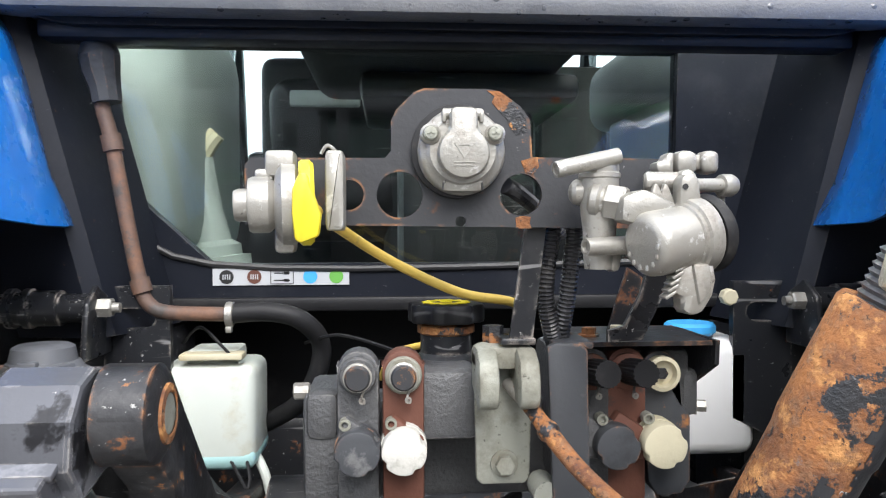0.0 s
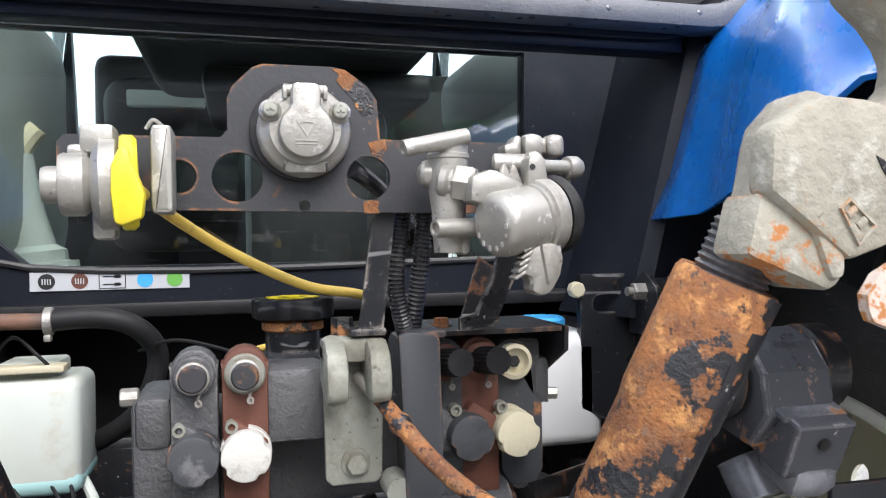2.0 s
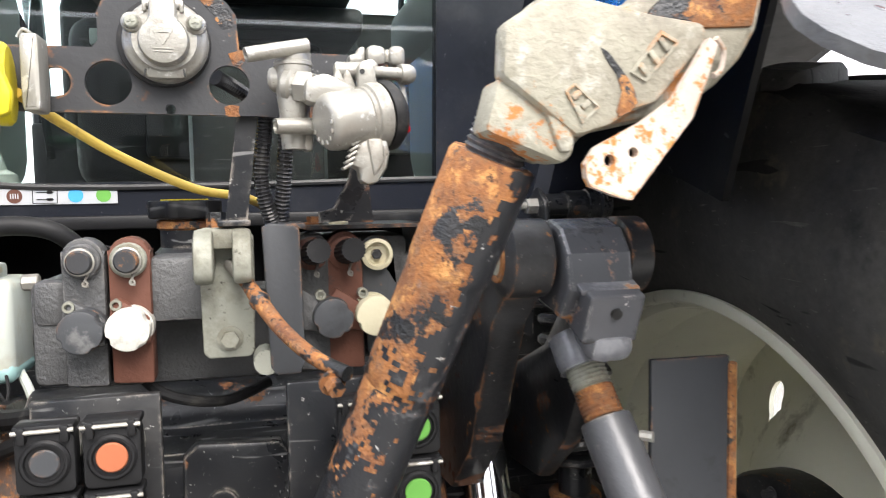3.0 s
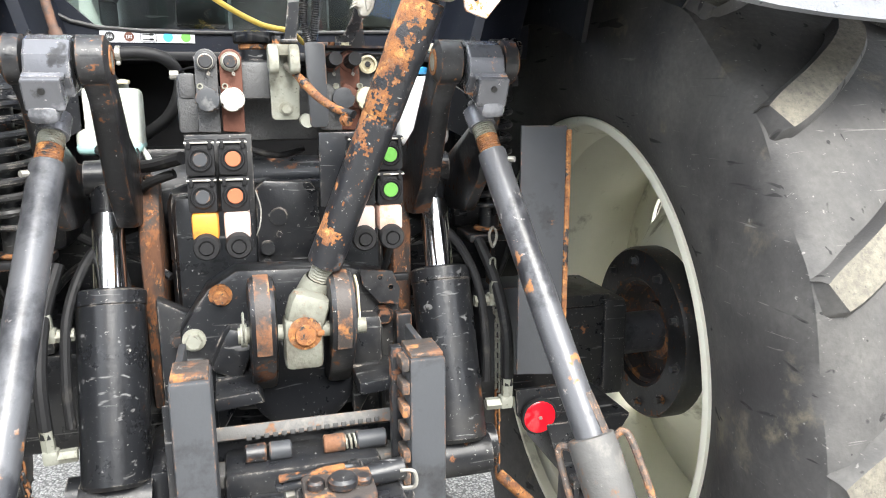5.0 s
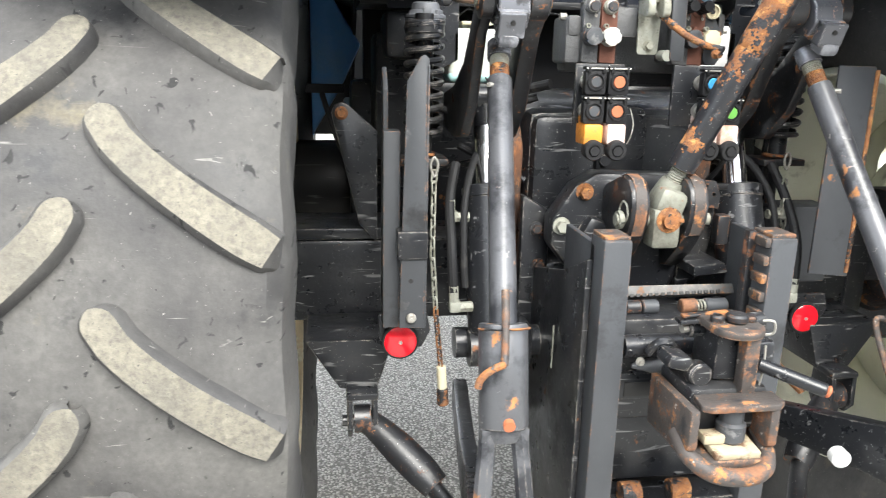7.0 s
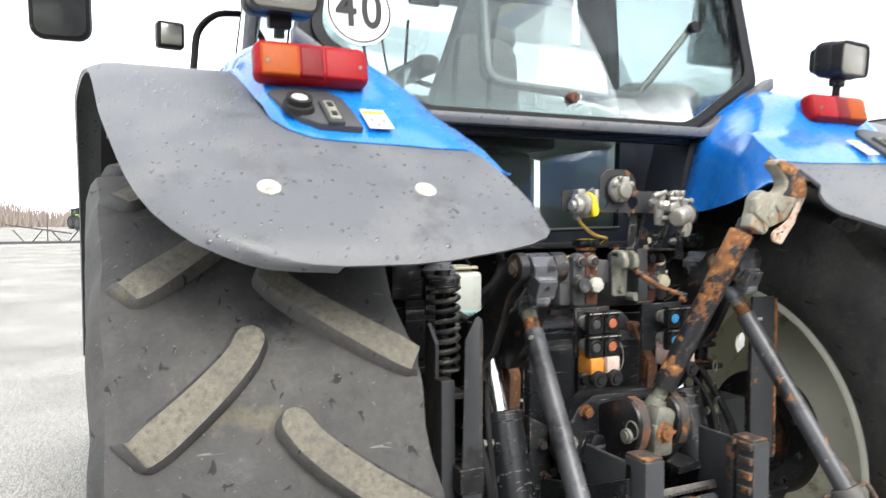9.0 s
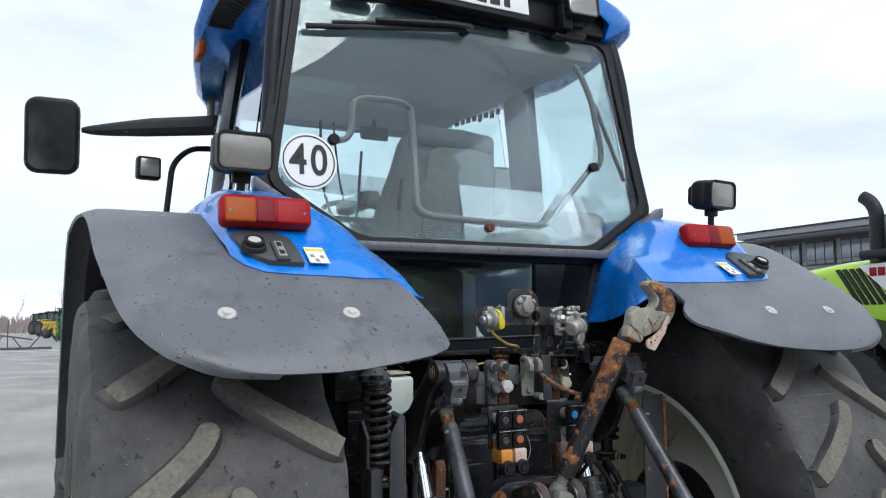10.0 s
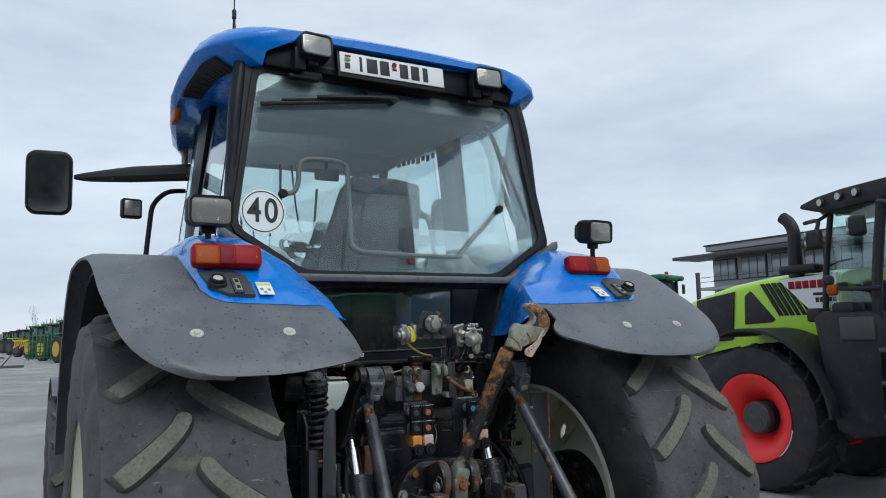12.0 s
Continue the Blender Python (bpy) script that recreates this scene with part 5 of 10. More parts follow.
solid("lid_catch", M_ALU, palm, "", ("plate", squarish(-0.1300, 1.777, 0.0072, 0.0305, 8.0), "y", 0.572, 0.604, {"bev": 0.003}), ("sweep", [(-0.141, 0.585, 1.806), (-0.136, 0.583, 1.812), (-0.130, 0.585, 1.808)], 0.0015, {"n": 6}))
solid("lug_base", M_ALU, palm, "", ("box", (-0.172, 0.590, 1.798), (0.022, 0.024, 0.020), 0.003), ("box", (-0.184, 0.590, 1.789), (0.014, 0.022, 0.010), 0.003))
right = solid("air_coupling", M_ALU, T, "cast aluminium air coupling head with filter body",
    ("lathe", (0.0745, 0.574, 1.716), (0, 0, 1), [(0, 0), (0.0115, 0), (0.0125, 0.012), (0.0128, 0.030), (0.0150, 0.046), (0.0152, 0.070), (0.0162, 0.071), (0.0162, 0.074), (0.0152, 0.075), (0.0152, 0.080), (0, 0.080)], 32),
    ("plate", [(0.0638, 1.7422), (0.0885, 1.7421), (0.0900, 1.7257), (0.0890, 1.7139), (0.0833, 1.7139), (0.0648, 1.724)], "y", 0.565, 0.585, {"bev": 0.004}))
solid("hex_plug", M_ALU, right, "", ("lathe", (0.0745, 0.574, 1.795), (0, 0, 1), [(0.0155, 0), (0.0155, 0.003), (0.0135, 0.005), (0.0135, 0.008), (0.0115, 0.010), (0, 0.010)], 8))
solid("pipe_stub", M_ALU, right, "", ("lathe", (0.0350, 0.552, 1.7912), (0.95, 0.22, 0.22), [(0, 0.003), (0.0040, 0.003), (0.0044, 0), (0.0060, 0), (0.0064, 0.004), (0.0062, 0.054), (0, 0.054)], 20))
solid("pipe_stub", M_ALU, right, "", ("lathe", (0.0571, 0.550, 1.7336), (0.95, 0.3, 0.03), [(0, 0.003), (0.0038, 0.003), (0.0044, 0), (0.0064, 0), (0.0068, 0.006), (0.0072, 0.036), (0, 0.036)], 20))
solid("banjo", M_ALU, right, "", ("ball", (0.0605, 0.586, 1.7762), 0.0095, (0.8, 1, 1.1)), ("lathe", (0.0560, 0.580, 1.7762), (1, -0.4, 0), [(0.0095, 0), (0.0105, 0.003), (0.0095, 0.006), (0.009, 0.016)], 20))
branch = Vector((0.86, -0.48, -0.16)).normalized()
solid("branch_nut", M_ALU, right, "", ("lathe", (0.0660, 0.570, 1.7705), branch, [(0, 0), (0.0105, 0), (0.0135, 0.003), (0.0138, 0.008), (0.0110, 0.010), (0.0110, 0.013)], 26), ("lathe", Vector((0.0660, 0.570, 1.7705)) + branch * 0.012, branch, [(0.0125, 0), (0.0142, 0.002), (0.0142, 0.014), (0.0125, 0.016), (0, 0.016)], 6))
solid("cast_arm", M_ALU, right, "", ("plate", [(0.0813, 1.7710), (0.0970, 1.7765), (0.1050, 1.7735), (0.1240, 1.7644), (0.1172, 1.7576), (0.0988, 1.7533), (0.0918, 1.7499), (0.0800, 1.7530)], "y", 0.536, 0.562, {"bev": 0.004}))
drum, axis = Vector((0.0936, 0.531, 1.7345)), Vector((0.927, 0.345, 0.148)).normalized()
solid("filter_drum", M_ALU, right, "", ("lathe", drum, axis, [(0, 0), (0.0165, 0.0), (0.0205, 0.0015), (0.0232, 0.005), (0.0240, 0.010), (0.0246, 0.040)], 48))
for k in range(7):
    a = radians(95 + 26 * k)
    q = drum + Matrix.Rotation(a, 3, axis) @ Vector((-0.148, 0, 0.927)).normalized() * 0.0165
    solid("raised_mark", M_ALU, right, "", ("box", tuple(q), (0.0016, 0.003, 0.0042), 0.0006, (0, 8, 20)))
solid("drum_flange", M_ALU, right, "", ("lathe", drum + axis * 0.036, axis, [(0.0240, 0), (0.0262, 0.001), (0.0262, 0.004), (0.0285, 0.005), (0.0292, 0.008), (0.0292, 0.016), (0.027, 0.018), (0, 0.018)], 48))
solid("rubber_seal", M_RUBBERBLK, right, "", ("lathe", drum + axis * 0.055, axis, [(0, 0), (0.0285, 0), (0.030, 0.003), (0.030, 0.008), (0.026, 0.010), (0.025, 0.014), (0, 0.014)], 36))
solid("ear", M_ALU, right, "", ("plate", [(0.1245, 1.7600), (0.1255, 1.7790)] + circle(0.1325, 1.7805, 0.0072, 9, 160, 10) + [(0.1400, 1.7760), (0.1425, 1.7600)], "y", 0.538, 0.556, {"bev": 0.002}), ("plate", [(0.131, 1.785), (0.134, 1.7915), (0.140, 1.7930), (0.1455, 1.789), (0.147, 1.775), (0.135, 1.775)], "y", 0.556, 0.572, {"bev": 0.003}))
# black disc in place of a bored hole: its shade as colour
solid("ear_hole", M_INKSHADE, right, "", ("cyl", (0.1285, 0.5378, 1.7780), (0.1285, 0.5372, 1.7780), 0.0022, {"n": 12}))
for dx in (0.0, 0.0085):
    solid("fin", M_ALU, right, "", ("plate", [(0.1023 + dx, 1.7640), (0.1076 + dx, 1.7810), (0.1106 + dx, 1.7795), (0.1170 + dx, 1.7640)], "y", 0.543 + dx * 0.4, 0.549 + dx * 0.4, {"bev": 0.0015}))
solid("hinge_pin", M_ALU, right, "", ("cyl", (0.1350, 0.549, 1.7795), (0.1660, 0.558, 1.7802), 0.0053, {"n": 18}), ("cyl", (0.110, 0.575, 1.784), (0.142, 0.566, 1.783), 0.0080, {"n": 18, "bev": 0.002}))
solid("hinge_knob", M_ALU, right, "", ("lathe", (0.1640, 0.5575, 1.7800), (0.95, 0.27, 0.02), [(0, 0), (0.0082, 0), (0.0088, 0.003), (0.0088, 0.009), (0.0068, 0.013), (0, 0.013)], 22))
solid("lever_arm", M_ALU, right, "", ("plate", [(0.1650, 1.776), (0.1694, 1.776), (0.1727, 1.7480), (0.1682, 1.7480)], "y", 0.5615, 0.567, {"bev": 0.001}))
solid("rear_boss", M_ALU, right, "", ("plate", [(0.1239, 1.8008), (0.1316, 1.8018), (0.1325, 1.8074), (0.1390, 1.8090), (0.1390, 1.7915), (0.1249, 1.7915)], "y", 0.585, 0.604, {"bev": 0.003}), ("plate", [(0.1400, 1.8090), (0.1470, 1.8100), (0.1575, 1.8090), (0.1576, 1.7915), (0.1400, 1.7915)], "y", 0.582, 0.604, {"bev": 0.005}))
solid("rear_boss", M_ALU, right, "", ("box", (0.1680, 0.592, 1.8005), (0.0145, 0.020, 0.0185), 0.005, {"seg": 3}), ("box", (0.1600, 0.594, 1.8010), (0.006, 0.012, 0.012), 0.002))
solid("nose", M_ALU, right, "", ("plate", [(0.123, 1.727), (0.1464, 1.7268), (0.1491, 1.7098), (0.1466, 1.698), (0.1388, 1.6853), (0.1301, 1.6829), (0.1223, 1.6872), (0.1248, 1.6965), (0.1140, 1.7000), (0.1196, 1.7135)], "y", 0.528, 0.552, {"bev": 0.005}), ("plate", [(0.129, 1.722), (0.1425, 1.722), (0.1440, 1.703), (0.1345, 1.6905)], "y", 0.5245, 0.532, {"bev": 0.003}))
for k in range(5):
    solid("rib", M_ALU, right, "", ("box", (0.1205 - 0.0018 * k, 0.532, 1.7185 - 0.0048 * k), (0.0095, 0.014, 0.0022), 0.0006, (0, -32, 0)))
solid("cover_flap", M_RED, right, "faded red dust flap", ("plate", [(0.176, 1.772), (0.180, 1.772), (0.184, 1.750), (0.188, 1.737), (0.179, 1.731), (0.174, 1.738)], "y", 0.620, 0.626, {"bev": 0.002}))


def ribbed(name, pts, r, parent, label="", n=60):
    pts = [Vector(p) for p in pts]
    s = Shape()
    dense, rad = [], []
    for k in range(n * 3):
        u = k / (n * 3 - 1) * (len(pts) - 1)
        i = min(int(u), len(pts) - 2)
        f = u - i
        p0, p1, p2, p3 = pts[max(0, i - 1)], pts[i], pts[i + 1], pts[min(len(pts) - 1, i + 2)]
        dense.append(0.5 * (2 * p1 + (p2 - p0) * f + (2 * p0 - 5 * p1 + 4 * p2 - p3) * f * f + (3 * p1 - p0 - 3 * p2 + p3) * f**3))
        rad.append(r * (1.0 if k % 3 == 0 else 0.84 if k % 3 == 1 else 0.84))
    s.sweep(dense, rad, 10, 1)
    return part(name, s, M_CONDUIT, parent, label, angle=20)


ribbed("ribbed_conduit", [(0.053, 0.634, 1.765), (0.050, 0.636, 1.735), (0.046, 0.640, 1.692), (0.054, 0.650, 1.655), (0.066, 0.68, 1.635), (0.075, 0.74, 1.625)], 0.0082, T, "black ribbed cable conduit", 60)
ribbed("ribbed_conduit", [(0.071, 0.634, 1.765), (0.070, 0.638, 1.735), (0.067, 0.645, 1.692), (0.064, 0.660, 1.65), (0.072, 0.70, 1.620), (0.085, 0.76, 1.60)], 0.0082, T, "black ribbed cable conduit", 60)
ribbed("ribbed_conduit", [(0.008, 0.628, 1.785), (0.024, 0.650, 1.779), (0.050, 0.69, 1.765), (0.075, 0.70, 1.74)], 0.0075, T, "black ribbed cable conduit", 34)
solid("yellow_cable", M_YELLOW, T, "dirty yellow plastic air line", ("sweep", [(-0.150, 0.61, 1.765), (-0.127, 0.66, 1.745), (-0.083, 0.70, 1.716), (-0.02, 0.725, 1.686), (0.03, 0.74, 1.676), (0.06, 0.80, 1.66)], 0.0048, {"n": 12}))
solid("yellow_cable", M_YELLOW, T, "thin yellow cable", ("sweep", [(-0.10, 0.95, 1.56), (-0.085, 0.9, 1.598), (-0.05, 0.86, 1.615), (-0.02, 0.85, 1.62)], 0.004))

# filler pipe and breather hose
pipe = solid("breather_pipe", M_PIPE, T, "rust-brown steel breather pipe", ("sweep", [(-0.441, 0.945, 1.93), (-0.438, 0.945, 1.90), (-0.427, 0.945, 1.856), (-0.412, 0.945, 1.768), (-0.397, 0.945, 1.690), (-0.387, 0.945, 1.660), (-0.362, 0.945, 1.647), (-0.288, 0.945, 1.644)], 0.0092, {"n": 14}))
solid("rubber_cap", M_DKGREY, pipe, "", ("sweep", [(-0.432, 0.945, 1.905), (-0.435, 0.945, 1.925), (-0.439, 0.945, 1.945), (-0.441, 0.945, 1.962), (-0.443, 0.945, 1.976), (-0.443, 0.946, 1.984)], [0.0175, 0.019, 0.023, 0.0245, 0.020, 0.008]))
solid("collar", M_PIPE, pipe, "", ("cyl", (-0.429, 0.945, 1.866), (-0.425, 0.945, 1.846), 0.0122))
solid("collar", M_PIPE, pipe, "", ("cyl", (-0.397, 0.945, 1.689), (-0.392, 0.945, 1.672), 0.0122))
solid("hose", M_RUBBERBLK, pipe, "", ("sweep", [(-0.292, 0.945, 1.644), (-0.240, 0.948, 1.646), (-0.200, 0.955, 1.634), (-0.178, 0.98, 1.600), (-0.186, 0.99, 1.555), (-0.212, 1.01, 1.515), (-0.26, 1.05, 1.48)], 0.0125, {"n": 14}))
solid("hose_clamp", M_ALU, pipe, "pale hose clamp", ("lathe", (-0.292, 0.945, 1.644), (1, 0, 0), [(0.0135, 0), (0.0155, 0.001), (0.0155, 0.009), (0.0135, 0.010)], 24), ("box", (-0.287, 0.938, 1.626), (0.008, 0.010, 0.008), 0.002))

# printed label with coloured lever symbols
label_plate = solid("lever_label", M_LABEL, T, "pale label strip with coloured round symbols", ("box", (-0.239, 1.0533, 1.684), (0.188, 0.0016, 0.0235), 0))
for x, mt in ((-0.314, M_INKSHADE), (-0.276, M_BROWN), (-0.199, M_CYAN), (-0.163, M_GREEN)):
    solid("round_symbol", mt, label_plate, "", ("cyl", (x, 1.0527, 1.684), (x, 1.0517, 1.684), 0.0098))
    for k in range(4 if mt in (M_INKSHADE, M_BROWN) else 0):
        solid("symbol_bar", M_LABEL, label_plate, "", ("box", (x - 0.0045 + 0.003 * k, 1.0512, 1.684), (0.0013, 0.0008, 0.007), 0))
solid("framed_symbol", M_INKSHADE, label_plate, "", ("plate", [(-0.254, 1.6735), (-0.222, 1.6735), (-0.222, 1.6945), (-0.254, 1.6945)], "y", 1.0518, 1.0526, {"holes": [[(-0.253, 1.6745), (-0.223, 1.6745), (-0.223, 1.6935), (-0.253, 1.6935)]]}), ("box", (-0.238, 1.0521, 1.689), (0.022, 0.0008, 0.0014), 0), ("box", (-0.238, 1.0521, 1.679), (0.022, 0.0008, 0.0014), 0), ("box", (-0.232, 1.0521, 1.689), (0.007, 0.0008, 0.004), 0), ("box", (-0.232, 1.0521, 1.679), (0.007, 0.0008, 0.004), 0))

# cab mounts with bushes, both sides
for sd in (-1, 1):
    mount = solid("cab_mount", M_BLACK, T, "black cab mount with rubber bush",
        ("cyl", (sd * 0.54, 0.90, 1.658), (sd * 0.435, 0.90, 1.658), 0.017), ("cyl", (sd * 0.505, 0.90, 1.658), (sd * 0.47, 0.90, 1.658), 0.021),
        ("plate", [(0.86, 1.60), (0.94, 1.60), (0.94, 1.665), (0.90, 1.685), (0.87, 1.665)], "x", sd * 0.428, sd * 0.436, {"bev": 0.003}),
        ("plate", [(sd * 0.36, 1.50), (sd * 0.44, 1.46), (sd * 0.44, 1.68), (sd * 0.36, 1.68)], "y", 0.945, 0.957, {"holes": [rounded(sd * 0.402 - 0.024, 1.628, sd * 0.402 + 0.024, 1.652, 0.0115)]}), ("lathe", (sd * 0.53, 0.90, 1.658), (-sd, 0, 0), [(0.017, 0), (0.0235, 0.001), (0.0235, 0.008), (0.019, 0.010), (0.019, 0.018), (0.0235, 0.020), (0.0235, 0.028), (0.017, 0.030)], 24))
    solid("bolt", M_ALU, mount, "", ("cyl", (sd * 0.43, 0.90, 1.658), (sd * 0.412, 0.90, 1.658), 0.012, {"n": 6, "bev": 0.002}), ("cyl", (sd * 0.414, 0.90, 1.658), (sd * 0.404, 0.90, 1.658), 0.006))
    if sd > 0:
        solid("bolt", M_CREAM, mount, "", ("cyl", (0.35, 0.945, 1.66), (0.35, 0.93, 1.66), 0.011, {"n": 8, "bev": 0.002}))
    boot = solid("rubber_boot", M_BOOT, T, "grey ribbed rubber boot", ("lathe", (sd * 0.458, 0.825, 1.578), (0, 0, 1), [(0.046, 0), (0.047, 0.004), (0.047, 0.010), (0.045, 0.012), (0.047, 0.014), (0.047, 0.020), (0.040, 0.024), (0.037, 0.030), (0.034, 0.032), (0.031, 0.046), (0.026, 0.049), (0, 0.05)], 36), ("box", (sd * 0.458, 0.795, 1.603), (0.020, 0.02, 0.022), 0.003), ("box", (sd * 0.430, 0.80, 1.600), (0.010, 0.03, 0.02), 0.003, (0, 0, sd * 30)))

# washer tanks
tank = solid("washer_tank", M_TANK, T, "milky plastic washer tank with blue fluid", ("box", (-0.3195, 1.0, 1.512), (0.123, 0.11, 0.132), 0.014, {"seg": 3}), ("box", (-0.315, 1.0, 1.585), (0.065, 0.06, 0.022), 0.005))
solid("fluid", M_LIQUID, tank, "pale blue fluid", ("box", (-0.3195, 1.0, 1.4605), (0.1245, 0.1115, 0.030), 0.013, {"seg": 3}))
solid("cap_flange", M_CREAM, tank, "", ("box", (-0.312, 0.96, 1.590), (0.078, 0.03, 0.008), 0.002))
solid("outlet_hose", M_TANK, tank, "", ("sweep", [(-0.262, 0.98, 1.455), (-0.250, 0.97, 1.435), (-0.244, 0.97, 1.41)], 0.006))
tank = solid("washer_tank", M_WHITE, T, "white plastic reservoir with a blue lid", ("box", (0.335, 1.0, 1.525), (0.120, 0.11, 0.155), 0.02, {"seg": 3}), ("box", (0.285, 0.985, 1.595), (0.04, 0.06, 0.02), 0.005))
solid("lid", M_CYAN, tank, "bright blue lid", ("cyl", (0.318, 0.985, 1.606), (0.318, 0.985, 1.622), 0.034, {"bev": 0.004}))

# ---- remote valve block ----
block = solid("valve_block", M_CAST, T, "rough cast hydraulic valve block", ("box", (0.0, 0.77, 1.53), (0.30, 0.06, 0.10), 0.01))
for c, q in (((-0.135, 0.73, 1.549), (0.066, 0.10, 0.100)), ((-0.036, 0.725, 1.588), (0.056, 0.11, 0.064)), ((0.13, 0.735, 1.57), (0.13, 0.10, 0.13)), ((0.193, 0.71, 1.592), (0.022, 0.05, 0.046)), ((-0.150, 0.69, 1.579), (0.030, 0.03, 0.044))):
    solid("block_section", M_CAST, block, "", ("box", c, q, 0.008))
solid("side_plug", M_ALU, block, "", ("cyl", (-0.163, 0.70, 1.598), (-0.178, 0.70, 1.598), 0.008, {"n": 8, "bev": 0.001}))
neck = solid("oil_filler", M_BLACK, T, "black oil filler with a gear mark on its cap", ("cyl", (-0.032, 0.752, 1.60), (-0.032, 0.752, 1.655), 0.026, {"n": 32}), ("cyl", (-0.032, 0.752, 1.605), (-0.032, 0.752, 1.625), 0.032, {"bev": 0.006}))
solid("rusty_ring", M_RUSTY, neck, "", ("lathe", (-0.032, 0.752, 1.643), (0, 0, 1), [(0.026, 0), (0.029, 0.002), (0.029, 0.009), (0.026, 0.011)], 32))
s = Shape()
s.plate([((0.0355 + (0.0035 if (k // 3) % 2 else 0)) * math.cos(2 * math.pi * k / 48) - 0.032, (0.0355 + (0.0035 if (k // 3) % 2 else 0)) * math.sin(2 * math.pi * k / 48) + 0.752) for k in range(48)], "z", 1.655, 1.674, bev=0.003)
fcap = part("cap", s, M_BLACKPL, neck, "ribbed black cap")
s = Shape()
s.plate([((0.0205 if k % 4 in (0, 1) else 0.0245) * math.cos(2 * math.pi * k / 48) - 0.032, (0.0205 if k % 4 in (0, 1) else 0.0245) * math.sin(2 * math.pi * k / 48) + 0.752) for k in range(48)], "z", 1.6742, 1.6752, holes=[circle(-0.032, 0.752, 0.0155, 32)])
s.box((-0.032, 0.752, 1.6748), (0.012, 0.005, 0.001), 0)
part("gear_mark", s, M_YLID, neck, "yellow gear symbol")


def spool(x, upper, plate_m, knob_m, cap_m, ztop=1.640, r=0.0195, knob_dx=0.0, y=0.662):
    """One valve slice: face plate, upper detent cap with a pin, and the big lower port cap."""
    ob = solid("valve_slice", plate_m, T, "hydraulic valve slice", ("plate", [(x - 0.0185, 1.502), (x + 0.0185, 1.500), (x + 0.0185, ztop - 0.014)] + circle(x, ztop - 0.018, 0.0185, 9, 10, 170) + [(x - 0.0185, ztop - 0.014)], "y", y, y + 0.03, {"bev": 0.003}),
        ("plate", [(x - 0.017, 1.575), (x - 0.010, 1.585), (x + 0.018, 1.566), (x + 0.0185, 1.540), (x - 0.0185, 1.545)], "y", y - 0.012, y + 0.01, {"bev": 0.003}))
    if upper:
        if x < 0:
            solid("detent_cap", cap_m, ob, "", ("lathe", (x, y + 0.002, ztop - 0.021), (0, -1, 0), [(0.0165, 0), (0.0165, 0.007), (0.0150, 0.009), (0.0128, 0.009), (0.0120, 0.012)], 28))
            solid("spring_clip", M_ALU, ob, "", ("lathe", (x, y - 0.010, ztop - 0.021), (0, -1, 0), [(0.0112, 0), (0.0128, 0.0005), (0.0128, 0.003), (0.0112, 0.0035)], 28))
            solid("spool_end", M_CARRIER, ob, "", ("lathe", (x, y - 0.006, ztop - 0.021), (0, -1, 0), [(0.0112, 0), (0.0112, 0.012), (0.0095, 0.014), (0, 0.014)], 24))
        else:
            tip = Vector((0.10, -1, 0.12)).normalized()
            solid("collar", M_BROWN, ob, "", ("lathe", (x, y + 0.002, ztop - 0.021), (0, -1, 0), [(0.0165, 0), (0.0165, 0.006), (0.013, 0.008), (0, 0.008)], 26))
            rim = [((0.0122 - 0.0012 * (k % 2)) * math.cos(2 * math.pi * k / 40), (0.0122 - 0.0012 * (k % 2)) * math.sin(2 * math.pi * k / 40)) for k in range(40)]
            solid("detent_cap", cap_m, ob, "", ("plate", rim, "z", 0.004, 0.042, {"m": Matrix.Translation((x, y, ztop - 0.021)) @ tip.to_track_quat("Z", "Y").to_matrix().to_4x4()}))
        solid("locking_pin", M_ALU, ob, "", ("sweep", [(x + 0.006, y - 0.006, ztop - 0.032), (x + 0.003, y - 0.012, ztop - 0.040), (x + 0.006, y - 0.010, ztop - 0.044)], 0.0012, {"n": 6}), ("lathe", (x + 0.004, y - 0.012, ztop - 0.041), (0, -1, 0), [(0.0014, 0), (0.003, 0), (0.003, 0.002), (0.0014, 0.002)], 10))
    n = 48
    prof = [((r - (0.0022 if k in (3, 4, 5, 27, 28, 40, 41) else 0)) * math.cos(2 * math.pi * k / n) + x + knob_dx, (r - (0.0022 if k in (3, 4, 5, 27, 28, 40, 41) else 0)) * math.sin(2 * math.pi * k / n) + 1.5565) for k in range(n)]
    solid("port_cap", knob_m, ob, "", ("plate", prof, "y", y - 0.028, y - 0.005, {"bev": 0.0015}), ("cyl", (x + knob_dx, y - 0.01, 1.5565), (x + knob_dx, y + 0.01, 1.5565), 0.0205, {"n": 28}))
    solid("screw", M_ZINC, ob, "", ("lathe", (x - 0.011 + knob_dx, y - 0.005, 1.5785), (0, -1, 0), [(0.0052, 0), (0.0052, 0.010), (0.003, 0.010), (0.003, 0.006), (0, 0.006)], 16))
    return ob


spool(-0.117, True, M_CAST, M_DKGREY, M_CAST)
spool(-0.077, True, M_BROWN, M_WCAP, M_ZINC)
spool(0.092, True, M_CAST, M_DKGREY, M_BLACKPL, knob_dx=0.018)
spool(0.125, True, M_BROWN, M_CREAM, M_BLACKPL, knob_dx=0.027)
slice_r = solid("valve_slice", M_DKGREY, T, "dark end slice with a rusty ring", ("plate", [(0.148, 1.515), (0.156, 1.502), (0.180, 1.502), (0.188, 1.515), (0.188, 1.575), (0.176, 1.592), (0.176, 1.62)] + circle(0.158, 1.618, 0.018, 9, 0, 160) + [(0.140, 1.60)], "y", 0.668, 0.70, {"bev": 0.003}))
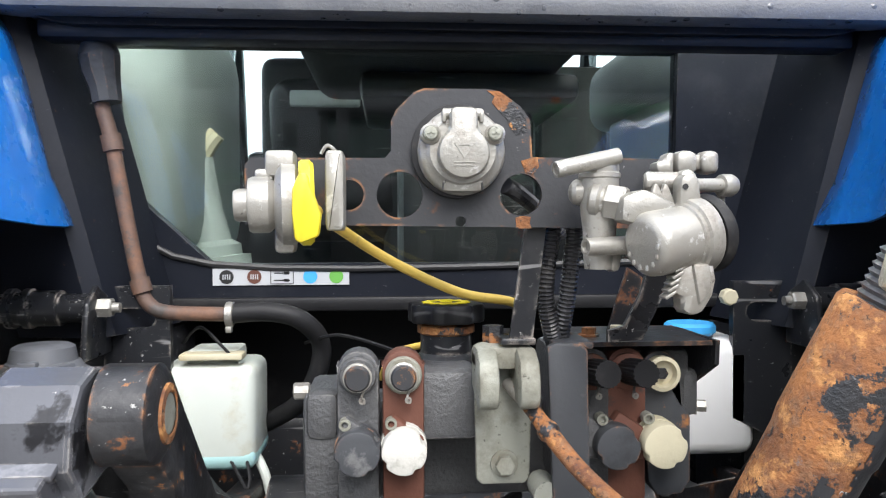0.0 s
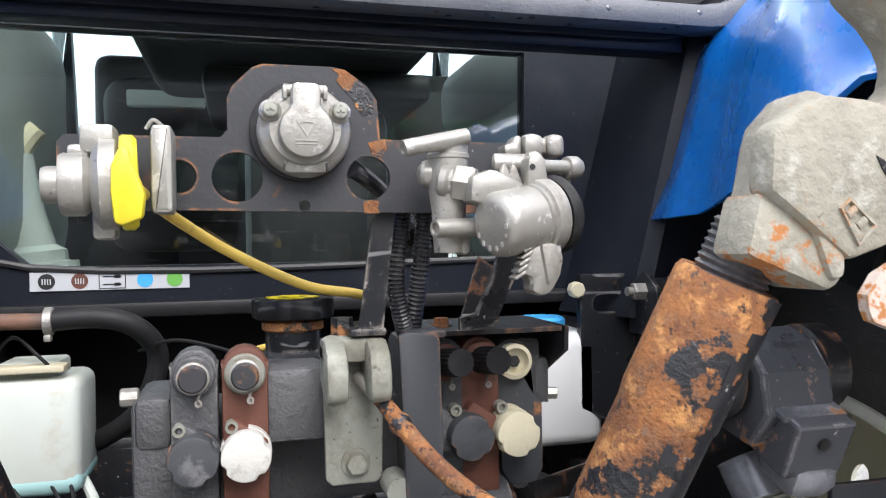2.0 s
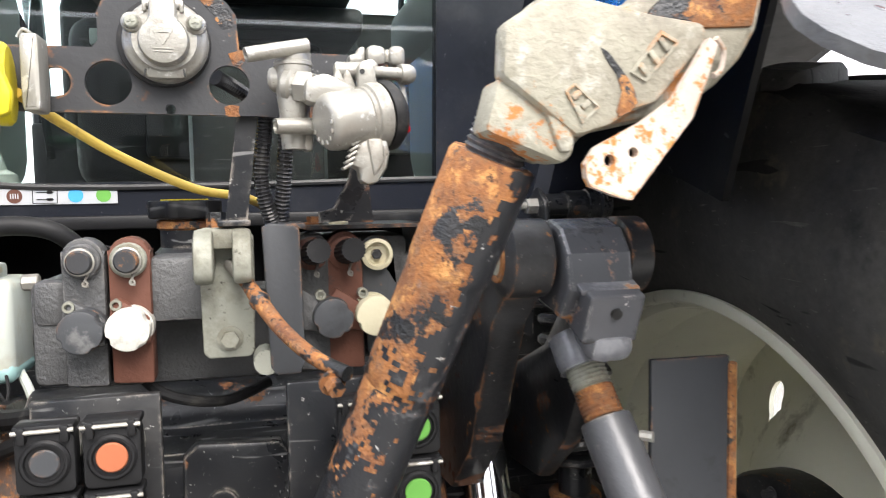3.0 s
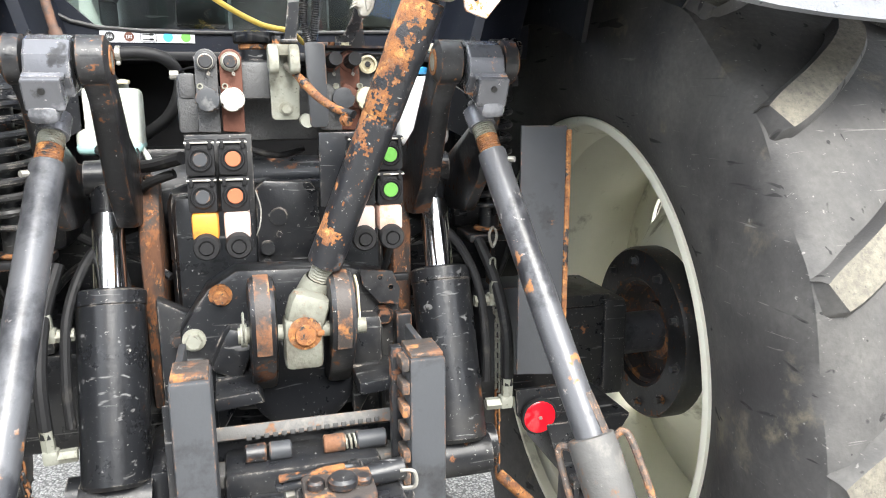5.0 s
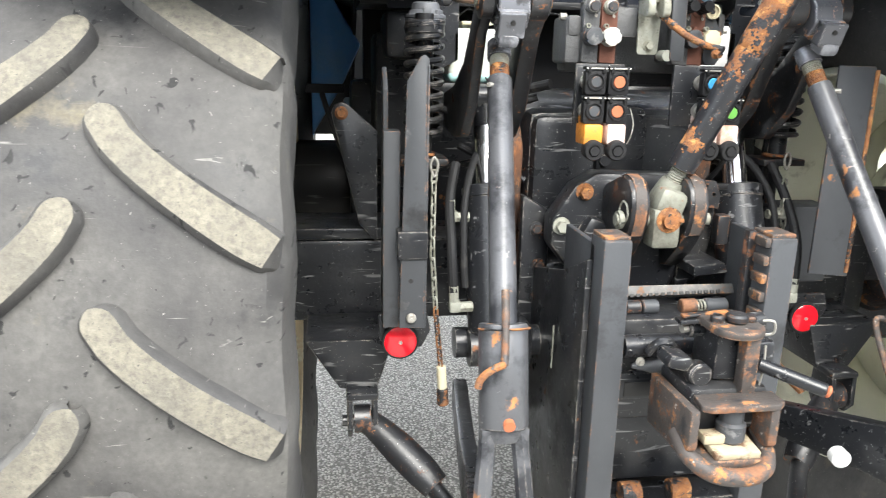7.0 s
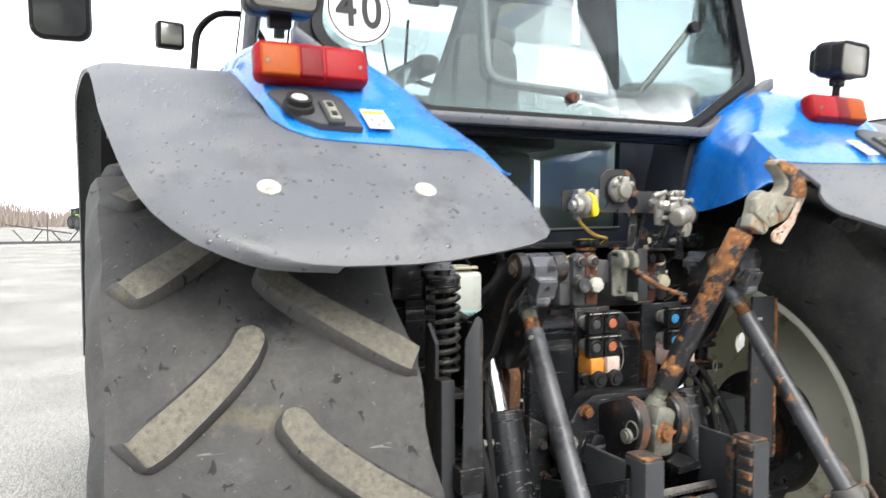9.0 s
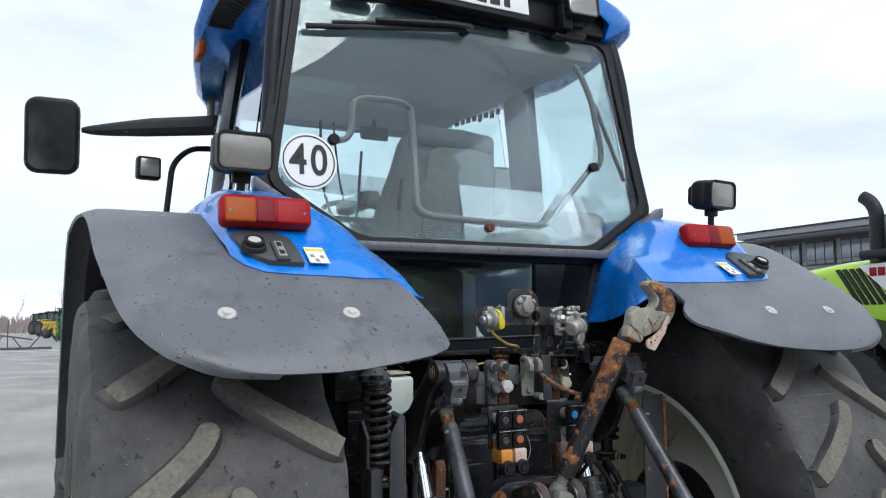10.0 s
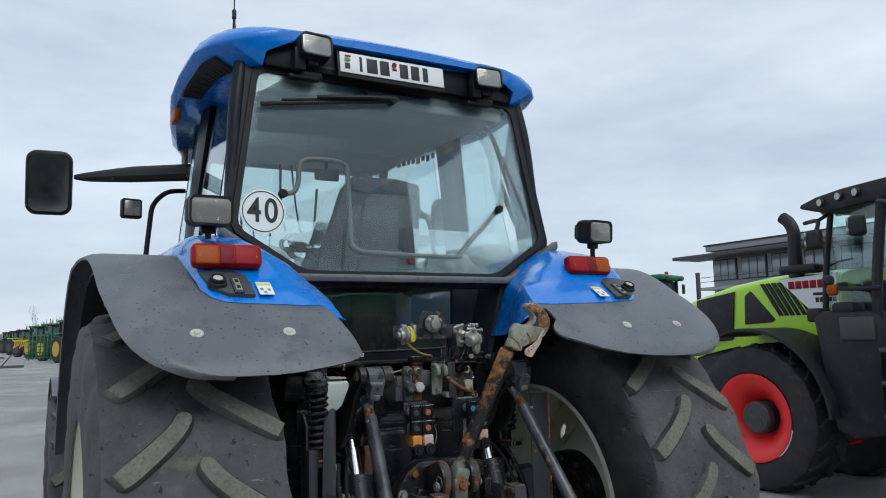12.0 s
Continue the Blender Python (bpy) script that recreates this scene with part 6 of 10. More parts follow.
solid("ring", M_CREAM, slice_r, "rust-stained ring", ("lathe", (0.158, 0.668, 1.616), (0, -1, 0), [(0.013, 0), (0.016, 0.001), (0.016, 0.010), (0.0125, 0.011), (0.011, 0.004), (0, 0.004)], 28))
solid("screw", M_RUSTY, slice_r, "", ("cyl", (0.158, 0.666, 1.616), (0.158, 0.660, 1.616), 0.0055, {"n": 6}))
solid("bolt", M_ALU, slice_r, "", ("hexbolt", (0.203, 0.70, 1.577), (1, -0.3, 0), 0.006, 0.012))

# lever bracket with the rusty link rod
brk = solid("lever_bracket", M_ZINC, T, "dull zinc lever bracket bolted to the valve block",
    ("plate", [(-0.013, 1.526), (-0.008, 1.521), (0.030, 1.521), (0.035, 1.526), (0.037, 1.60), (0.037, 1.640), (-0.015, 1.640), (-0.014, 1.60)], "y", 0.655, 0.662, {"bev": 0.002}),
    ("plate", [(0.602, 1.608), (0.606, 1.600), (0.615, 1.597), (0.63, 1.600), (0.66, 1.608), (0.66, 1.646), (0.625, 1.647), (0.608, 1.638), (0.602, 1.622)], "x", -0.0165, 0.001, {"bev": 0.004}),
    ("plate", [(0.602, 1.608), (0.606, 1.600), (0.615, 1.597), (0.63, 1.600), (0.66, 1.608), (0.66, 1.646), (0.625, 1.647), (0.608, 1.638), (0.602, 1.622)], "x", 0.0175, 0.035, {"bev": 0.004}),
    ("plate", [(-0.0165, 1.628), (0.035, 1.628), (0.035, 1.643), (0.029, 1.6475), (-0.010, 1.6475), (-0.0165, 1.643)], "y", 0.628, 0.662, {"bev": 0.003}))
solid("bolt", M_ZINC, brk, "", ("hexbolt", (0.012, 0.655, 1.540), (0, -1, 0), 0.0085, 0.010))
solid("bolt", M_RUSTY, brk, "", ("cyl", (0.003, 0.66, 1.645), (0.003, 0.66, 1.662), 0.0095, {"n": 6}))
rod = solid("link_rod", M_RUSTY, T, "bent rust-orange link rod", ("sweep", [(0.020, 0.640, 1.608), (0.030, 0.62, 1.596), (0.043, 0.595, 1.578), (0.060, 0.565, 1.558), (0.083, 0.53, 1.541), (0.105, 0.50, 1.533)], [0.0065, 0.0065, 0.0075, 0.007, 0.0065, 0.0065], {"n": 14}), ("ball", (0.040, 0.601, 1.582), 0.0095))
solid("rod_tip", M_ALU, rod, "", ("cyl", (0.014, 0.648, 1.613), (0.024, 0.630, 1.602), 0.0058))
solid("nut", M_RUSTY, rod, "", ("hexbolt", (0.093, 0.508, 1.526), (0.2, -1, -0.3), 0.0075, 0.014))
solid("flat_stay", M_DKGREY, T, "dark grey flat steel stay", ("plate", [(0.044, 1.648), (0.051, 1.651), (0.073, 1.650), (0.079, 1.645), (0.081, 1.520), (0.076, 1.508), (0.054, 1.508), (0.049, 1.515)], "y", 0.622, 0.630, {"bev": 0.002}), ("box", (0.068, 0.65, 1.648), (0.034, 0.05, 0.006), 0.002))
solid("rod_fitting", M_ZINC, T, "", ("cyl", (0.045, 0.66, 1.52), (0.045, 0.625, 1.52), 0.012, {"n": 12}))
shelf = solid("shelf_bracket", M_BLACKR, T, "thin bent steel bracket with rusty edges", ("plate", [(0.086, 0.65), (0.20, 0.65), (0.205, 0.76), (0.086, 0.76)], "z", 1.643, 1.647), ("plate", [(0.65, 1.647), (0.75, 1.647), (0.75, 1.59), (0.70, 1.60), (0.652, 1.625)], "x", 0.203, 0.207), ("plate", [(0.125, 1.647), (0.165, 1.647), (0.160, 1.70), (0.145, 1.71)], "y", 0.72, 0.725))
solid("bolt", M_CREAM, shelf, "", ("hexbolt", (0.122, 0.68, 1.647), (0, 0, 1), 0.007, 0.011))
solid("bolt", M_RUSTY, shelf, "", ("hexbolt", (0.098, 0.69, 1.647), (0, 0, 1), 0.007, 0.008))

# ---- quick couplers ----
def coupler(x, z, disc, y=0.566, label="black hydraulic coupler with a sprung flap"):
    ob = solid("quick_coupler", M_BLACKPL, T, label, ("plate", rounded(x - 0.0225, z - 0.026, x + 0.0225, z + 0.024, 0.006), "y", y, y + 0.02, {"bev": 0.002}),
        ("box", (x, y + 0.01, z + 0.028), (0.046, 0.026, 0.007), 0.002), ("box", (x - 0.016, y - 0.002, z + 0.024), (0.007, 0.008, 0.014), 0.002), ("box", (x + 0.016, y - 0.002, z + 0.024), (0.007, 0.008, 0.014), 0.002),
        ("lathe", (x, y + 0.001, z), (0, -1, 0), [(0.0195, 0), (0.0195, 0.003), (0.0175, 0.005), (0.0155, 0.005), (0.0145, 0.002), (0, 0.002)], 28))
    solid("flap_disc", M_DKGREY if disc is M_BLACKPL else disc, ob, "", ("cyl", (x, y - 0.0005, z), (x, y - 0.0035, z), 0.0125 if disc is not M_BLACKPL else 0.0115, {"n": 28, "bev": 0.001}))
    solid("coupler_body", M_ALU, ob, "", ("lathe", (x, y + 0.02, z), (0, 1, 0), [(0.018, 0), (0.018, 0.01), (0.021, 0.011), (0.021, 0.02), (0.017, 0.022), (0.017, 0.05), (0, 0.05)], 20))
    solid("hinge_pin", M_ALU, ob, "", ("cyl", (x - 0.023, y - 0.004, z + 0.027), (x + 0.023, y - 0.004, z + 0.027), 0.0018, {"n": 8}))


for x, m1, lab in ((-0.133, M_BLACKPL, "black hydraulic coupler with a sprung flap"), (-0.0825, M_ORDISC, "hydraulic coupler with an orange marker disc"), (0.126, M_CYAN, "hydraulic coupler with a blue marker disc"), (0.175, M_GREEN, "hydraulic coupler with a green marker disc")):
    for z in (1.4635, 1.4035):
        coupler(x, z, m1, label=lab)
for sd, xs in ((-1, (-0.158, -0.050)), (1, (0.062, 0.20))):
    solid("coupler_plate", M_BLACK, T, "black coupler mounting plate", ("plate", [(xs[0], 1.37), (xs[1], 1.37), (xs[1], 1.50), (xs[0], 1.50)], "y", 0.622, 0.632, {"bev": 0.002}))
for x, m1, lab in ((-0.132, M_ORANGE, "orange leak-oil collector with a black plug"), (-0.0815, M_PINK, "stained pale leak-oil collector with a black plug"), (0.126, M_PINK, "stained pale leak-oil collector with a black plug"), (0.1735, M_PINK, "stained pale leak-oil collector with a black plug")):
    ob = solid("oil_collector", m1, T, lab, ("box", (x, 0.59, 1.355), (0.042, 0.06, 0.044), 0.006), ("box", (x, 0.60, 1.385), (0.03, 0.05, 0.02), 0.004))
    solid("plug", M_RUBBERBLK, ob, "", ("lathe", (x, 0.575, 1.325), (0, -1, -0.08), [(0.0205, 0), (0.0215, 0.004), (0.0215, 0.024), (0.019, 0.028), (0.0125, 0.028), (0.012, 0.024), (0.0105, 0.024), (0.010, 0.031), (0, 0.031)], 32))
for x0 in (-0.05, 0.115):
    solid("safety_chain", M_ALU, T, "", ("sweep", [(x0, 0.575, 1.41), (x0 + 0.007, 0.57, 1.38), (x0 + 0.004, 0.57, 1.352), (x0 - 0.002, 0.575, 1.335)], 0.0012, {"n": 6}))
solid("drain_hose", M_RUBBERBLK, T, "", ("sweep", [(0.175, 0.57, 1.305), (0.172, 0.60, 1.27), (0.178, 0.66, 1.23), (0.20, 0.68, 1.20)], 0.006))
solid("cable_plug", M_BLACKPL, T, "", ("box", (0.19, 0.62, 1.235), (0.05, 0.015, 0.014), 0.003), ("cyl", (0.165, 0.62, 1.235), (0.14, 0.62, 1.238), 0.006))

# ---- top link ----
lug_prof = [(0.66, 1.05), (0.66, 1.225), (0.62, 1.245), (0.56, 1.268), (0.53, 1.276), (0.50, 1.270), (0.478, 1.25), (0.468, 1.22), (0.470, 1.19), (0.484, 1.155), (0.52, 1.11), (0.57, 1.065)]
solid("top_link_bracket", M_BLACK, T, "black cast top link bracket with worn rusty lugs",
    ("plate", [(-0.19, 1.10), (-0.15, 1.05), (-0.10, 1.0), (0.11, 0.99), (0.19, 1.04), (0.205, 1.16), (0.19, 1.235), (0.10, 1.26), (-0.09, 1.265), (-0.14, 1.235), (-0.19, 1.16)], "y", 0.63, 0.70, {"bev": 0.012}),
    ("lathe", (0.015, 0.64, 1.06), (0, -1, 0), [(0.10, 0), (0.095, 0.03), (0.075, 0.045), (0, 0.05)], 40), ("box", (-0.10, 0.64, 1.12), (0.06, 0.08, 0.09), 0.015, (0, 25, 0)), ("box", (0.135, 0.64, 1.12), (0.06, 0.07, 0.10), 0.015))
for x0, x1 in ((-0.074, -0.030), (0.054, 0.098)):
    lug = solid("bracket_lug", M_BLACKR, T, "thick steel lug worn to bare rust", ("plate", lug_prof, "x", x0, x1, {"bev": 0.010}))
    solid("worn_face", M_WORNRUST, lug, "rubbed rusty face", ("sheet", [[(x, y - 0.0022 * math.cos(a), z + 0.0022 * math.sin(a)) for x in (x0 + 0.010, x0 + 0.020, x1 - 0.016, x1 - 0.010)] for y, z, a in ((0.56, 1.268, 1.2), (0.53, 1.276, 1.4), (0.50, 1.270, 0.9), (0.478, 1.25, 0.5), (0.468, 1.22, 0.1), (0.470, 1.19, 0.0), (0.484, 1.155, -0.4))], 0.0015))
solid("top_link_pin", M_ZINC, T, "steel locking pin with a ring", ("cyl", (-0.092, 0.505, 1.185), (0.115, 0.505, 1.185), 0.013), ("cyl", (-0.088, 0.505, 1.185), (-0.078, 0.505, 1.185), 0.019), ("lathe", (-0.083, 0.485, 1.205), (1, 0, 0), [(0.022, -0.002), (0.025, 0), (0.022, 0.002), (0.020, 0), (0.022, -0.002)], 28))
solid("linch_ring", M_CREAM, T, "", ("plate", [(0.50, 1.18), (0.52, 1.175), (0.56, 1.25), (0.55, 1.262), (0.52, 1.25)], "x", 0.104, 0.108, {"bev": 0.001}))
for x, z, m1 in ((-0.118, 1.222, M_RUSTY), (-0.167, 1.145, M_ZINC), (0.168, 1.162, M_BLACKR), (-0.095, 1.035, M_BLACK), (0.15, 1.03, M_BLACK)):
    solid("bracket_bolt", m1, T, "", ("hexbolt", (x, 0.632, z), (0, -1, 0), 0.014, 0.02))
for sd, x in ((-1, -0.105), (1, 0.135)):
    solid("corner_gusset", M_BLACK, T, "", ("plate", [(x - 0.03, 1.075), (x + 0.04, 1.082), (x + 0.05, 1.06), (x - 0.03, 1.052)], "y", 0.52, 0.64, {"bev": 0.003}), ("plate", [(x - 0.03, 1.08), (x + 0.035, 1.08), (x - 0.02, 0.985), (x - 0.03, 0.985)], "y", 0.60, 0.63, {"bev": 0.003}))
solid("switch_bracket", M_BLACKR, T, "", ("plate", [(0.125, 1.255), (0.185, 1.248), (0.198, 1.215), (0.196, 1.185), (0.16, 1.19), (0.13, 1.225)], "y", 0.612, 0.620, {"holes": [circle(0.162, 1.237, 0.0045, 12), circle(0.182, 1.218, 0.0045, 12)]}), ("box", (0.20, 0.60, 1.14), (0.03, 0.03, 0.07), 0.006))
TB, TT = Vector((0.053, 0.525, 1.292)), Vector((0.1985, 0.4075, 1.700))
td = (TT - TB).normalized()
link = solid("top_link", M_RUSTY, T, "rusty black hydraulic-style top link tube with a catch hook",
    ("lathe", TB, td, [(0.016, 0), (0.026, 0.001), (0.029, 0.006), (0.029, 0.05), (0.0282, 0.052), (0.0282, 0.27), (0, 0.27)], 40))
solid("upper_sleeve", M_RUSTY, link, "thick sleeve flaking to orange rust", ("lathe", TB + td * 0.262, td, [(0.026, 0), (0.0288, 0.004), (0.0298, 0.02), (0.0298, 0.095), (0.0305, 0.10), (0.0312, 0.106), (0.0312, 0.182), (0.029, 0.186), (0.015, 0.186)], 40))
# black paint left on the link's far side and lower end, ragged where it has flaked off
side_x = td.cross(Vector((0, 1, 0))).normalized()
if side_x.x < 0:
    side_x = -side_x
side_y = td.cross(side_x).normalized()
if side_y.y > 0:
    side_y = -side_y
flake = Shape()
NL, NA = 110, 56
grid = {}


def flake_vert(i, j):
    key = (i, j % NA)
    if key not in grid:
        h, a = 0.001 + 0.446 * i / NL, 2 * math.pi * (j % NA) / NA
        r = 0.0293 if h < 0.052 else 0.0287 if h < 0.266 else 0.0302 if h < 0.36 else 0.0316
        grid[key] = flake.bm.verts.new(TB + td * h + (side_x * math.cos(a) + side_y * math.sin(a)) * r)
    return grid[key]


for i in range(NL):
    for j in range(NA):
        h, a = 0.446 * (i + 0.5) / NL, 2 * math.pi * (j + 0.5) / NA
        spot = Vector((0.0288 * math.cos(a), 0.0288 * math.sin(a), h))
        cover = 0.85 * math.cos(a + 0.35) + 1.95 - 2.55 * (h / 0.446) + noise.noise(spot * 60) * 1.0 + noise.noise(spot * 170) * 0.55 + noise.noise(spot * 420) * 0.3
        cover -= 1.5 * max(0.0, 1.0 - abs(h - 0.055) / 0.045)
        cover += 1.1 * max(0.0, math.cos(a)) * (h > 0.26)
        if cover > 0.0:
            flake.bm.faces.new([flake_vert(i, j), flake_vert(i, j + 1), flake_vert(i + 1, j + 1), flake_vert(i + 1, j)])
bmesh.ops.recalc_face_normals(flake.bm, faces=flake.bm.faces[:])
part("paint_remnant", flake, M_FLAKE, link, "flaking black paint")
rings = [(0.016, -0.03)]
for k in range(7):
    rings += [(0.0185, -0.03 + k * 0.005), (0.0165, -0.0275 + k * 0.005)]
solid("lower_thread", M_ZINC, link, "", ("lathe", TB, td, rings, 28))
rings = []
for k in range(9):
    rings += [(0.0225, 0.446 + k * 0.0045 - 0.004), (0.0205, 0.4482 + k * 0.0045 - 0.004)]
solid("upper_thread", M_GREYPAINT, link, "", ("lathe", TB, td, rings, 28))
solid("lower_fork", M_FORK, link, "dull zinc-plated lower fork", ("lathe", TB - td * 0.03, -td, [(0.022, 0), (0.026, 0.008), (0.03, 0.04), (0.03, 0.06)], 20), ("box", (0.010, 0.50, 1.170), (0.062, 0.055, 0.085), 0.010), ("box", (0.019, 0.50, 1.222), (0.066, 0.052, 0.06), 0.016, (0, 18, 0)))
solid("fork_pin", M_RUSTY, link, "", ("lathe", (0.012, 0.474, 1.190), (0, -1, 0), [(0.027, 0), (0.027, 0.003), (0.017, 0.004), (0.016, 0.014), (0, 0.015)], 28), ("box", (0.036, 0.468, 1.19), (0.012, 0.006, 0.008), 0.001))
hk = [(0.208, 1.7), (0.186, 1.714), (0.19, 1.73), (0.199, 1.752), (0.204, 1.776), (0.208, 1.788), (0.216, 1.796), (0.2273, 1.8076), (0.2391, 1.8008), (0.253, 1.7945), (0.2729, 1.7967), (0.2903, 1.8032), (0.302, 1.8141), (0.3052, 1.826), (0.2997, 1.8367), (0.2885, 1.8494), (0.2744, 1.8599), (0.2647, 1.8694), (0.2677, 1.878), (0.2821, 1.8832), (0.3023, 1.8826), (0.3253, 1.8761), (0.3507, 1.8635), (0.3703, 1.8464), (0.3832, 1.8263), (0.3871, 1.8071), (0.3821, 1.7852), (0.3696, 1.7644), (0.3514, 1.7471), (0.3232, 1.7289), (0.296, 1.722), (0.268, 1.716), (0.247, 1.712), (0.238, 1.696), (0.224, 1.694)]
hook = solid("hook", M_HOOK, link, "grey cast catch hook with rust patches", ("plate", hk, "y", 0.368, 0.410, {"bev": 0.009}),
    ("plate", [(0.1905, 1.7799), (0.2060, 1.7900), (0.2250, 1.7990), (0.2528, 1.7975), (0.2967, 1.7898), (0.3330, 1.7860), (0.3340, 1.7733), (0.2968, 1.7322), (0.2800, 1.7270), (0.2634, 1.7169), (0.2390, 1.7094), (0.2064, 1.7344), (0.1885, 1.747)], "y", 0.358, 0.380, {"bev": 0.005}),
    ("plate", [(0.1885, 1.7483), (0.2096, 1.7375), (0.2428, 1.7121), (0.2400, 1.6976), (0.2318, 1.6922), (0.1790, 1.7134)], "y", 0.3655, 0.40, {"bev": 0.005}), ("plate", [(0.215, 1.735), (0.239, 1.718), (0.238, 1.700), (0.229, 1.699)], "y", 0.361, 0.37, {"bev": 0.004}))
solid("name_field", M_HOOK, hook, "", ("plate", [(0.2755, 1.7511), (0.2977, 1.7788), (0.3118, 1.7719), (0.2866, 1.7452)], "y", 0.3560, 0.359, {"holes": [[(0.2780, 1.7508), (0.2981, 1.7760), (0.3088, 1.7710), (0.2862, 1.7474)]]}))
solid("size_field", M_HOOK, hook, "", ("plate", [(0.2299, 1.7380), (0.2365, 1.7434), (0.2538, 1.7287), (0.2417, 1.7176)], "y", 0.3560, 0.359, {"holes": [[(0.2315, 1.7378), (0.2366, 1.7417), (0.2520, 1.7286), (0.2419, 1.7194)]]}))
solid("rust_patch", M_RUSTY, hook, "", ("plate", [(0.2552, 1.7663), (0.2600, 1.7640), (0.2670, 1.7560), (0.2740, 1.7480), (0.2790, 1.7400), (0.2811, 1.7316), (0.2760, 1.7260), (0.2680, 1.7225), (0.2660, 1.7260), (0.2701, 1.7387), (0.2660, 1.7500), (0.2590, 1.7590)], "y", 0.3572, 0.3581))
solid("hook_throat", M_RUSTY, link, "rust-orange hook throat", ("plate", [(0.2868, 1.7807), (0.2958, 1.7947), (0.3106, 1.8087), (0.3154, 1.8261), (0.307, 1.84), (0.2943, 1.8528), (0.2802, 1.8633), (0.2718, 1.8717), (0.2834, 1.8784), (0.3021, 1.8777), (0.3238, 1.8711), (0.3469, 1.8591), (0.3643, 1.8435), (0.3757, 1.8245), (0.3797, 1.8071), (0.3747, 1.7863)], "y", 0.3655, 0.372, {"bev": 0.002}))
for (x, z, w, a) in ((0.2858, 1.7528, 0.004, 40), (0.2930, 1.7612, 0.004, 40), (0.3002, 1.7698, 0.004, 40), (0.2375, 1.7360, 0.007, 38), (0.2440, 1.7300, 0.007, 38), (0.2400, 1.7250, 0.004, 38)):
    solid("raised_mark", M_HOOK, link, "", ("box", (x, 0.3572, z), (w, 0.003, 0.010 if w < 0.005 else 0.004), 0.0008, (0, -a, 0)))
solid("latch_lever", M_LATCH, link, "rust-spotted latch lever", ("plate", [(0.2405, 1.6918), (0.2415, 1.6835), (0.2444, 1.6773), (0.2619, 1.6709), (0.2728, 1.6682), (0.3005, 1.7015), (0.3175, 1.7215), (0.3287, 1.7491), (0.3360, 1.7700), (0.3300, 1.7740), (0.3200, 1.7580), (0.3032, 1.7337), (0.2810, 1.7187), (0.2485, 1.7027)], "y", 0.350, 0.357, {"holes": [circle(0.274, 1.699, 0.0035, 10), circle(0.257, 1.694, 0.004, 10)]}), ("sweep", [(0.338, 0.355, 1.775), (0.347, 0.36, 1.768), (0.345, 0.36, 1.755), (0.336, 0.355, 1.750)], 0.002, {"n": 6}))

# ---- lift arms, lift rods and cylinders ----
M_TURN = material("weathered_turnbuckle", (0.085, 0.083, 0.08), 0.6, var=0.3, scale=12, bump=0.5, edge=((0.3, 0.17, 0.09), 0.8, 0.006), layers=[((0.17, 0.16, 0.145), 0.8, 0, 12, 0.57, 0.06), ((0.16, 0.075, 0.035), 0.9, 0, 16, 0.62, 0.03), (CHIP, 0.6, 0, 90, 0.68, 0.015)])
M_HEAD = material("worn_grey_casting", (0.105, 0.108, 0.12), 0.22, 0.25, var=0.2, scale=12, bump=0.2, grain=90, edge=((0.36, 0.34, 0.32), 0.4, 0.003), layers=[((0.22, 0.225, 0.245), 0.26, 0.25, 7, 0.52, 0.03), ((0.014, 0.014, 0.016), 0.3, 0, 12, 0.60, 0.02), (RUST2, 0.85, 0, 13, 0.64, 0.02), ((0.5, 0.49, 0.47), 0.35, 0, 60, 0.685, 0.012)])
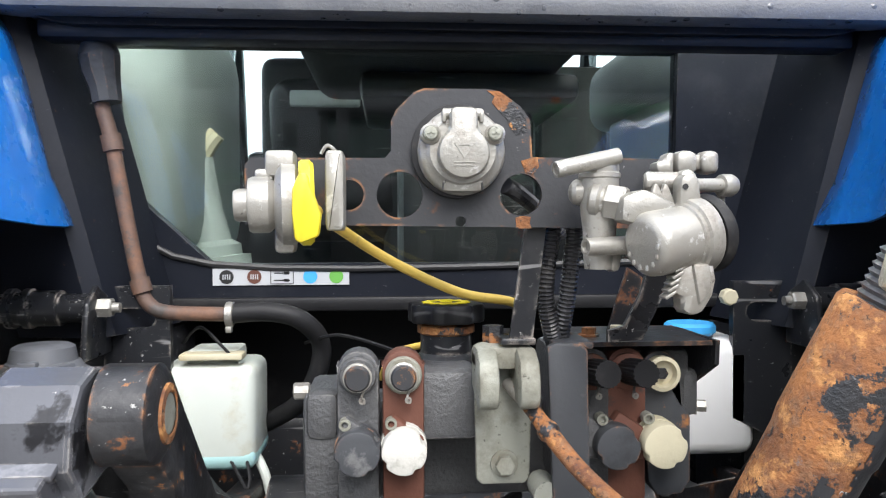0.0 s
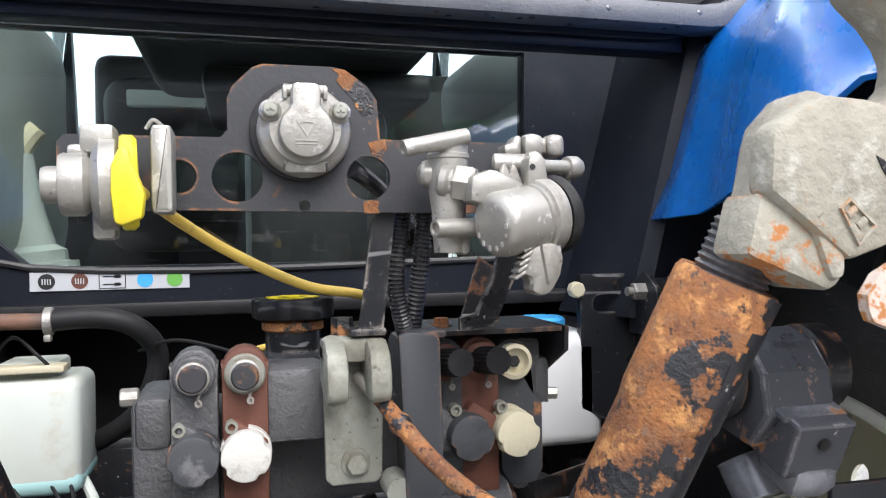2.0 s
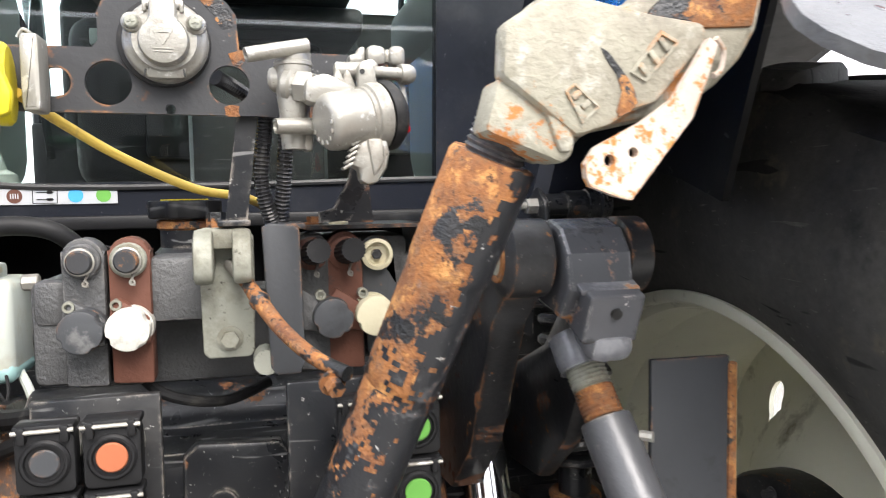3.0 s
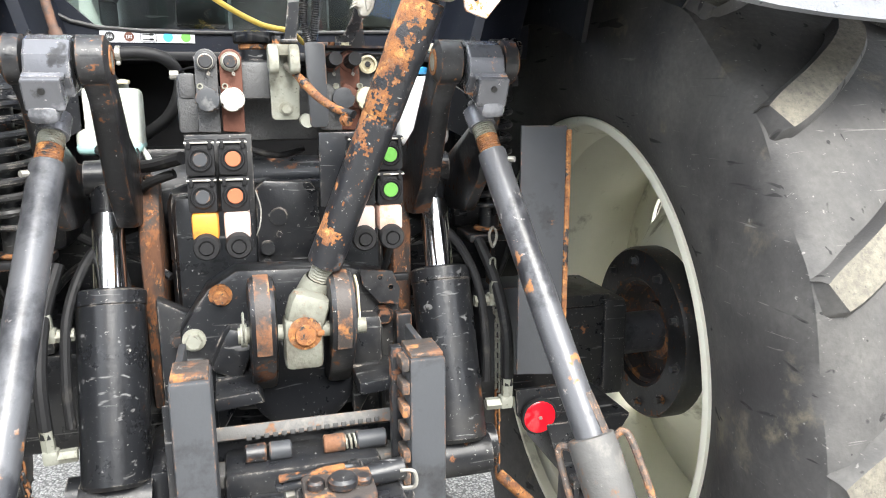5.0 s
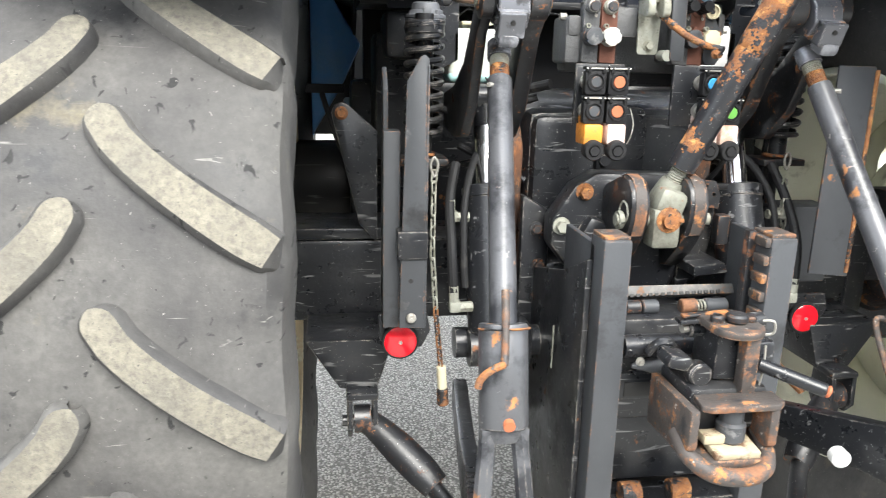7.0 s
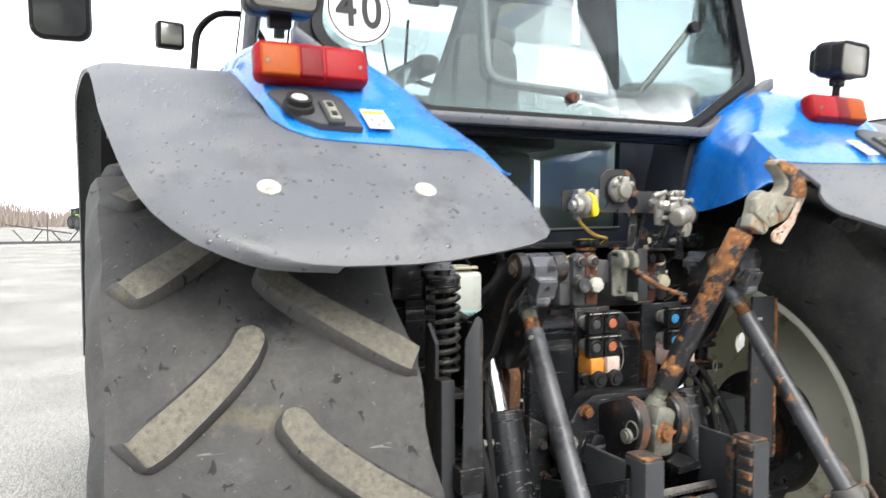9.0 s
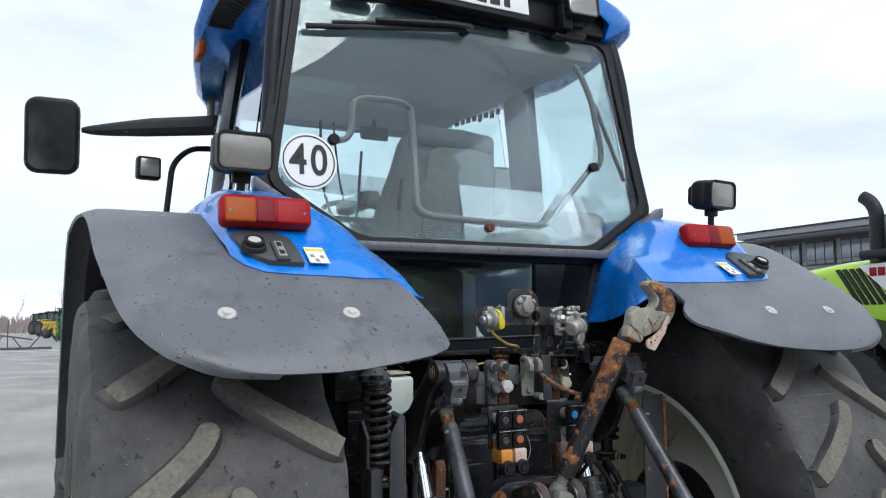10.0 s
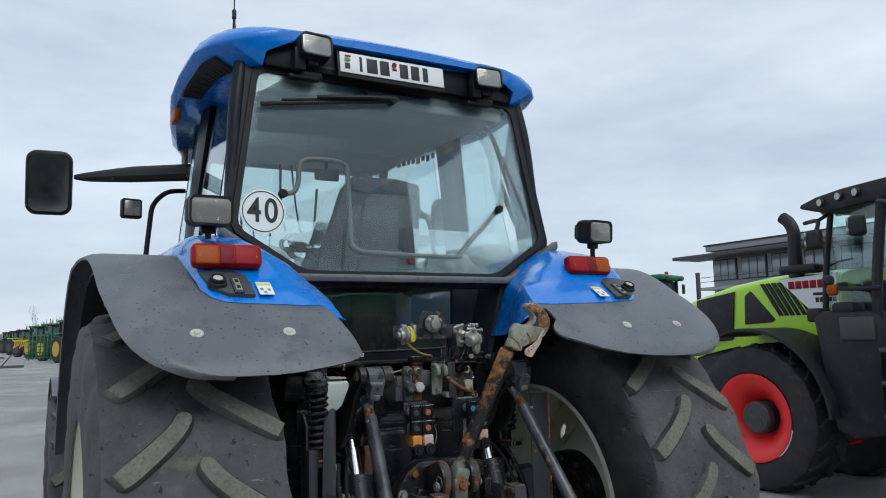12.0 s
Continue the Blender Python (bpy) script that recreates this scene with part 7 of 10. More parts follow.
def lift_side(sd):
    X = lambda x: sd * x
    arm = [(0.51, 1.62), (0.525, 1.645), (0.55, 1.652), (0.58, 1.642), (0.62, 1.60), (0.72, 1.50), (0.86, 1.44), (1.0, 1.42), (1.0, 1.33), (0.84, 1.32), (0.74, 1.33), (0.66, 1.40), (0.58, 1.55), (0.53, 1.59)]
    for x0, x1, lab in ((0.252, 0.290, "black forged lift arm with worn edges"), (0.362, 0.386, "")):
        prof = arm if lab else [p for p in arm if p[0] < 0.8] + []
        solid("lift_arm", M_BLACKR, T, lab, ("plate", arm, "x", X(x0), X(x1), {"bev": 0.007}), ("lathe", (X(x0 - 0.004), 0.548, 1.616), (sd, 0, 0), [(0, 0), (0.026, 0), (0.036, 0.006), (0.036, x1 - x0 + 0.004), (0.026, x1 - x0 + 0.009), (0, x1 - x0 + 0.009)], 32))
    pin = solid("arm_pin", M_ZINC, T, "", ("cyl", (X(0.2465), 0.548, 1.616), (X(0.395), 0.548, 1.616), 0.0145))
    for px in (0.2475, 0.3925):
        solid("rust_ring", M_RUSTY, pin, "", ("lathe", (X(px - 0.0015), 0.548, 1.616), (sd, 0, 0), [(0.0150, 0), (0.0165, -0.0008), (0.0215, 0), (0.0225, 0.003), (0.0150, 0.003)], 28))
    A, B = Vector((X(0.345), 0.530, 1.466)), (Vector((-0.388, 0.235, 1.065)) if sd < 0 else Vector((0.418, 0.272, 1.052)))
    d = (B - A).normalized()
    head = solid("rod_head", M_HEAD, T, "grey painted swivel head with chipped paint",
        ("plate", [(0.498, 1.590), (0.503, 1.622), (0.520, 1.643), (0.545, 1.651), (0.575, 1.646), (0.590, 1.620), (0.585, 1.575), (0.520, 1.562)], "x", X(0.296), X(0.358), {"bev": 0.004}), ("box", (X(0.333), 0.510, 1.574), (0.052, 0.048, 0.048), 0.003, (24, 0, 0)), angle=14)
    solid("band", M_HEAD, head, "", ("box", (X(0.331), 0.512, 1.599), (0.056, 0.050, 0.006), 0.002, (24, 0, 0)))
    solid("neck", M_HEAD, head, "", ("box", (X(0.337), 0.518, 1.545), (0.044, 0.050, 0.03), 0.012, (24, 0, 0)), ("cyl", A - d * 0.085, A - d * 0.05, 0.024))
    # the dark of the grease hole, painted as a black plug
    solid("grease_hole", M_INKSHADE, head, "", ("cyl", (X(0.333), 0.492, 1.574), (X(0.333), 0.4825, 1.570), 0.005, {"n": 12}))
    rings = []
    for k in range(14):
        rings += [(0.0195, -0.055 + k * 0.004), (0.0178, -0.053 + k * 0.004)]
    solid("thread", M_ZINC, head, "", ("lathe", A, d, rings[:14], 24))
    solid("rusty_thread", M_RUSTY, head, "orange rusty thread", ("lathe", A, d, rings[12:], 24))
    L = (B - A).length
    rod = solid("lift_rod", M_GREYPAINT, T, "worn grey lift rod with rust spots", ("lathe", A, d, [(0.018, 0), (0.0235, 0.001), (0.0245, 0.006), (0.0245, L + 0.01), (0, L + 0.01)], 32))
    solid("grease_nipple", M_ALU, rod, "", ("cyl", A + d * 0.012 + Vector((0.02 * sd, -0.02, 0)), A + d * 0.012 + Vector((0.028 * sd, -0.028, 0)), 0.005, {"n": 8}))
    if sd < 0:
        C = Vector((-0.392, 0.185, 0.895))
        e = (C - B).normalized()
        k = (C - B).length
        solid("rod_sleeve", M_GREYPAINT, rod, "wide grey sleeve with orange rust runs", ("lathe", B, e, [(0.025, 0), (0.041, 0.001), (0.043, 0.006), (0.043, k - 0.004), (0.041, k), (0, k)], 36))
        solid("plug", M_ORDISC, rod, "orange plug", ("cyl", (-0.392, 0.152, 0.918), (-0.392, 0.141, 0.916), 0.010))
        solid("locking_handle", M_WORNRUST, rod, "", ("sweep", [(-0.392, 0.215, 1.13), (-0.394, 0.196, 1.10), (-0.398, 0.172, 1.05), (-0.402, 0.156, 1.02)], 0.0065, {"n": 12}))
        solid("locking_handle", M_RUSTY, rod, "rusty wire handle", ("sweep", [(-0.402, 0.156, 1.022), (-0.425, 0.150, 1.015), (-0.442, 0.150, 1.000), (-0.446, 0.150, 0.985)], 0.0065), ("lathe", (-0.389, 0.222, 1.062), (0, -0.3, -1), [(0.0435, 0), (0.046, 0.002), (0.0435, 0.004), (0.0415, 0.002), (0.0435, 0)], 36))
        for dx in (-0.032, 0.032):
            solid("fork_leg", M_GREYPAINT, rod, "", ("sweep", [C + Vector((dx * 0.8, 0, 0.01)), C + Vector((dx, -0.015, -0.06)), C + Vector((dx * 1.25, -0.03, -0.16)), C + Vector((dx * 1.3, -0.045, -0.26))], [0.017, 0.016, 0.017, 0.02], {"n": 8}))
        solid("fork_yoke", M_GREYPAINT, rod, "", ("box", (-0.392, 0.18, 0.885), (0.085, 0.03, 0.03), 0.006))
        solid("fork_bolt", M_CREAM, rod, "", ("cyl", (-0.36, 0.145, 0.755), (-0.335, 0.145, 0.755), 0.014, {"n": 6, "bev": 0.002}))
    else:
        C = Vector((0.447, 0.205, 0.905))
        e = (C - B).normalized()
        k = (C - B).length
        solid("turnbuckle", M_TURN, rod, "weathered turnbuckle body with handles", ("lathe", B, e, [(0.025, 0), (0.035, 0.001), (0.038, 0.006), (0.038, k - 0.006), (0.034, k), (0, k)], 32))
        up = (Matrix.Rotation(radians(30), 3, e) @ e.cross(Vector((0, 1, 0)))).normalized()
        if up.x < 0:
            up = -up
        for w, nm in ((1, "M"), (-1, "m")):
            side = up * w
            p = [B + e * 0.012 + side * 0.034, B + e * 0.006 + side * 0.050, B + e * 0.030 + side * 0.058, B + e * (k - 0.03) + side * 0.060, B + e * (k - 0.010) + side * 0.050, B + e * (k - 0.012) + side * 0.034]
            solid("handle", M_WORNRUST, rod, "", ("sweep", p, 0.006, {"n": 10}))
        solid("lock_strip", M_WORNRUST, rod, "", ("sweep", [A + d * (L - 0.075) + Vector((0.012, -0.022, 0)), B + Vector((0.02, -0.024, -0.005))], 0.008, {"n": 8}))
        for dx in (-0.030, 0.030):
            solid("fork_leg", M_GREYPAINT if dx > 0 else M_BLACK, rod, "", ("sweep", [C + Vector((dx * 0.9, 0, 0.0)), C + Vector((dx + 0.012, -0.01, -0.06)), C + Vector((dx * 1.15 + 0.035, -0.02, -0.15)), C + Vector((dx * 1.2 + 0.055, -0.03, -0.25))], [0.018, 0.017, 0.019, 0.022], {"n": 8}))
        solid("rubbed_pad", M_WORNRUST, rod, "", ("box", (0.50, 0.17, 0.74), (0.04, 0.02, 0.10), 0.006, (0, -12, 0)))
    # hydraulic cylinder
    cx = 0.313
    c0, c1 = Vector((X(cx), 0.63, 0.895)), Vector((X(cx), 0.752, 1.213))
    cd = (c1 - c0).normalized()
    cl = (c1 - c0).length
    cyl = solid("lift_cylinder", M_BLACK, T, "black lift cylinder speckled with chips", ("lathe", c0, cd, [(0, -0.01), (0.05, -0.008), (0.059, 0), (0.0595, cl - 0.03), (0.062, cl - 0.028), (0.062, cl - 0.004), (0.056, cl), (0, cl)], 44))
    solid("piston_rod", M_CHROME, cyl, "bright chrome piston rod", ("cyl", c1 - cd * 0.01, c1 + cd * 0.142, 0.029, {"n": 32}))
    solid("rod_eye", M_BLACK, cyl, "", ("cyl", c1 + cd * 0.14, c1 + cd * 0.195, 0.028), ("cyl", (X(cx - 0.035), c1.y + 0.075, c1.z + 0.20), (X(cx + 0.035), c1.y + 0.075, c1.z + 0.20), 0.033))
    solid("cylinder_foot", M_BLACK, cyl, "", ("cyl", (X(cx - 0.06), 0.62, 0.862), (X(cx + 0.06), 0.62, 0.862), 0.042), ("box", (X(cx - 0.015), 0.64, 0.90), (0.05, 0.06, 0.06), 0.01))
    solid("foot_bracket", M_BLACK, T, "", ("box", (X(0.245), 0.72, 0.86), (0.05, 0.22, 0.11), 0.02), ("cyl", (X(0.20), 0.66, 0.862), (X(0.40), 0.66, 0.862), 0.036), ("box", (X(0.27), 0.78, 0.76), (0.07, 0.10, 0.13), 0.02))
    for z, y in ((1.155, 0.70), (0.965, 0.625)):
        solid("hose_fitting", M_ZINC, T, "dull hose fitting", ("cyl", (X(cx + 0.055), y - 0.01, z), (X(cx + 0.085), y - 0.012, z), 0.012, {"n": 6}), ("box", (X(cx + 0.095), y - 0.012, z + 0.002), (0.026, 0.024, 0.026), 0.005), ("cyl", (X(cx + 0.097), y - 0.012, z), (X(cx + 0.099), y - 0.012, z + (0.05 if z < 1 else 0.04)), 0.0115, {"n": 6}))
    solid("hydraulic_hose", M_RUBBERBLK, T, "black hydraulic hose", ("sweep", [(X(cx + 0.099), 0.613, 1.0), (X(cx + 0.103), 0.63, 1.10), (X(cx + 0.100), 0.688, 1.19), (X(cx + 0.08), 0.74, 1.27)], 0.0115))
    solid("hydraulic_hose", M_RUBBERBLK, T, "black hydraulic hose", ("sweep", [(X(cx + 0.067), 0.645, 1.0), (X(cx + 0.07), 0.66, 1.08), (X(cx + 0.062), 0.70, 1.2), (X(cx + 0.02), 0.78, 1.29), (X(0.25), 0.86, 1.32)], 0.009))


lift_side(-1)
lift_side(1)

# cab springs
for sd, cx in ((-1, -0.465), (1, 0.43)):
    sp = solid("cab_spring", M_BLACK, T, "black coil spring of the cab suspension", ("sweep", [(cx + 0.040 * math.cos(k * 0.5236), 0.78 + 0.040 * math.sin(k * 0.5236), 1.345 + 0.0022 * k) for k in range(12 * 9 + 1)], 0.0075, {"n": 8, "smooth": 1}))
    solid("damper", M_BLACK, sp, "", ("cyl", (cx, 0.78, 1.29), (cx, 0.78, 1.60), 0.021), ("cyl", (cx, 0.78, 1.555), (cx, 0.78, 1.585), 0.045, {"bev": 0.004}), ("cyl", (cx, 0.78, 1.335), (cx, 0.78, 1.345), 0.045, {"bev": 0.003}))
    solid("spring_seat", M_RUSTY, sp, "rusty spring seat", ("cyl", (cx, 0.78, 1.283), (cx, 0.78, 1.291), 0.034, {"bev": 0.003}))
    solid("seat_plate", M_BLACKR, sp, "", ("box", (cx, 0.79, 1.272), (0.11, 0.10, 0.016), 0.003), ("box", (cx + 0.01 * sd, 0.80, 1.16), (0.012, 0.03, 0.2), 0.002))

# check chains
def chain(points, links):
    s = Shape()
    s.sweep([(0.0055 * math.cos(a), 0, 0.0055 * math.sin(a) + (0.008 if 0 <= a < math.pi else -0.008)) for a in [2 * math.pi * k / 16 + 0.001 for k in range(16)]], 0.0024, 6, 1, closed=True)
    me = s.mesh("chain_link", 60)
    me.materials.append(M_ZINC)
    s2 = Shape()
    s2.sweep([(0.0055 * math.cos(a), 0, 0.0055 * math.sin(a) + (0.008 if 0 <= a < math.pi else -0.008)) for a in [2 * math.pi * k / 16 + 0.001 for k in range(16)]], 0.0024, 6, 1, closed=True)
    me2 = s2.mesh("chain_link", 60)
    me2.materials.append(M_RUSTY)
    pts = [Vector(p) for p in points]
    top = part("check_chain", me.copy(), None, T, "thin steel check chain turning rusty below", at=Matrix.Translation(pts[0]))
    for k in range(1, links):
        u = k / (links - 1) * (len(pts) - 1)
        i = min(int(u), len(pts) - 2)
        p = pts[i].lerp(pts[i + 1], u - i)
        q = (pts[i + 1] - pts[i]).to_track_quat("-Z", "Y").to_matrix().to_4x4()
        part("chain_link", me if k < links * 0.6 else me2, None, top, at=Matrix.Translation(p - pts[0]) @ q @ pose(0, 0, 0, 0, 0, 35 + 90 * (k % 2)))


chain([(-0.462, 0.60, 1.262), (-0.463, 0.60, 1.1), (-0.452, 0.60, 0.95), (-0.440, 0.60, 0.84)], 21)
chain([(0.41, 0.70, 1.225), (0.418, 0.69, 1.1), (0.416, 0.68, 0.95), (0.412, 0.665, 0.79)], 22)
for sd, x, y in ((-1, -0.462, 0.60), (1, 0.41, 0.70)):
    solid("snap_hook", M_ALU, T, "", ("sweep", [(x, y, 1.262), (x - 0.008, y, 1.285), (x, y, 1.302), (x + 0.008, y, 1.285)], 0.003, {"n": 8, "closed": True}))
solid("chain_weight", M_CREAM, T, "pale rusty pin on a chain", ("cyl", (-0.438, 0.60, 0.83), (-0.434, 0.60, 0.775), 0.011, {"bev": 0.002}))
solid("chain_weight", M_RUSTY, T, "", ("cyl", (-0.434, 0.60, 0.775), (-0.432, 0.60, 0.735), 0.0135, {"bev": 0.002}))
solid("chain_pin", M_RUSTY, T, "rusty tommy bar on a chain", ("cyl", (0.412, 0.66, 0.785), (0.485, 0.62, 0.715), 0.012, {"bev": 0.003}))

# stay plates and reflectors
solid("stay_channel", M_DKGREY, T, "tall dark grey steel stay", ("plate", [(-0.541, 0.952), (-0.489, 0.950), (-0.485, 1.503), (-0.495, 1.510), (-0.503, 1.506), (-0.529, 1.458)], "y", 0.525, 0.532, {"bev": 0.002}), ("box", (-0.487, 0.56, 1.22), (0.006, 0.07, 0.54), 0.001), ("box", (-0.555, 0.585, 1.15), (0.035, 0.05, 0.42), 0.003), ("plate", [(0.60, 0.95), (0.66, 0.95), (0.66, 1.47), (0.645, 1.485), (0.60, 1.44)], "x", -0.570, -0.560, {"bev": 0.002}))
solid("stay_collar", M_BLACK, T, "", ("box", (-0.514, 0.545, 1.132), (0.062, 0.055, 0.058), 0.003))
solid("bolt", M_ALU, T, "", ("cyl", (-0.516, 0.526, 0.975), (-0.516, 0.514, 0.975), 0.0105, {"n": 16, "bev": 0.003}))
# no hole is cut: a black disc gives its shade
solid("bolt_hole", M_INKSHADE, T, "", ("cyl", (-0.517, 0.5255, 1.055), (-0.517, 0.5235, 1.055), 0.005, {"n": 12}))
solid("stay_plate", M_DKGREY, T, "tall dark grey steel plate with a rusty edge", ("plate", [(0.412, 1.04), (0.512, 1.03), (0.503, 1.507), (0.414, 1.508)], "y", 0.565, 0.572, {"bev": 0.002}), ("plate", [(0.57, 1.05), (0.66, 1.08), (0.66, 1.42), (0.575, 1.50)], "x", 0.503, 0.509), ("box", (0.50, 0.80, 1.06), (0.19, 0.1, 0.2), 0.006))
solid("rusty_edge", M_RUSTY, T, "", ("box", (0.506, 0.566, 1.27), (0.010, 0.008, 0.46), 0.002))
solid("stay_arm", M_BLACK, T, "black pivot arm with a rusty pin", ("plate", [(-0.675, 1.372), (-0.668, 1.39), (-0.652, 1.398), (-0.636, 1.392), (-0.565, 1.33), (-0.565, 1.05), (-0.61, 1.10)], "y", 0.875, 0.89, {"bev": 0.003}))
solid("pivot_pin", M_RUSTY, T, "", ("lathe", (-0.651, 0.876, 1.372), (0, -1, 0), [(0.016, 0), (0.016, 0.004), (0.011, 0.005), (0.010, 0.012), (0, 0.012)], 20))
for sd, x, y, z in ((-1, -0.531, 0.600, 0.893), (1, 0.524, 0.712, 0.876)):
    rf = solid("reflector", M_REFL, T, "round red reflector", ("lathe", (x, y, z), (0, -1, 0), [(0.036, 0), (0.036, 0.006), (0.033, 0.008), (0, 0.0085)], 40))
    solid("rubber_rim", M_RUBBERBLK, rf, "", ("lathe", (x, y + 0.004, z), (0, -1, 0), [(0, 0), (0.041, 0), (0.042, 0.005), (0.040, 0.009), (0.036, 0.0095), (0.036, 0.006)], 40))
    solid("rivet", M_ALU, rf, "", ("cyl", (x, y - 0.008, z), (x, y - 0.011, z), 0.004, {"n": 10}))
    solid("reflector_bracket", M_BLACK, T, "", ("plate", [(x - 0.05, z + 0.06), (x + 0.06, z + 0.06), (x + 0.07, z + 0.02), (x + 0.05, z - 0.02), (x - 0.02, z - 0.03), (x - 0.045, z)], "y", y + 0.012, y + 0.024, {"bev": 0.003}))
    solid("axle_shoe", M_BLACK, T, "black tapered axle bracket", ("plate", [(sd * 0.745, 0.86), (sd * 0.535, 0.86), (sd * 0.575, 0.735), (sd * 0.665, 0.735)], "y", 0.70, 0.90, {"bev": 0.008}))
    solid("stabiliser_fork", M_BLACK, T, "", ("plate", [(0.64, 0.745), (0.72, 0.745), (0.725, 0.66), (0.70, 0.632), (0.66, 0.632), (0.635, 0.66)], "x", sd * 0.648, sd * 0.636, {"bev": 0.003}), ("plate", [(0.64, 0.745), (0.72, 0.745), (0.725, 0.66), (0.70, 0.632), (0.66, 0.632), (0.635, 0.66)], "x", sd * 0.578, sd * 0.590, {"bev": 0.003}), ("box", (sd * 0.613, 0.68, 0.742), (0.075, 0.085, 0.018), 0.006), ("cyl", (sd * 0.66, 0.68, 0.665), (sd * 0.57, 0.68, 0.665), 0.014))
    solid("stabiliser", M_BLACKR, T, "black stabiliser bar with worn rust", ("cyl", (sd * 0.632, 0.675, 0.672), (sd * 0.594, 0.675, 0.672), 0.034), ("sweep", [(sd * 0.613, 0.675, 0.672), (sd * 0.58, 0.655, 0.655), (sd * 0.53, 0.62, 0.618), (sd * 0.48, 0.58, 0.578), (sd * 0.45, 0.555, 0.552)], [0.026, 0.033, 0.040, 0.040, 0.034], {"n": 12, "flat": 0.8}), ("sweep", [(sd * 0.47, 0.57, 0.565), (sd * 0.42, 0.50, 0.525), (sd * 0.38, 0.44, 0.50)], 0.021, {"n": 12}))
    solid("lower_link", M_BLACK, T, "heavy black lower link arm", ("plate", [(0.95, 0.64), (0.60, 0.655), (0.30, 0.72), (0.0, 0.70), (-0.10, 0.66), (-0.10, 0.60), (0.0, 0.585), (0.32, 0.60), (0.95, 0.56)], "x", sd * 0.36, sd * 0.40, {"bev": 0.006, "m": Matrix.Translation((sd * 0.38, 0.55, 0)) @ pose(0, 0, 0, 0, 0, sd * (7 if sd < 0 else 22)) @ Matrix.Translation((-sd * 0.38, -0.55, 0.0 if sd < 0 else 0.06))}))
solid("link_nut", M_WHITE, T, "white capped nut", ("cyl", (0.385, 0.352, 0.702), (0.378, 0.318, 0.702), 0.020, {"n": 20, "bev": 0.006}), ("cyl", (0.380, 0.322, 0.702), (0.377, 0.312, 0.702), 0.010, {"n": 6}))

# ---- hitch frame ----
for sd, x0, x1 in ((-1, -0.186, -0.130), (1, 0.146, 0.201)):
    solid("hitch_post", M_DKGREY, T, "dark grey upright hitch rail with bare edges", ("box", ((x0 + x1) / 2, 0.35, 0.80), (x1 - x0, 0.075, 0.775), 0.006), ("box", (x0 + 0.006 if sd < 0 else x1 - 0.006, 0.45, 0.82), (0.012, 0.18, 0.70), 0.003))
    solid("post_cap", M_WORNRUST, T, "rusty rail top", ("box", ((x0 + x1) / 2, 0.352, 1.190), (x1 - x0 - 0.006, 0.066, 0.008), 0.002))
for k in range(11):
    solid("rail_tooth", M_WORNRUST, T, "", ("box", (0.1405, 0.335, 1.178 - 0.036 * k), (0.012, 0.04, 0.019), 0.003))
solid("rail_back", M_BLACKR, T, "", ("box", (0.138, 0.375, 0.90), (0.018, 0.02, 0.58), 0.002))
step = solid("cross_step", M_TURN, T, "worn perforated steel cross bar", ("box", (0.005, 0.452, 1.043), (0.30, 0.030, 0.022), 0.003, (-28, 0, 0)))
solid("step_edge", M_TURN, step, "", ("box", (0.005, 0.42, 0.992), (0.31, 0.05, 0.022), 0.004))
solid("step_back", M_BLACK, step, "", ("box", (0.005, 0.475, 1.005), (0.30, 0.02, 0.06), 0.004))
# perforations drawn as black blocks, their inner shade put into the colour
for k in range(16):
    solid("slot", M_INKSHADE, step, "", ("box", (-0.085 + 0.0135 * k, 0.4355, 1.0395 + 0.0004 * k), (0.0080, 0.006, 0.007), 0.0005, (-28, 0, 0)))
for x0, x1, m1 in ((-0.092, -0.060, M_BLACKR), (-0.056, -0.022, M_DKGREY), (0.028, 0.062, M_WORNRUST), (0.080, 0.128, M_DKGREY)):
    solid("roller", m1, step, "", ("cyl", (x0, 0.418, 1.022), (x1, 0.418, 1.022), 0.0145, {"bev": 0.002}))
solid("roller_spring", M_ZINC, step, "", ("sweep", [(0.060 + 0.0009 * k, 0.418 + 0.011 * math.cos(k * 0.785), 1.022 + 0.011 * math.sin(k * 0.785)) for k in range(25)], 0.002, {"n": 6, "smooth": 1}))
box = solid("hitch_carrier", M_BLACK, T, "black cast hitch carrier between the rails", ("box", (-0.005, 0.43, 0.90), (0.24, 0.10, 0.22), 0.012), ("box", (-0.075, 0.372, 0.872), (0.09, 0.02, 0.06), 0.012))
solid("carrier_plate", M_BLACK, box, "", ("box", (-0.015, 0.40, 0.73), (0.26, 0.03, 0.16), 0.004))
solid("carrier_plate", M_BLACK, box, "", ("box", (0.0, 0.38, 0.62), (0.30, 0.10, 0.02), 0.004))
# black slab on the face paints the shade of a recess that isn't cut
solid("cast_recess", M_INKSHADE, box, "", ("box", (-0.072, 0.3605, 0.868), (0.062, 0.003, 0.030), 0.001))
solid("upper_tube", M_BLACK, T, "", ("cyl", (-0.125, 0.335, 0.972), (0.15, 0.335, 0.972), 0.022, {"n": 28}))
solid("handle_hook", M_BLACK, T, "", ("sweep", [(-0.085, 0.30, 0.972), (-0.078, 0.285, 0.995), (-0.06, 0.28, 1.0), (-0.045, 0.29, 0.985), (-0.028, 0.31, 0.975)], 0.010, {"n": 10}))
solid("upper_bolt", M_ALU, T, "", ("hexbolt", (0.036, 0.31, 0.974), (0, -1, 0), 0.008, 0.014))
solid("upper_bolt", M_ALU, T, "", ("hexbolt", (-0.098, 0.31, 0.95), (0, -1, 0), 0.006, 0.010))
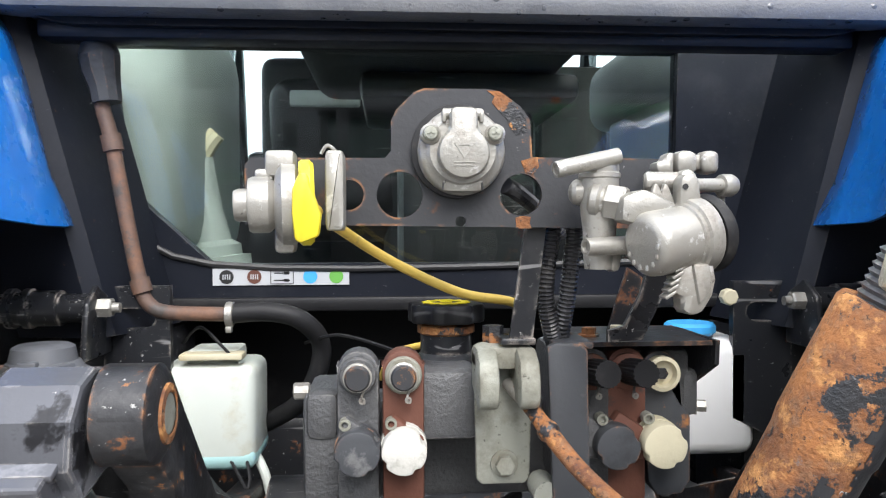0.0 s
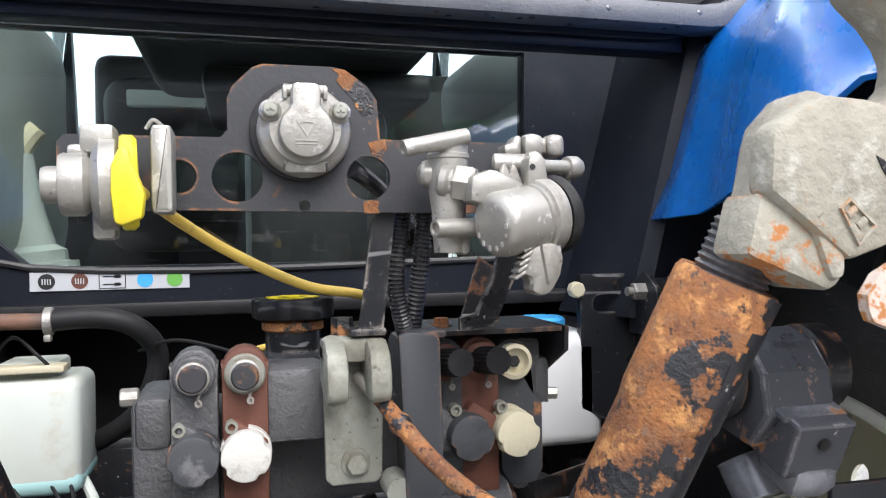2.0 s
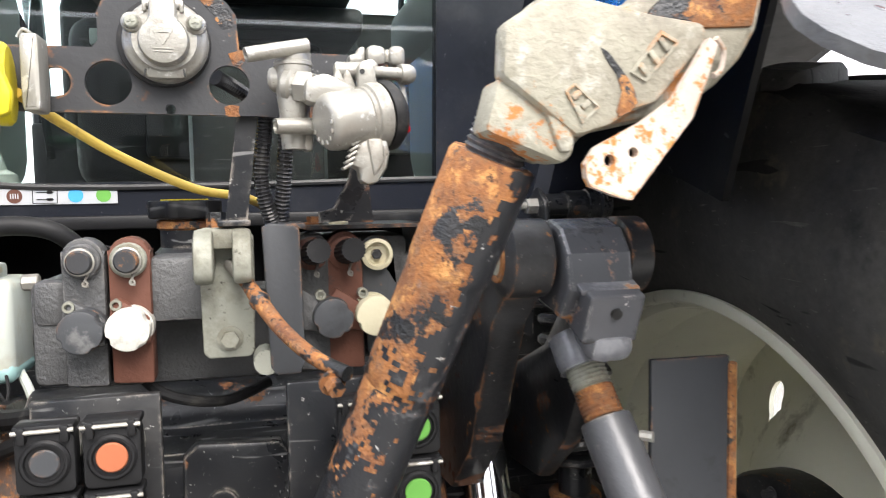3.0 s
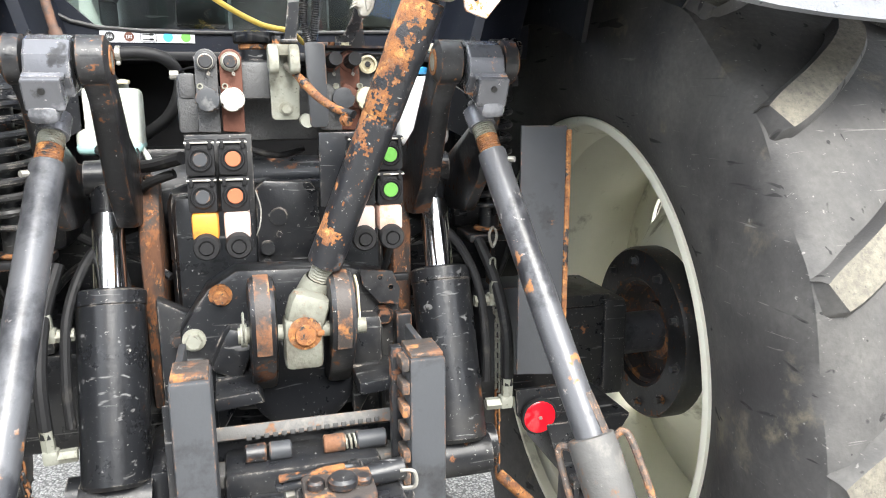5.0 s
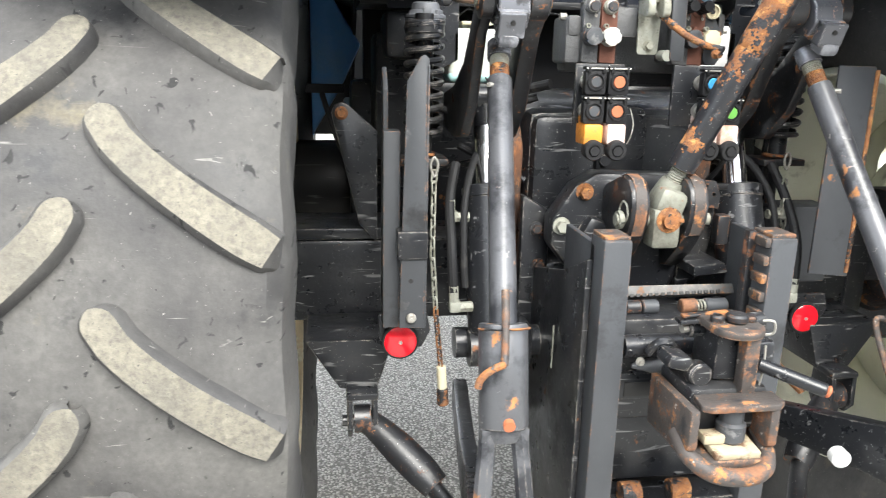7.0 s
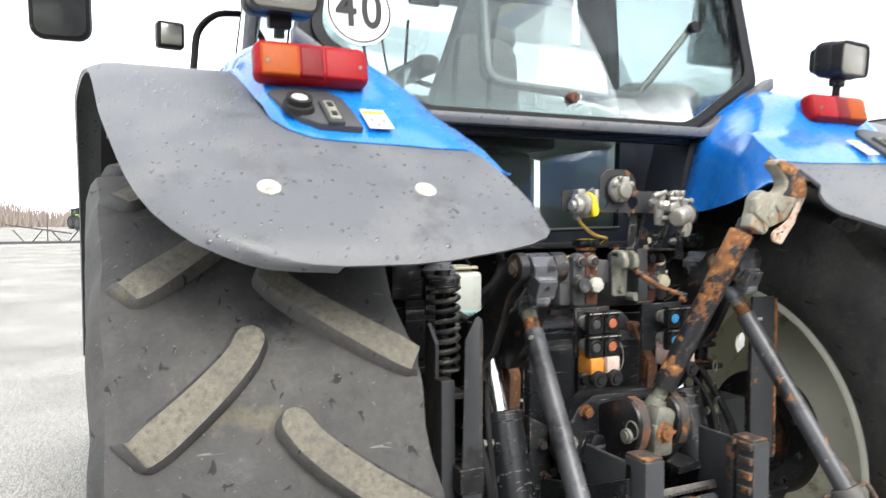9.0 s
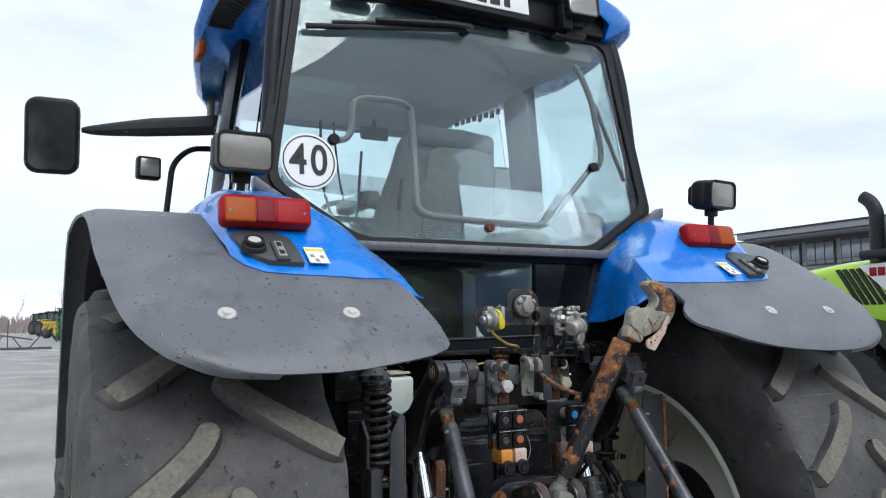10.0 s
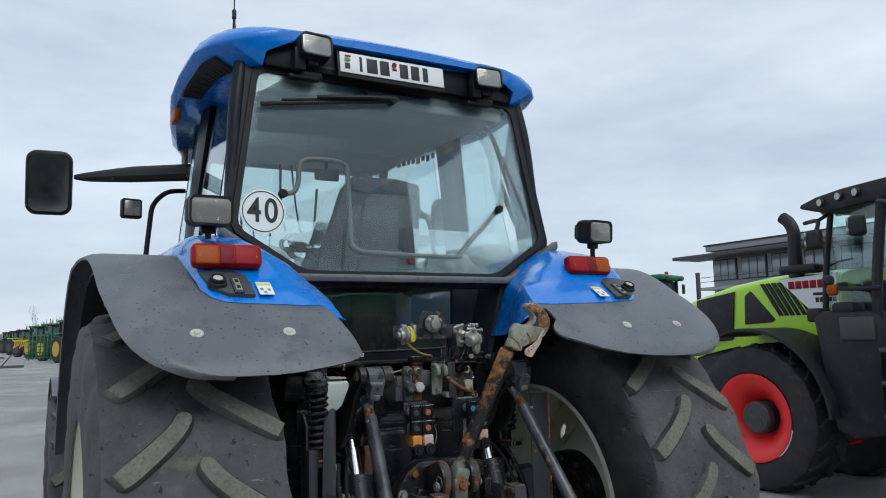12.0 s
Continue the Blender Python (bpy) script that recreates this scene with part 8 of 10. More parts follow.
solid("cross_pin", M_GREYPAINT, T, "", ("lathe", (-0.105, 0.33, 0.932), (1, 0, 0), [(0, 0), (0.004, 0.0), (0.018, 0.05), (0.018, 0.10), (0.016, 0.10)], 20))
solid("latch_spring", M_ALU, T, "bright latch spring", ("sweep", [(-0.010 + 0.0011 * k, 0.30 + 0.014 * math.cos(k * 0.785), 0.930 + 0.014 * math.sin(k * 0.785)) for k in range(33)], 0.0026, {"n": 6, "smooth": 1}))
solid("spring_housing", M_BLACKR, T, "", ("lathe", (-0.026, 0.30, 0.930), (1, 0, 0), [(0, 0), (0.019, 0), (0.020, 0.012), (0.012, 0.014), (0.012, 0.05), (0.020, 0.052), (0.022, 0.066), (0.016, 0.078), (0, 0.08)], 24), ("sweep", [(-0.005, 0.295, 0.912), (-0.002, 0.29, 0.895), (0.0, 0.29, 0.885)], 0.004))
top = solid("release_tube", M_BLACK, T, "black release lever tube", ("cyl", (-0.03, 0.27, 1.030), (0.128, 0.285, 1.036), 0.0165, {"bev": 0.002}), ("box", (0.0, 0.262, 1.052), (0.11, 0.03, 0.010), 0.004, (0, -4, 0)), ("box", (0.055, 0.27, 1.044), (0.016, 0.04, 0.03), 0.004))
solid("tube_end", M_ALU, top, "", ("cyl", (-0.042, 0.268, 1.030), (-0.030, 0.27, 1.030), 0.008, {"n": 8}))
solid("wire_clip", M_ALU, top, "", ("sweep", [(0.120, 0.27, 1.040), (0.138, 0.262, 1.040), (0.140, 0.262, 1.018), (0.124, 0.27, 1.012)], 0.0028, {"n": 8}))
solid("latch_strip", M_RUSTY, top, "", ("box", (-0.005, 0.258, 1.062), (0.09, 0.014, 0.006), 0.002, (0, -3, 0)))
jaw = solid("hitch_jaw", M_BLACK, T, "heavy pick-up hitch jaw with rusty edges", ("plate", [(0.0, 1.055), (0.07, 1.055), (0.084, 0.945), (-0.004, 0.95)], "y", 0.21, 0.30, {"bev": 0.010}), ("box", (0.10, 0.26, 0.985), (0.05, 0.08, 0.07), 0.015))
solid("jaw_body", M_BLACK, jaw, "", ("box", (0.02, 0.25, 0.905), (0.150, 0.13, 0.085), 0.012), ("cyl", (-0.03, 0.23, 0.965), (-0.03, 0.20, 0.965), 0.022, {"bev": 0.004}), ("box", (-0.065, 0.24, 0.985), (0.05, 0.06, 0.03), 0.012, (0, 14, 0)))
solid("jaw_rib", M_WORNRUST, jaw, "bare rusty rib", ("box", (0.048, 0.190, 0.99), (0.028, 0.03, 0.12), 0.005))
solid("jaw_collar", M_WORNRUST, jaw, "rusty collar", ("plate", circle(0.026, 0.20, 0.047, 20, 180, 360) + [(0.073, 0.26), (-0.021, 0.26)], "z", 1.046, 1.062, {"bev": 0.005}))
solid("jaw_knob", M_BLACKR, jaw, "", ("cyl", (0.03, 0.21, 1.062), (0.03, 0.21, 1.078), 0.02, {"bev": 0.004}), ("cyl", (-0.005, 0.215, 1.06), (-0.005, 0.215, 1.075), 0.012, {"bev": 0.003}), ("cyl", (0.058, 0.215, 1.06), (0.058, 0.215, 1.072), 0.012, {"bev": 0.003}))
solid("jaw_plate", M_WORNRUST, jaw, "rust-edged upper jaw plate", ("plate", [(-0.058, 0.137), (-0.042, 0.126), (0.082, 0.126), (0.098, 0.14), (0.098, 0.182), (-0.052, 0.182)], "z", 0.928, 0.940, {"bev": 0.003}))
for x, w in ((-0.070, 0.018), (0.078, 0.018)):
    solid("jaw_cheek", M_WORNRUST, jaw, "", ("plate", [(0.13, 0.932), (0.30, 0.932), (0.30, 0.83), (0.16, 0.835), (0.13, 0.86)], "x", x - w / 2, x + w / 2, {"bev": 0.005}))
lip = [(-0.075, 0.19, 0.865), (-0.072, 0.145, 0.845), (-0.040, 0.112, 0.825), (0.010, 0.102, 0.820), (0.055, 0.112, 0.825), (0.078, 0.145, 0.84), (0.080, 0.19, 0.86)]
solid("jaw_lip", M_WORNRUST, jaw, "worn rust-brown lower lip", ("sweep", lip, [0.013, 0.015, 0.016, 0.016, 0.016, 0.015, 0.013], {"n": 12}), ("box", (0.004, 0.20, 0.833), (0.15, 0.16, 0.018), 0.005))
solid("wear_pad", M_PAD, jaw, "", ("box", (0.012, 0.150, 0.851), (0.085, 0.055, 0.014), 0.003, (8, 0, 0)), ("box", (-0.022, 0.16, 0.868), (0.04, 0.03, 0.018), 0.004))
solid("hitch_pin", M_DKGREY, jaw, "dark steel hitch pin", ("lathe", (0.016, 0.165, 0.856), (0, 0, 1), [(0, 0), (0.021, 0), (0.026, 0.006), (0.026, 0.035), (0.021, 0.04), (0.021, 0.08)], 24))
solid("release_bar", M_BLACK, jaw, "round release bar with a worn orange end", ("cyl", (0.075, 0.20, 0.985), (0.172, 0.138, 0.956), 0.0125, {"bev": 0.003}))
solid("bar_end", M_ORDISC, jaw, "", ("cyl", (0.1715, 0.1385, 0.9562), (0.178, 0.1345, 0.9542), 0.0115, {"bev": 0.003}))
solid("release_wire", M_ALU, T, "", ("sweep", [(0.086, 0.20, 1.02), (0.084, 0.195, 0.98), (0.080, 0.195, 0.945)], 0.0022, {"n": 6}))
for x in (-0.085, 0.02):
    solid("lower_knuckle", M_RUSTY, T, "", ("cyl", (x - 0.02, 0.33, 0.655), (x + 0.02, 0.33, 0.655), 0.022), ("box", (x, 0.33, 0.635), (0.03, 0.04, 0.04), 0.008))
solid("edge_strip", M_ZINC, T, "", ("box", (-0.206, 0.52, 0.90), (0.003, 0.006, 0.10), 0.001))
solid("side_cheek", M_BLACK, T, "", ("plate", [(0.36, 0.46), (0.70, 0.46), (0.74, 1.02), (0.50, 1.08), (0.36, 1.14)], "x", -0.200, -0.188, {"bev": 0.002}))
solid("side_cheek", M_BLACK, T, "", ("plate", [(0.38, 0.46), (0.70, 0.46), (0.74, 1.02), (0.50, 1.08), (0.38, 1.14)], "x", 0.203, 0.215, {"bev": 0.002}))

# loose hoses and wires in the gap below the cab
for pts, r in (([(-0.352, 0.97, 1.468), (-0.30, 0.90, 1.432), (-0.24, 0.83, 1.432), (-0.172, 0.76, 1.452)], 0.012), ([(-0.40, 0.95, 1.38), (-0.30, 0.88, 1.36), (-0.24, 0.82, 1.40), (-0.19, 0.80, 1.42)], 0.009), ([(-0.10, 0.78, 1.50), (-0.06, 0.74, 1.47), (0.0, 0.76, 1.452), (0.05, 0.80, 1.46)], 0.006), ([(0.215, 0.80, 1.46), (0.25, 0.84, 1.40), (0.30, 0.9, 1.42), (0.36, 0.95, 1.40)], 0.010), ([(-0.37, 0.84, 1.30), (-0.30, 0.80, 1.25), (-0.29, 0.78, 1.12), (-0.32, 0.80, 0.98)], 0.009)):
    solid("hose", M_RUBBERBLK, T, "", ("sweep", pts, r, {"n": 10}))
for pts in ([(-0.27, 0.95, 1.462), (-0.262, 0.93, 1.44), (-0.268, 0.92, 1.41)], [(-0.292, 0.95, 1.465), (-0.27, 0.93, 1.435), (-0.25, 0.92, 1.405)], [(-0.20, 0.99, 1.60), (-0.15, 0.93, 1.618), (-0.08, 0.88, 1.605)], [(-0.36, 1.0, 1.60), (-0.33, 0.97, 1.625), (-0.30, 0.95, 1.605), (-0.29, 0.96, 1.59)]):
    solid("wire", M_RUBBERBLK, T, "", ("sweep", pts, 0.0022, {"n": 6}))

# what closes the view between the wheels: air tank, side members and drive housing
for sd in (-1, 1):
    solid("side_member", M_BLACK, T, "", ("box", (sd * 0.40, 1.30, 1.16), (0.44, 0.10, 0.56), 0.02))
    solid("cab_bracket", M_BLACK, T, "", ("box", (sd * 0.50, 1.18, 1.40), (0.12, 0.2, 0.34), 0.02), ("box", (sd * 0.46, 1.06, 1.56), (0.16, 0.2, 0.12), 0.02))
    solid("air_tank", M_BLACKPL, T, "black air tank ahead of the axle", ("lathe", (sd * 0.56, 1.50, 1.10), (sd, 0, 0), [(0, 0), (0.08, 0.005), (0.125, 0.03), (0.14, 0.06), (0.14, 0.22), (0.125, 0.25), (0.08, 0.275), (0, 0.28)], 32))
    solid("brake_hose", M_RUBBERBLK, T, "", ("sweep", [(sd * 0.70, 1.25, 1.40), (sd * 0.66, 1.2, 1.28), (sd * 0.60, 1.12, 1.15), (sd * 0.55, 1.1, 1.06)], 0.008, {"n": 8}))
    solid("oil_pipe", M_BLACK, T, "", ("sweep", [(sd * 0.21, 0.80, 1.22), (sd * 0.30, 0.86, 1.26), (sd * 0.40, 0.95, 1.22), (sd * 0.46, 1.0, 1.16)], 0.008, {"n": 8}))

# ---- cab details ----
M_LENS = material("ribbed_lamp_glass", (0.40, 0.385, 0.345), 0.22, 0.45, var=0.15, scale=30, coat=0.5)
M_SHELL = material("dark_seat_shell", (0.052, 0.057, 0.06), 0.7, var=0.12, bump=0.15)
M_TRIM = material("pale_cab_trim", (0.30, 0.335, 0.315), 0.7, var=0.1, bump=0.1)
M_SKYCOVER = material("grey_textured_panel", (0.075, 0.076, 0.068), 0.8, var=0.35, scale=18, bump=0.5, grain=60)
M_MIRROR = material("mirror_glass", (0.78, 0.80, 0.80), 0.03, 1.0, var=0.02)
M_RAIL = material("grey_tube", (0.10, 0.11, 0.11), 0.45, var=0.1)


def text_mesh(name, body, size, depth):
    cu = bpy.data.curves.new(name, "FONT")
    cu.body, cu.size, cu.extrude, cu.align_x, cu.align_y = body, size, depth, "CENTER", "CENTER"
    cu.offset, cu.space_character = size * 0.014, 0.92
    ob = bpy.data.objects.new(name, cu)
    scene.collection.objects.link(ob)
    bpy.context.view_layer.update()
    me = bpy.data.meshes.new_from_object(ob.evaluated_get(bpy.context.evaluated_depsgraph_get()))
    bpy.data.objects.remove(ob)
    bpy.data.curves.remove(cu)
    return me


def work_lamp(x, y, z, w, h, yaw, pitch, stem, label):
    m = pose(x, y, z, pitch, 0, yaw)
    s = Shape()
    s.box((0, 0.045, 0), (w, 0.085, h), 0.028, seg=5)
    s.box((0, 0.085, 0), (w * 0.8, 0.05, h * 0.75), 0.02)
    ring = rounded(-w * 0.48, -h * 0.475, w * 0.48, h * 0.475, 0.024)
    s.plate(ring, "y", -0.016, 0.03, holes=[rounded(-w * 0.435, -h * 0.41, w * 0.435, h * 0.41, 0.018)])
    lamp = part("work_lamp", s, M_BLACKPL, T, label, at=m)
    s = Shape()
    s.box((0, -0.005, 0), (w * 0.90, 0.012, h * 0.84), 0.0058, seg=3)
    part("lens", s, M_LENS, lamp, "ribbed clear lens")
    for k in range(9):
        s = Shape()
        s.box((0, -0.012, -h * 0.30 + h * 0.075 * k), (w * 0.76, 0.003, h * 0.030), 0.001)
        part("lens_rib", s, M_CLEAR, lamp)
    s = Shape()
    s.sweep([(0, 0.04, -h * 0.45), (0, 0.04, -h * 0.45 - stem)], 0.012, 10)
    s.box((0, 0.04, -h * 0.5 - 0.01), (0.05, 0.03, 0.03), 0.006)
    part("bracket", s, M_BLACKPL, lamp)
    return lamp


work_lamp(-0.918, 0.60, 2.222, 0.158, 0.112, 0, 4, 0.05, "square work lamp on a rubber stalk")
work_lamp(0.885, 0.62, 2.232, 0.158, 0.112, 6, 4, 0.085, "square work lamp on a rubber stalk")
work_lamp(-0.428, 0.875, 3.012, 0.15, 0.108, 4, -6, 0.03, "square roof work lamp")
work_lamp(0.450, 0.875, 3.000, 0.15, 0.108, -4, -6, 0.03, "square roof work lamp")
for x in (-0.49, 0.40):
    solid("lamp_holder", M_BLACKPL, T, "", ("box", (x, 0.92, 2.955), (0.05, 0.05, 0.10), 0.008), ("box", (x + 0.06, 0.94, 2.90), (0.10, 0.03, 0.03), 0.008), ("box", (x + 0.03, 0.945, 2.885), (0.14, 0.04, 0.02), 0.008))

# number plate as plain shapes
plate = solid("number_plate", M_BLACKPL, T, "white number plate in a black holder", ("box", (-0.042, 0.925, 2.968), (0.545, 0.018, 0.128), 0.005, (-8, 0, 0)))
solid("plate_face", M_WHITE, plate, "", ("box", (-0.042, 0.9135, 2.976), (0.525, 0.006, 0.098), 0.003, (-8, 0, 0)))
for x, w, h in ((-0.205, 0.012, 0.070), (-0.150, 0.052, 0.070), (-0.088, 0.046, 0.070), (-0.038, 0.022, 0.010), (0.010, 0.042, 0.070), (0.068, 0.042, 0.070), (0.122, 0.026, 0.070), (-0.27, 0.026, 0.03)):
    solid("plate_bar", M_INKSHADE, plate, "", ("box", (x, 0.910, 2.976 if h > 0.04 or h < 0.02 else 2.960), (w, 0.004, h), 0.001, (-8, 0, 0)))
solid("plate_stripe", M_RED, plate, "", ("box", (-0.27, 0.9055, 3.004), (0.026, 0.003, 0.009), 0, (-8, 0, 0)))
solid("plate_stripe", M_GREEN, plate, "", ("box", (-0.27, 0.9065, 2.988), (0.026, 0.003, 0.009), 0, (-8, 0, 0)))
solid("plate_seal", M_RED, plate, "", ("cyl", (-0.040, 0.9085, 2.998), (-0.040, 0.9055, 2.998), 0.012))
for x, w in ((-0.21, 0.11), (0.06, 0.22)):
    solid("holder_print_bar", M_WHITE, plate, "", ("box", (x, 0.922, 2.918), (w, 0.004, 0.008), 0, (-8, 0, 0)))

# speed sign
sign = solid("speed_sign", M_WHITE, T, "round white speed sticker reading 40", ("lathe", (-0.644, 0.915, 2.283), (0, -1, 0.11), [(0, 0), (0.094, 0), (0.094, 0.002), (0, 0.002)], 64))
s = Shape()
s.lathe((-0.644, 0.9125, 2.283), (0, -1, 0.11), [(0.083, 0), (0.087, 0), (0.087, 0.001), (0.083, 0.001), (0.083, 0)], 64)
part("ring", s, M_INKSHADE, sign)
for ch, dx in (("4", -0.0365), ("0", 0.0335)):
    me = text_mesh("digit", ch, 0.115, 0.0008)
    me.materials.append(M_INKSHADE)
    part("digit", me, None, sign, "", at=pose(-0.644 + dx, 0.9115, 2.283, 84, 0, 0) @ Matrix.Diagonal((1.02, 1.25, 1, 1)))

# wiper, handle rail, lock, knobs
wip = solid("wiper", M_BLACKPL, T, "black rear wiper arm and blade", ("box", (-0.34, 0.950, 2.795), (0.62, 0.016, 0.018), 0.004, (0, -8.6, 0)), ("box", (-0.36, 0.945, 2.806), (0.40, 0.012, 0.012), 0.003, (0, -8.6, 0)), ("sweep", [(-0.03, 0.945, 2.847), (-0.12, 0.935, 2.842), (-0.40, 0.935, 2.808)], [0.018, 0.013, 0.009], {"n": 10}), ("cyl", (-0.03, 0.985, 2.843), (-0.03, 0.93, 2.843), 0.017))
solid("washer_nozzle", M_BLACKPL, T, "", ("ball", (-0.155, 0.975, 2.875), 0.011))
rail = [(-0.556, 0.945, 2.366), (-0.505, 0.945, 2.38), (-0.482, 0.95, 2.43), (-0.478, 0.955, 2.49), (-0.455, 0.96, 2.525), (-0.40, 0.962, 2.535), (-0.31, 0.962, 2.535), (-0.268, 0.96, 2.52), (-0.256, 0.955, 2.48), (-0.252, 0.93, 2.20), (-0.240, 0.928, 2.155), (-0.20, 0.925, 2.135), (-0.10, 0.925, 2.13), (0.26, 0.925, 2.125), (0.31, 0.93, 2.145), (0.42, 0.945, 2.25), (0.525, 0.95, 2.36)]
solid("window_handle", M_RAIL, T, "bent grey tube handle behind the glass", ("sweep", rail, 0.0115, {"n": 10, "smooth": 4}))
for x in (-0.556, 0.525):
    solid("hinge_knob", M_BLACKPL, T, "", ("cyl", (x, 0.94, 2.366), (x, 0.915, 2.366), 0.019, {"bev": 0.003}))
lk = solid("window_lock", M_BROWN, T, "round lock button", ("cyl", (0.024, 0.91, 2.097), (0.024, 0.885, 2.097), 0.017, {"bev": 0.003}))
# black bar stands for the shade inside the key slot
solid("lock_slot", M_INKSHADE, lk, "", ("box", (0.024, 0.884, 2.097), (0.003, 0.002, 0.016), 0))
solid("grab_handle", M_RAIL, T, "curved grab handle beside the seat", ("sweep", [(0.50, 1.0, 2.80), (0.535, 1.0, 2.76), (0.575, 0.99, 2.66), (0.60, 0.99, 2.55), (0.61, 0.98, 2.47), (0.60, 0.97, 2.41), (0.57, 0.96, 2.37)], 0.0125, {"n": 10}))
solid("gas_strut", M_RAIL, T, "", ("sweep", [(0.60, 1.0, 2.65), (0.66, 0.99, 2.50), (0.72, 0.97, 2.33)], 0.009, {"n": 8, "smooth": 2}))

# roof fittings
ant = solid("antenna", M_BLACKPL, T, "short black roof antenna", ("lathe", (-0.70, 1.20, 3.085), (0, 0, 1), [(0.018, 0), (0.016, 0.06), (0.008, 0.075), (0.006, 0.12), (0.010, 0.125), (0.010, 0.16), (0.003, 0.17), (0.003, 0.45), (0, 0.45)], 14))
solid("beacon_pole", M_ZINC, T, "", ("cyl", (-0.712, 2.3, 2.72), (-0.712, 2.3, 2.99), 0.018), ("cyl", (-0.712, 2.3, 2.97), (-0.712, 2.3, 3.0), 0.024))
solid("indicator", M_AMBER, T, "amber side marker under the roof edge", ("box", (-0.88, 1.60, 2.84), (0.03, 0.12, 0.06), 0.01))

# mirrors
for sd, mx, my, mz in ((-1, -1.395, 2.36, 2.615), (1, 1.215, 2.66, 2.575)):
    mir = part("mirror", Shape().plate(rounded(-0.1125, -0.1725, 0.1125, 0.1725, 0.055), "y", -0.004, 0.06, bev=0.018), M_BLACKPL, T, "black door mirror on a long arm", at=pose(mx, my, mz, 11, 0, sd * 4))
    part("mirror_glass", Shape().plate(rounded(-0.094, -0.152, 0.094, 0.152, 0.04), "y", -0.008, 0.0), M_MIRROR, mir, "mirror glass")
    solid("mirror_arm", M_BLACKPL, T, "black tapered mirror arm", ("sweep", [(sd * (abs(mx) - 0.12), my + 0.02, mz + 0.045), (sd * (abs(mx) - 0.20), my, mz + 0.05), (sd * (abs(mx) - 0.40), my - 0.1, mz + 0.06), (sd * 0.72, my - 0.25, mz + 0.065)], [0.014, 0.034, 0.055, 0.06], {"n": 10, "flat": 0.7}))
    solid("grab_rail", M_BLACKPL, T, "black bent rail beside the door", ("sweep", [(sd * 0.70, 2.35, 2.62), (sd * 0.80, 2.33, 2.60), (sd * 0.875, 2.31, 2.52), (sd * 0.895, 2.30, 2.40), (sd * 0.92, 2.28, 2.15)], 0.014, {"n": 10}))
lampb = part("work_lamp", Shape().box((0, 0, 0), (0.11, 0.06, 0.11), 0.015, seg=3), M_BLACKPL, T, "small black work lamp", at=pose(-0.985, 2.36, 2.50, 0, 0, 8))
part("lens", Shape().box((0, -0.03, 0), (0.085, 0.01, 0.085), 0.006), M_LENS, lampb)

# warning stickers on the fenders
for sd in (-1, 1):
    st = part("warning_sticker", Shape().box((0, 0, 0), (0.052, 0.002, 0.082), 0), M_WHITE, T, "small white and yellow warning sticker", at=pose(-0.758 if sd < 0 else 0.748, 0.476, 1.939, -56.3, 0, 0))
    part("sticker_band", Shape().box((0, -0.0015, 0.026), (0.048, 0.001, 0.012), 0), M_YLID, st)
    for dx, dz in ((-0.013, -0.006), (0.012, -0.010), (-0.004, -0.028)):
        part("sticker_figure", Shape().box((dx, -0.0015, dz), (0.010, 0.001, 0.014), 0), M_ALU, st)

# ---- cab interior ----
back = [(-0.33, 2.05), (0.22, 2.05), (0.225, 2.17), (0.232, 2.30), (0.24, 2.42), (0.235, 2.485), (0.20, 2.525), (0.10, 2.540), (-0.09, 2.532), (-0.165, 2.50), (-0.19, 2.45), (-0.225, 2.34), (-0.27, 2.22)]
seat = part("seat", Shape().plate(back, "y", 1.185, 1.27, bev=0.035), M_SEAT, T, "grey cloth driver's seat")
part("headrest", Shape().box((0.035, 1.19, 2.482), (0.37, 0.075, 0.085), 0.035, (-9, 3, 0), 4), M_SEAT, seat)
part("seat_shell", Shape().plate([(-0.12, 2.08), (0.20, 2.08), (0.208, 2.30), (0.213, 2.40), (0.18, 2.445), (0.12, 2.455), (-0.04, 2.445), (-0.085, 2.42), (-0.105, 2.30)], "y", 1.158, 1.20, bev=0.018), M_SHELL, seat, "dark moulded seat shell")
part("cushion", Shape().box((0, 1.47, 2.10), (0.50, 0.50, 0.12), 0.05, seg=4), M_SEAT, seat)
part("pedestal", Shape().box((0.06, 1.55, 1.66), (0.26, 0.34, 0.64), 0.03).box((0.06, 1.55, 2.01), (0.40, 0.42, 0.05), 0.015), M_BLACKPL, seat)
for sd in (-1, 1):
    part("armrest", Shape().box((sd * 0.285, 1.42, 2.24), (0.07, 0.34, 0.06), 0.02, seg=3), M_SEAT, seat)
    s = Shape()
    s.box((0.555 if sd > 0 else -0.555, 1.46, 1.925), (0.28, 0.62, 0.53), 0.11, seg=5)
    part("inner_fender", s, M_TRIM, T, "pale grey moulded inner fender")
s = Shape()
s.box((0.52, 1.50, 2.06), (0.26, 0.60, 0.16), 0.05, seg=4)
s.box((0.61, 1.20, 2.17), (0.22, 0.26, 0.12), 0.05, (10, 0, 0), 4)
console = part("side_console", s, M_INTERIOR, T, "dark right-hand control console")
part("yellow_knob", Shape().cyl((0.60, 1.34, 2.13), (0.60, 1.34, 2.185), 0.014).ball((0.60, 1.34, 2.19), 0.024), M_YLID, console, "yellow control knob")
for k in range(4):
    part("lever", Shape().sweep([(0.44 + 0.03 * k, 1.55, 2.12), (0.44 + 0.03 * k, 1.52, 2.2)], [0.006, 0.014], 8), M_BLACKPL, console)
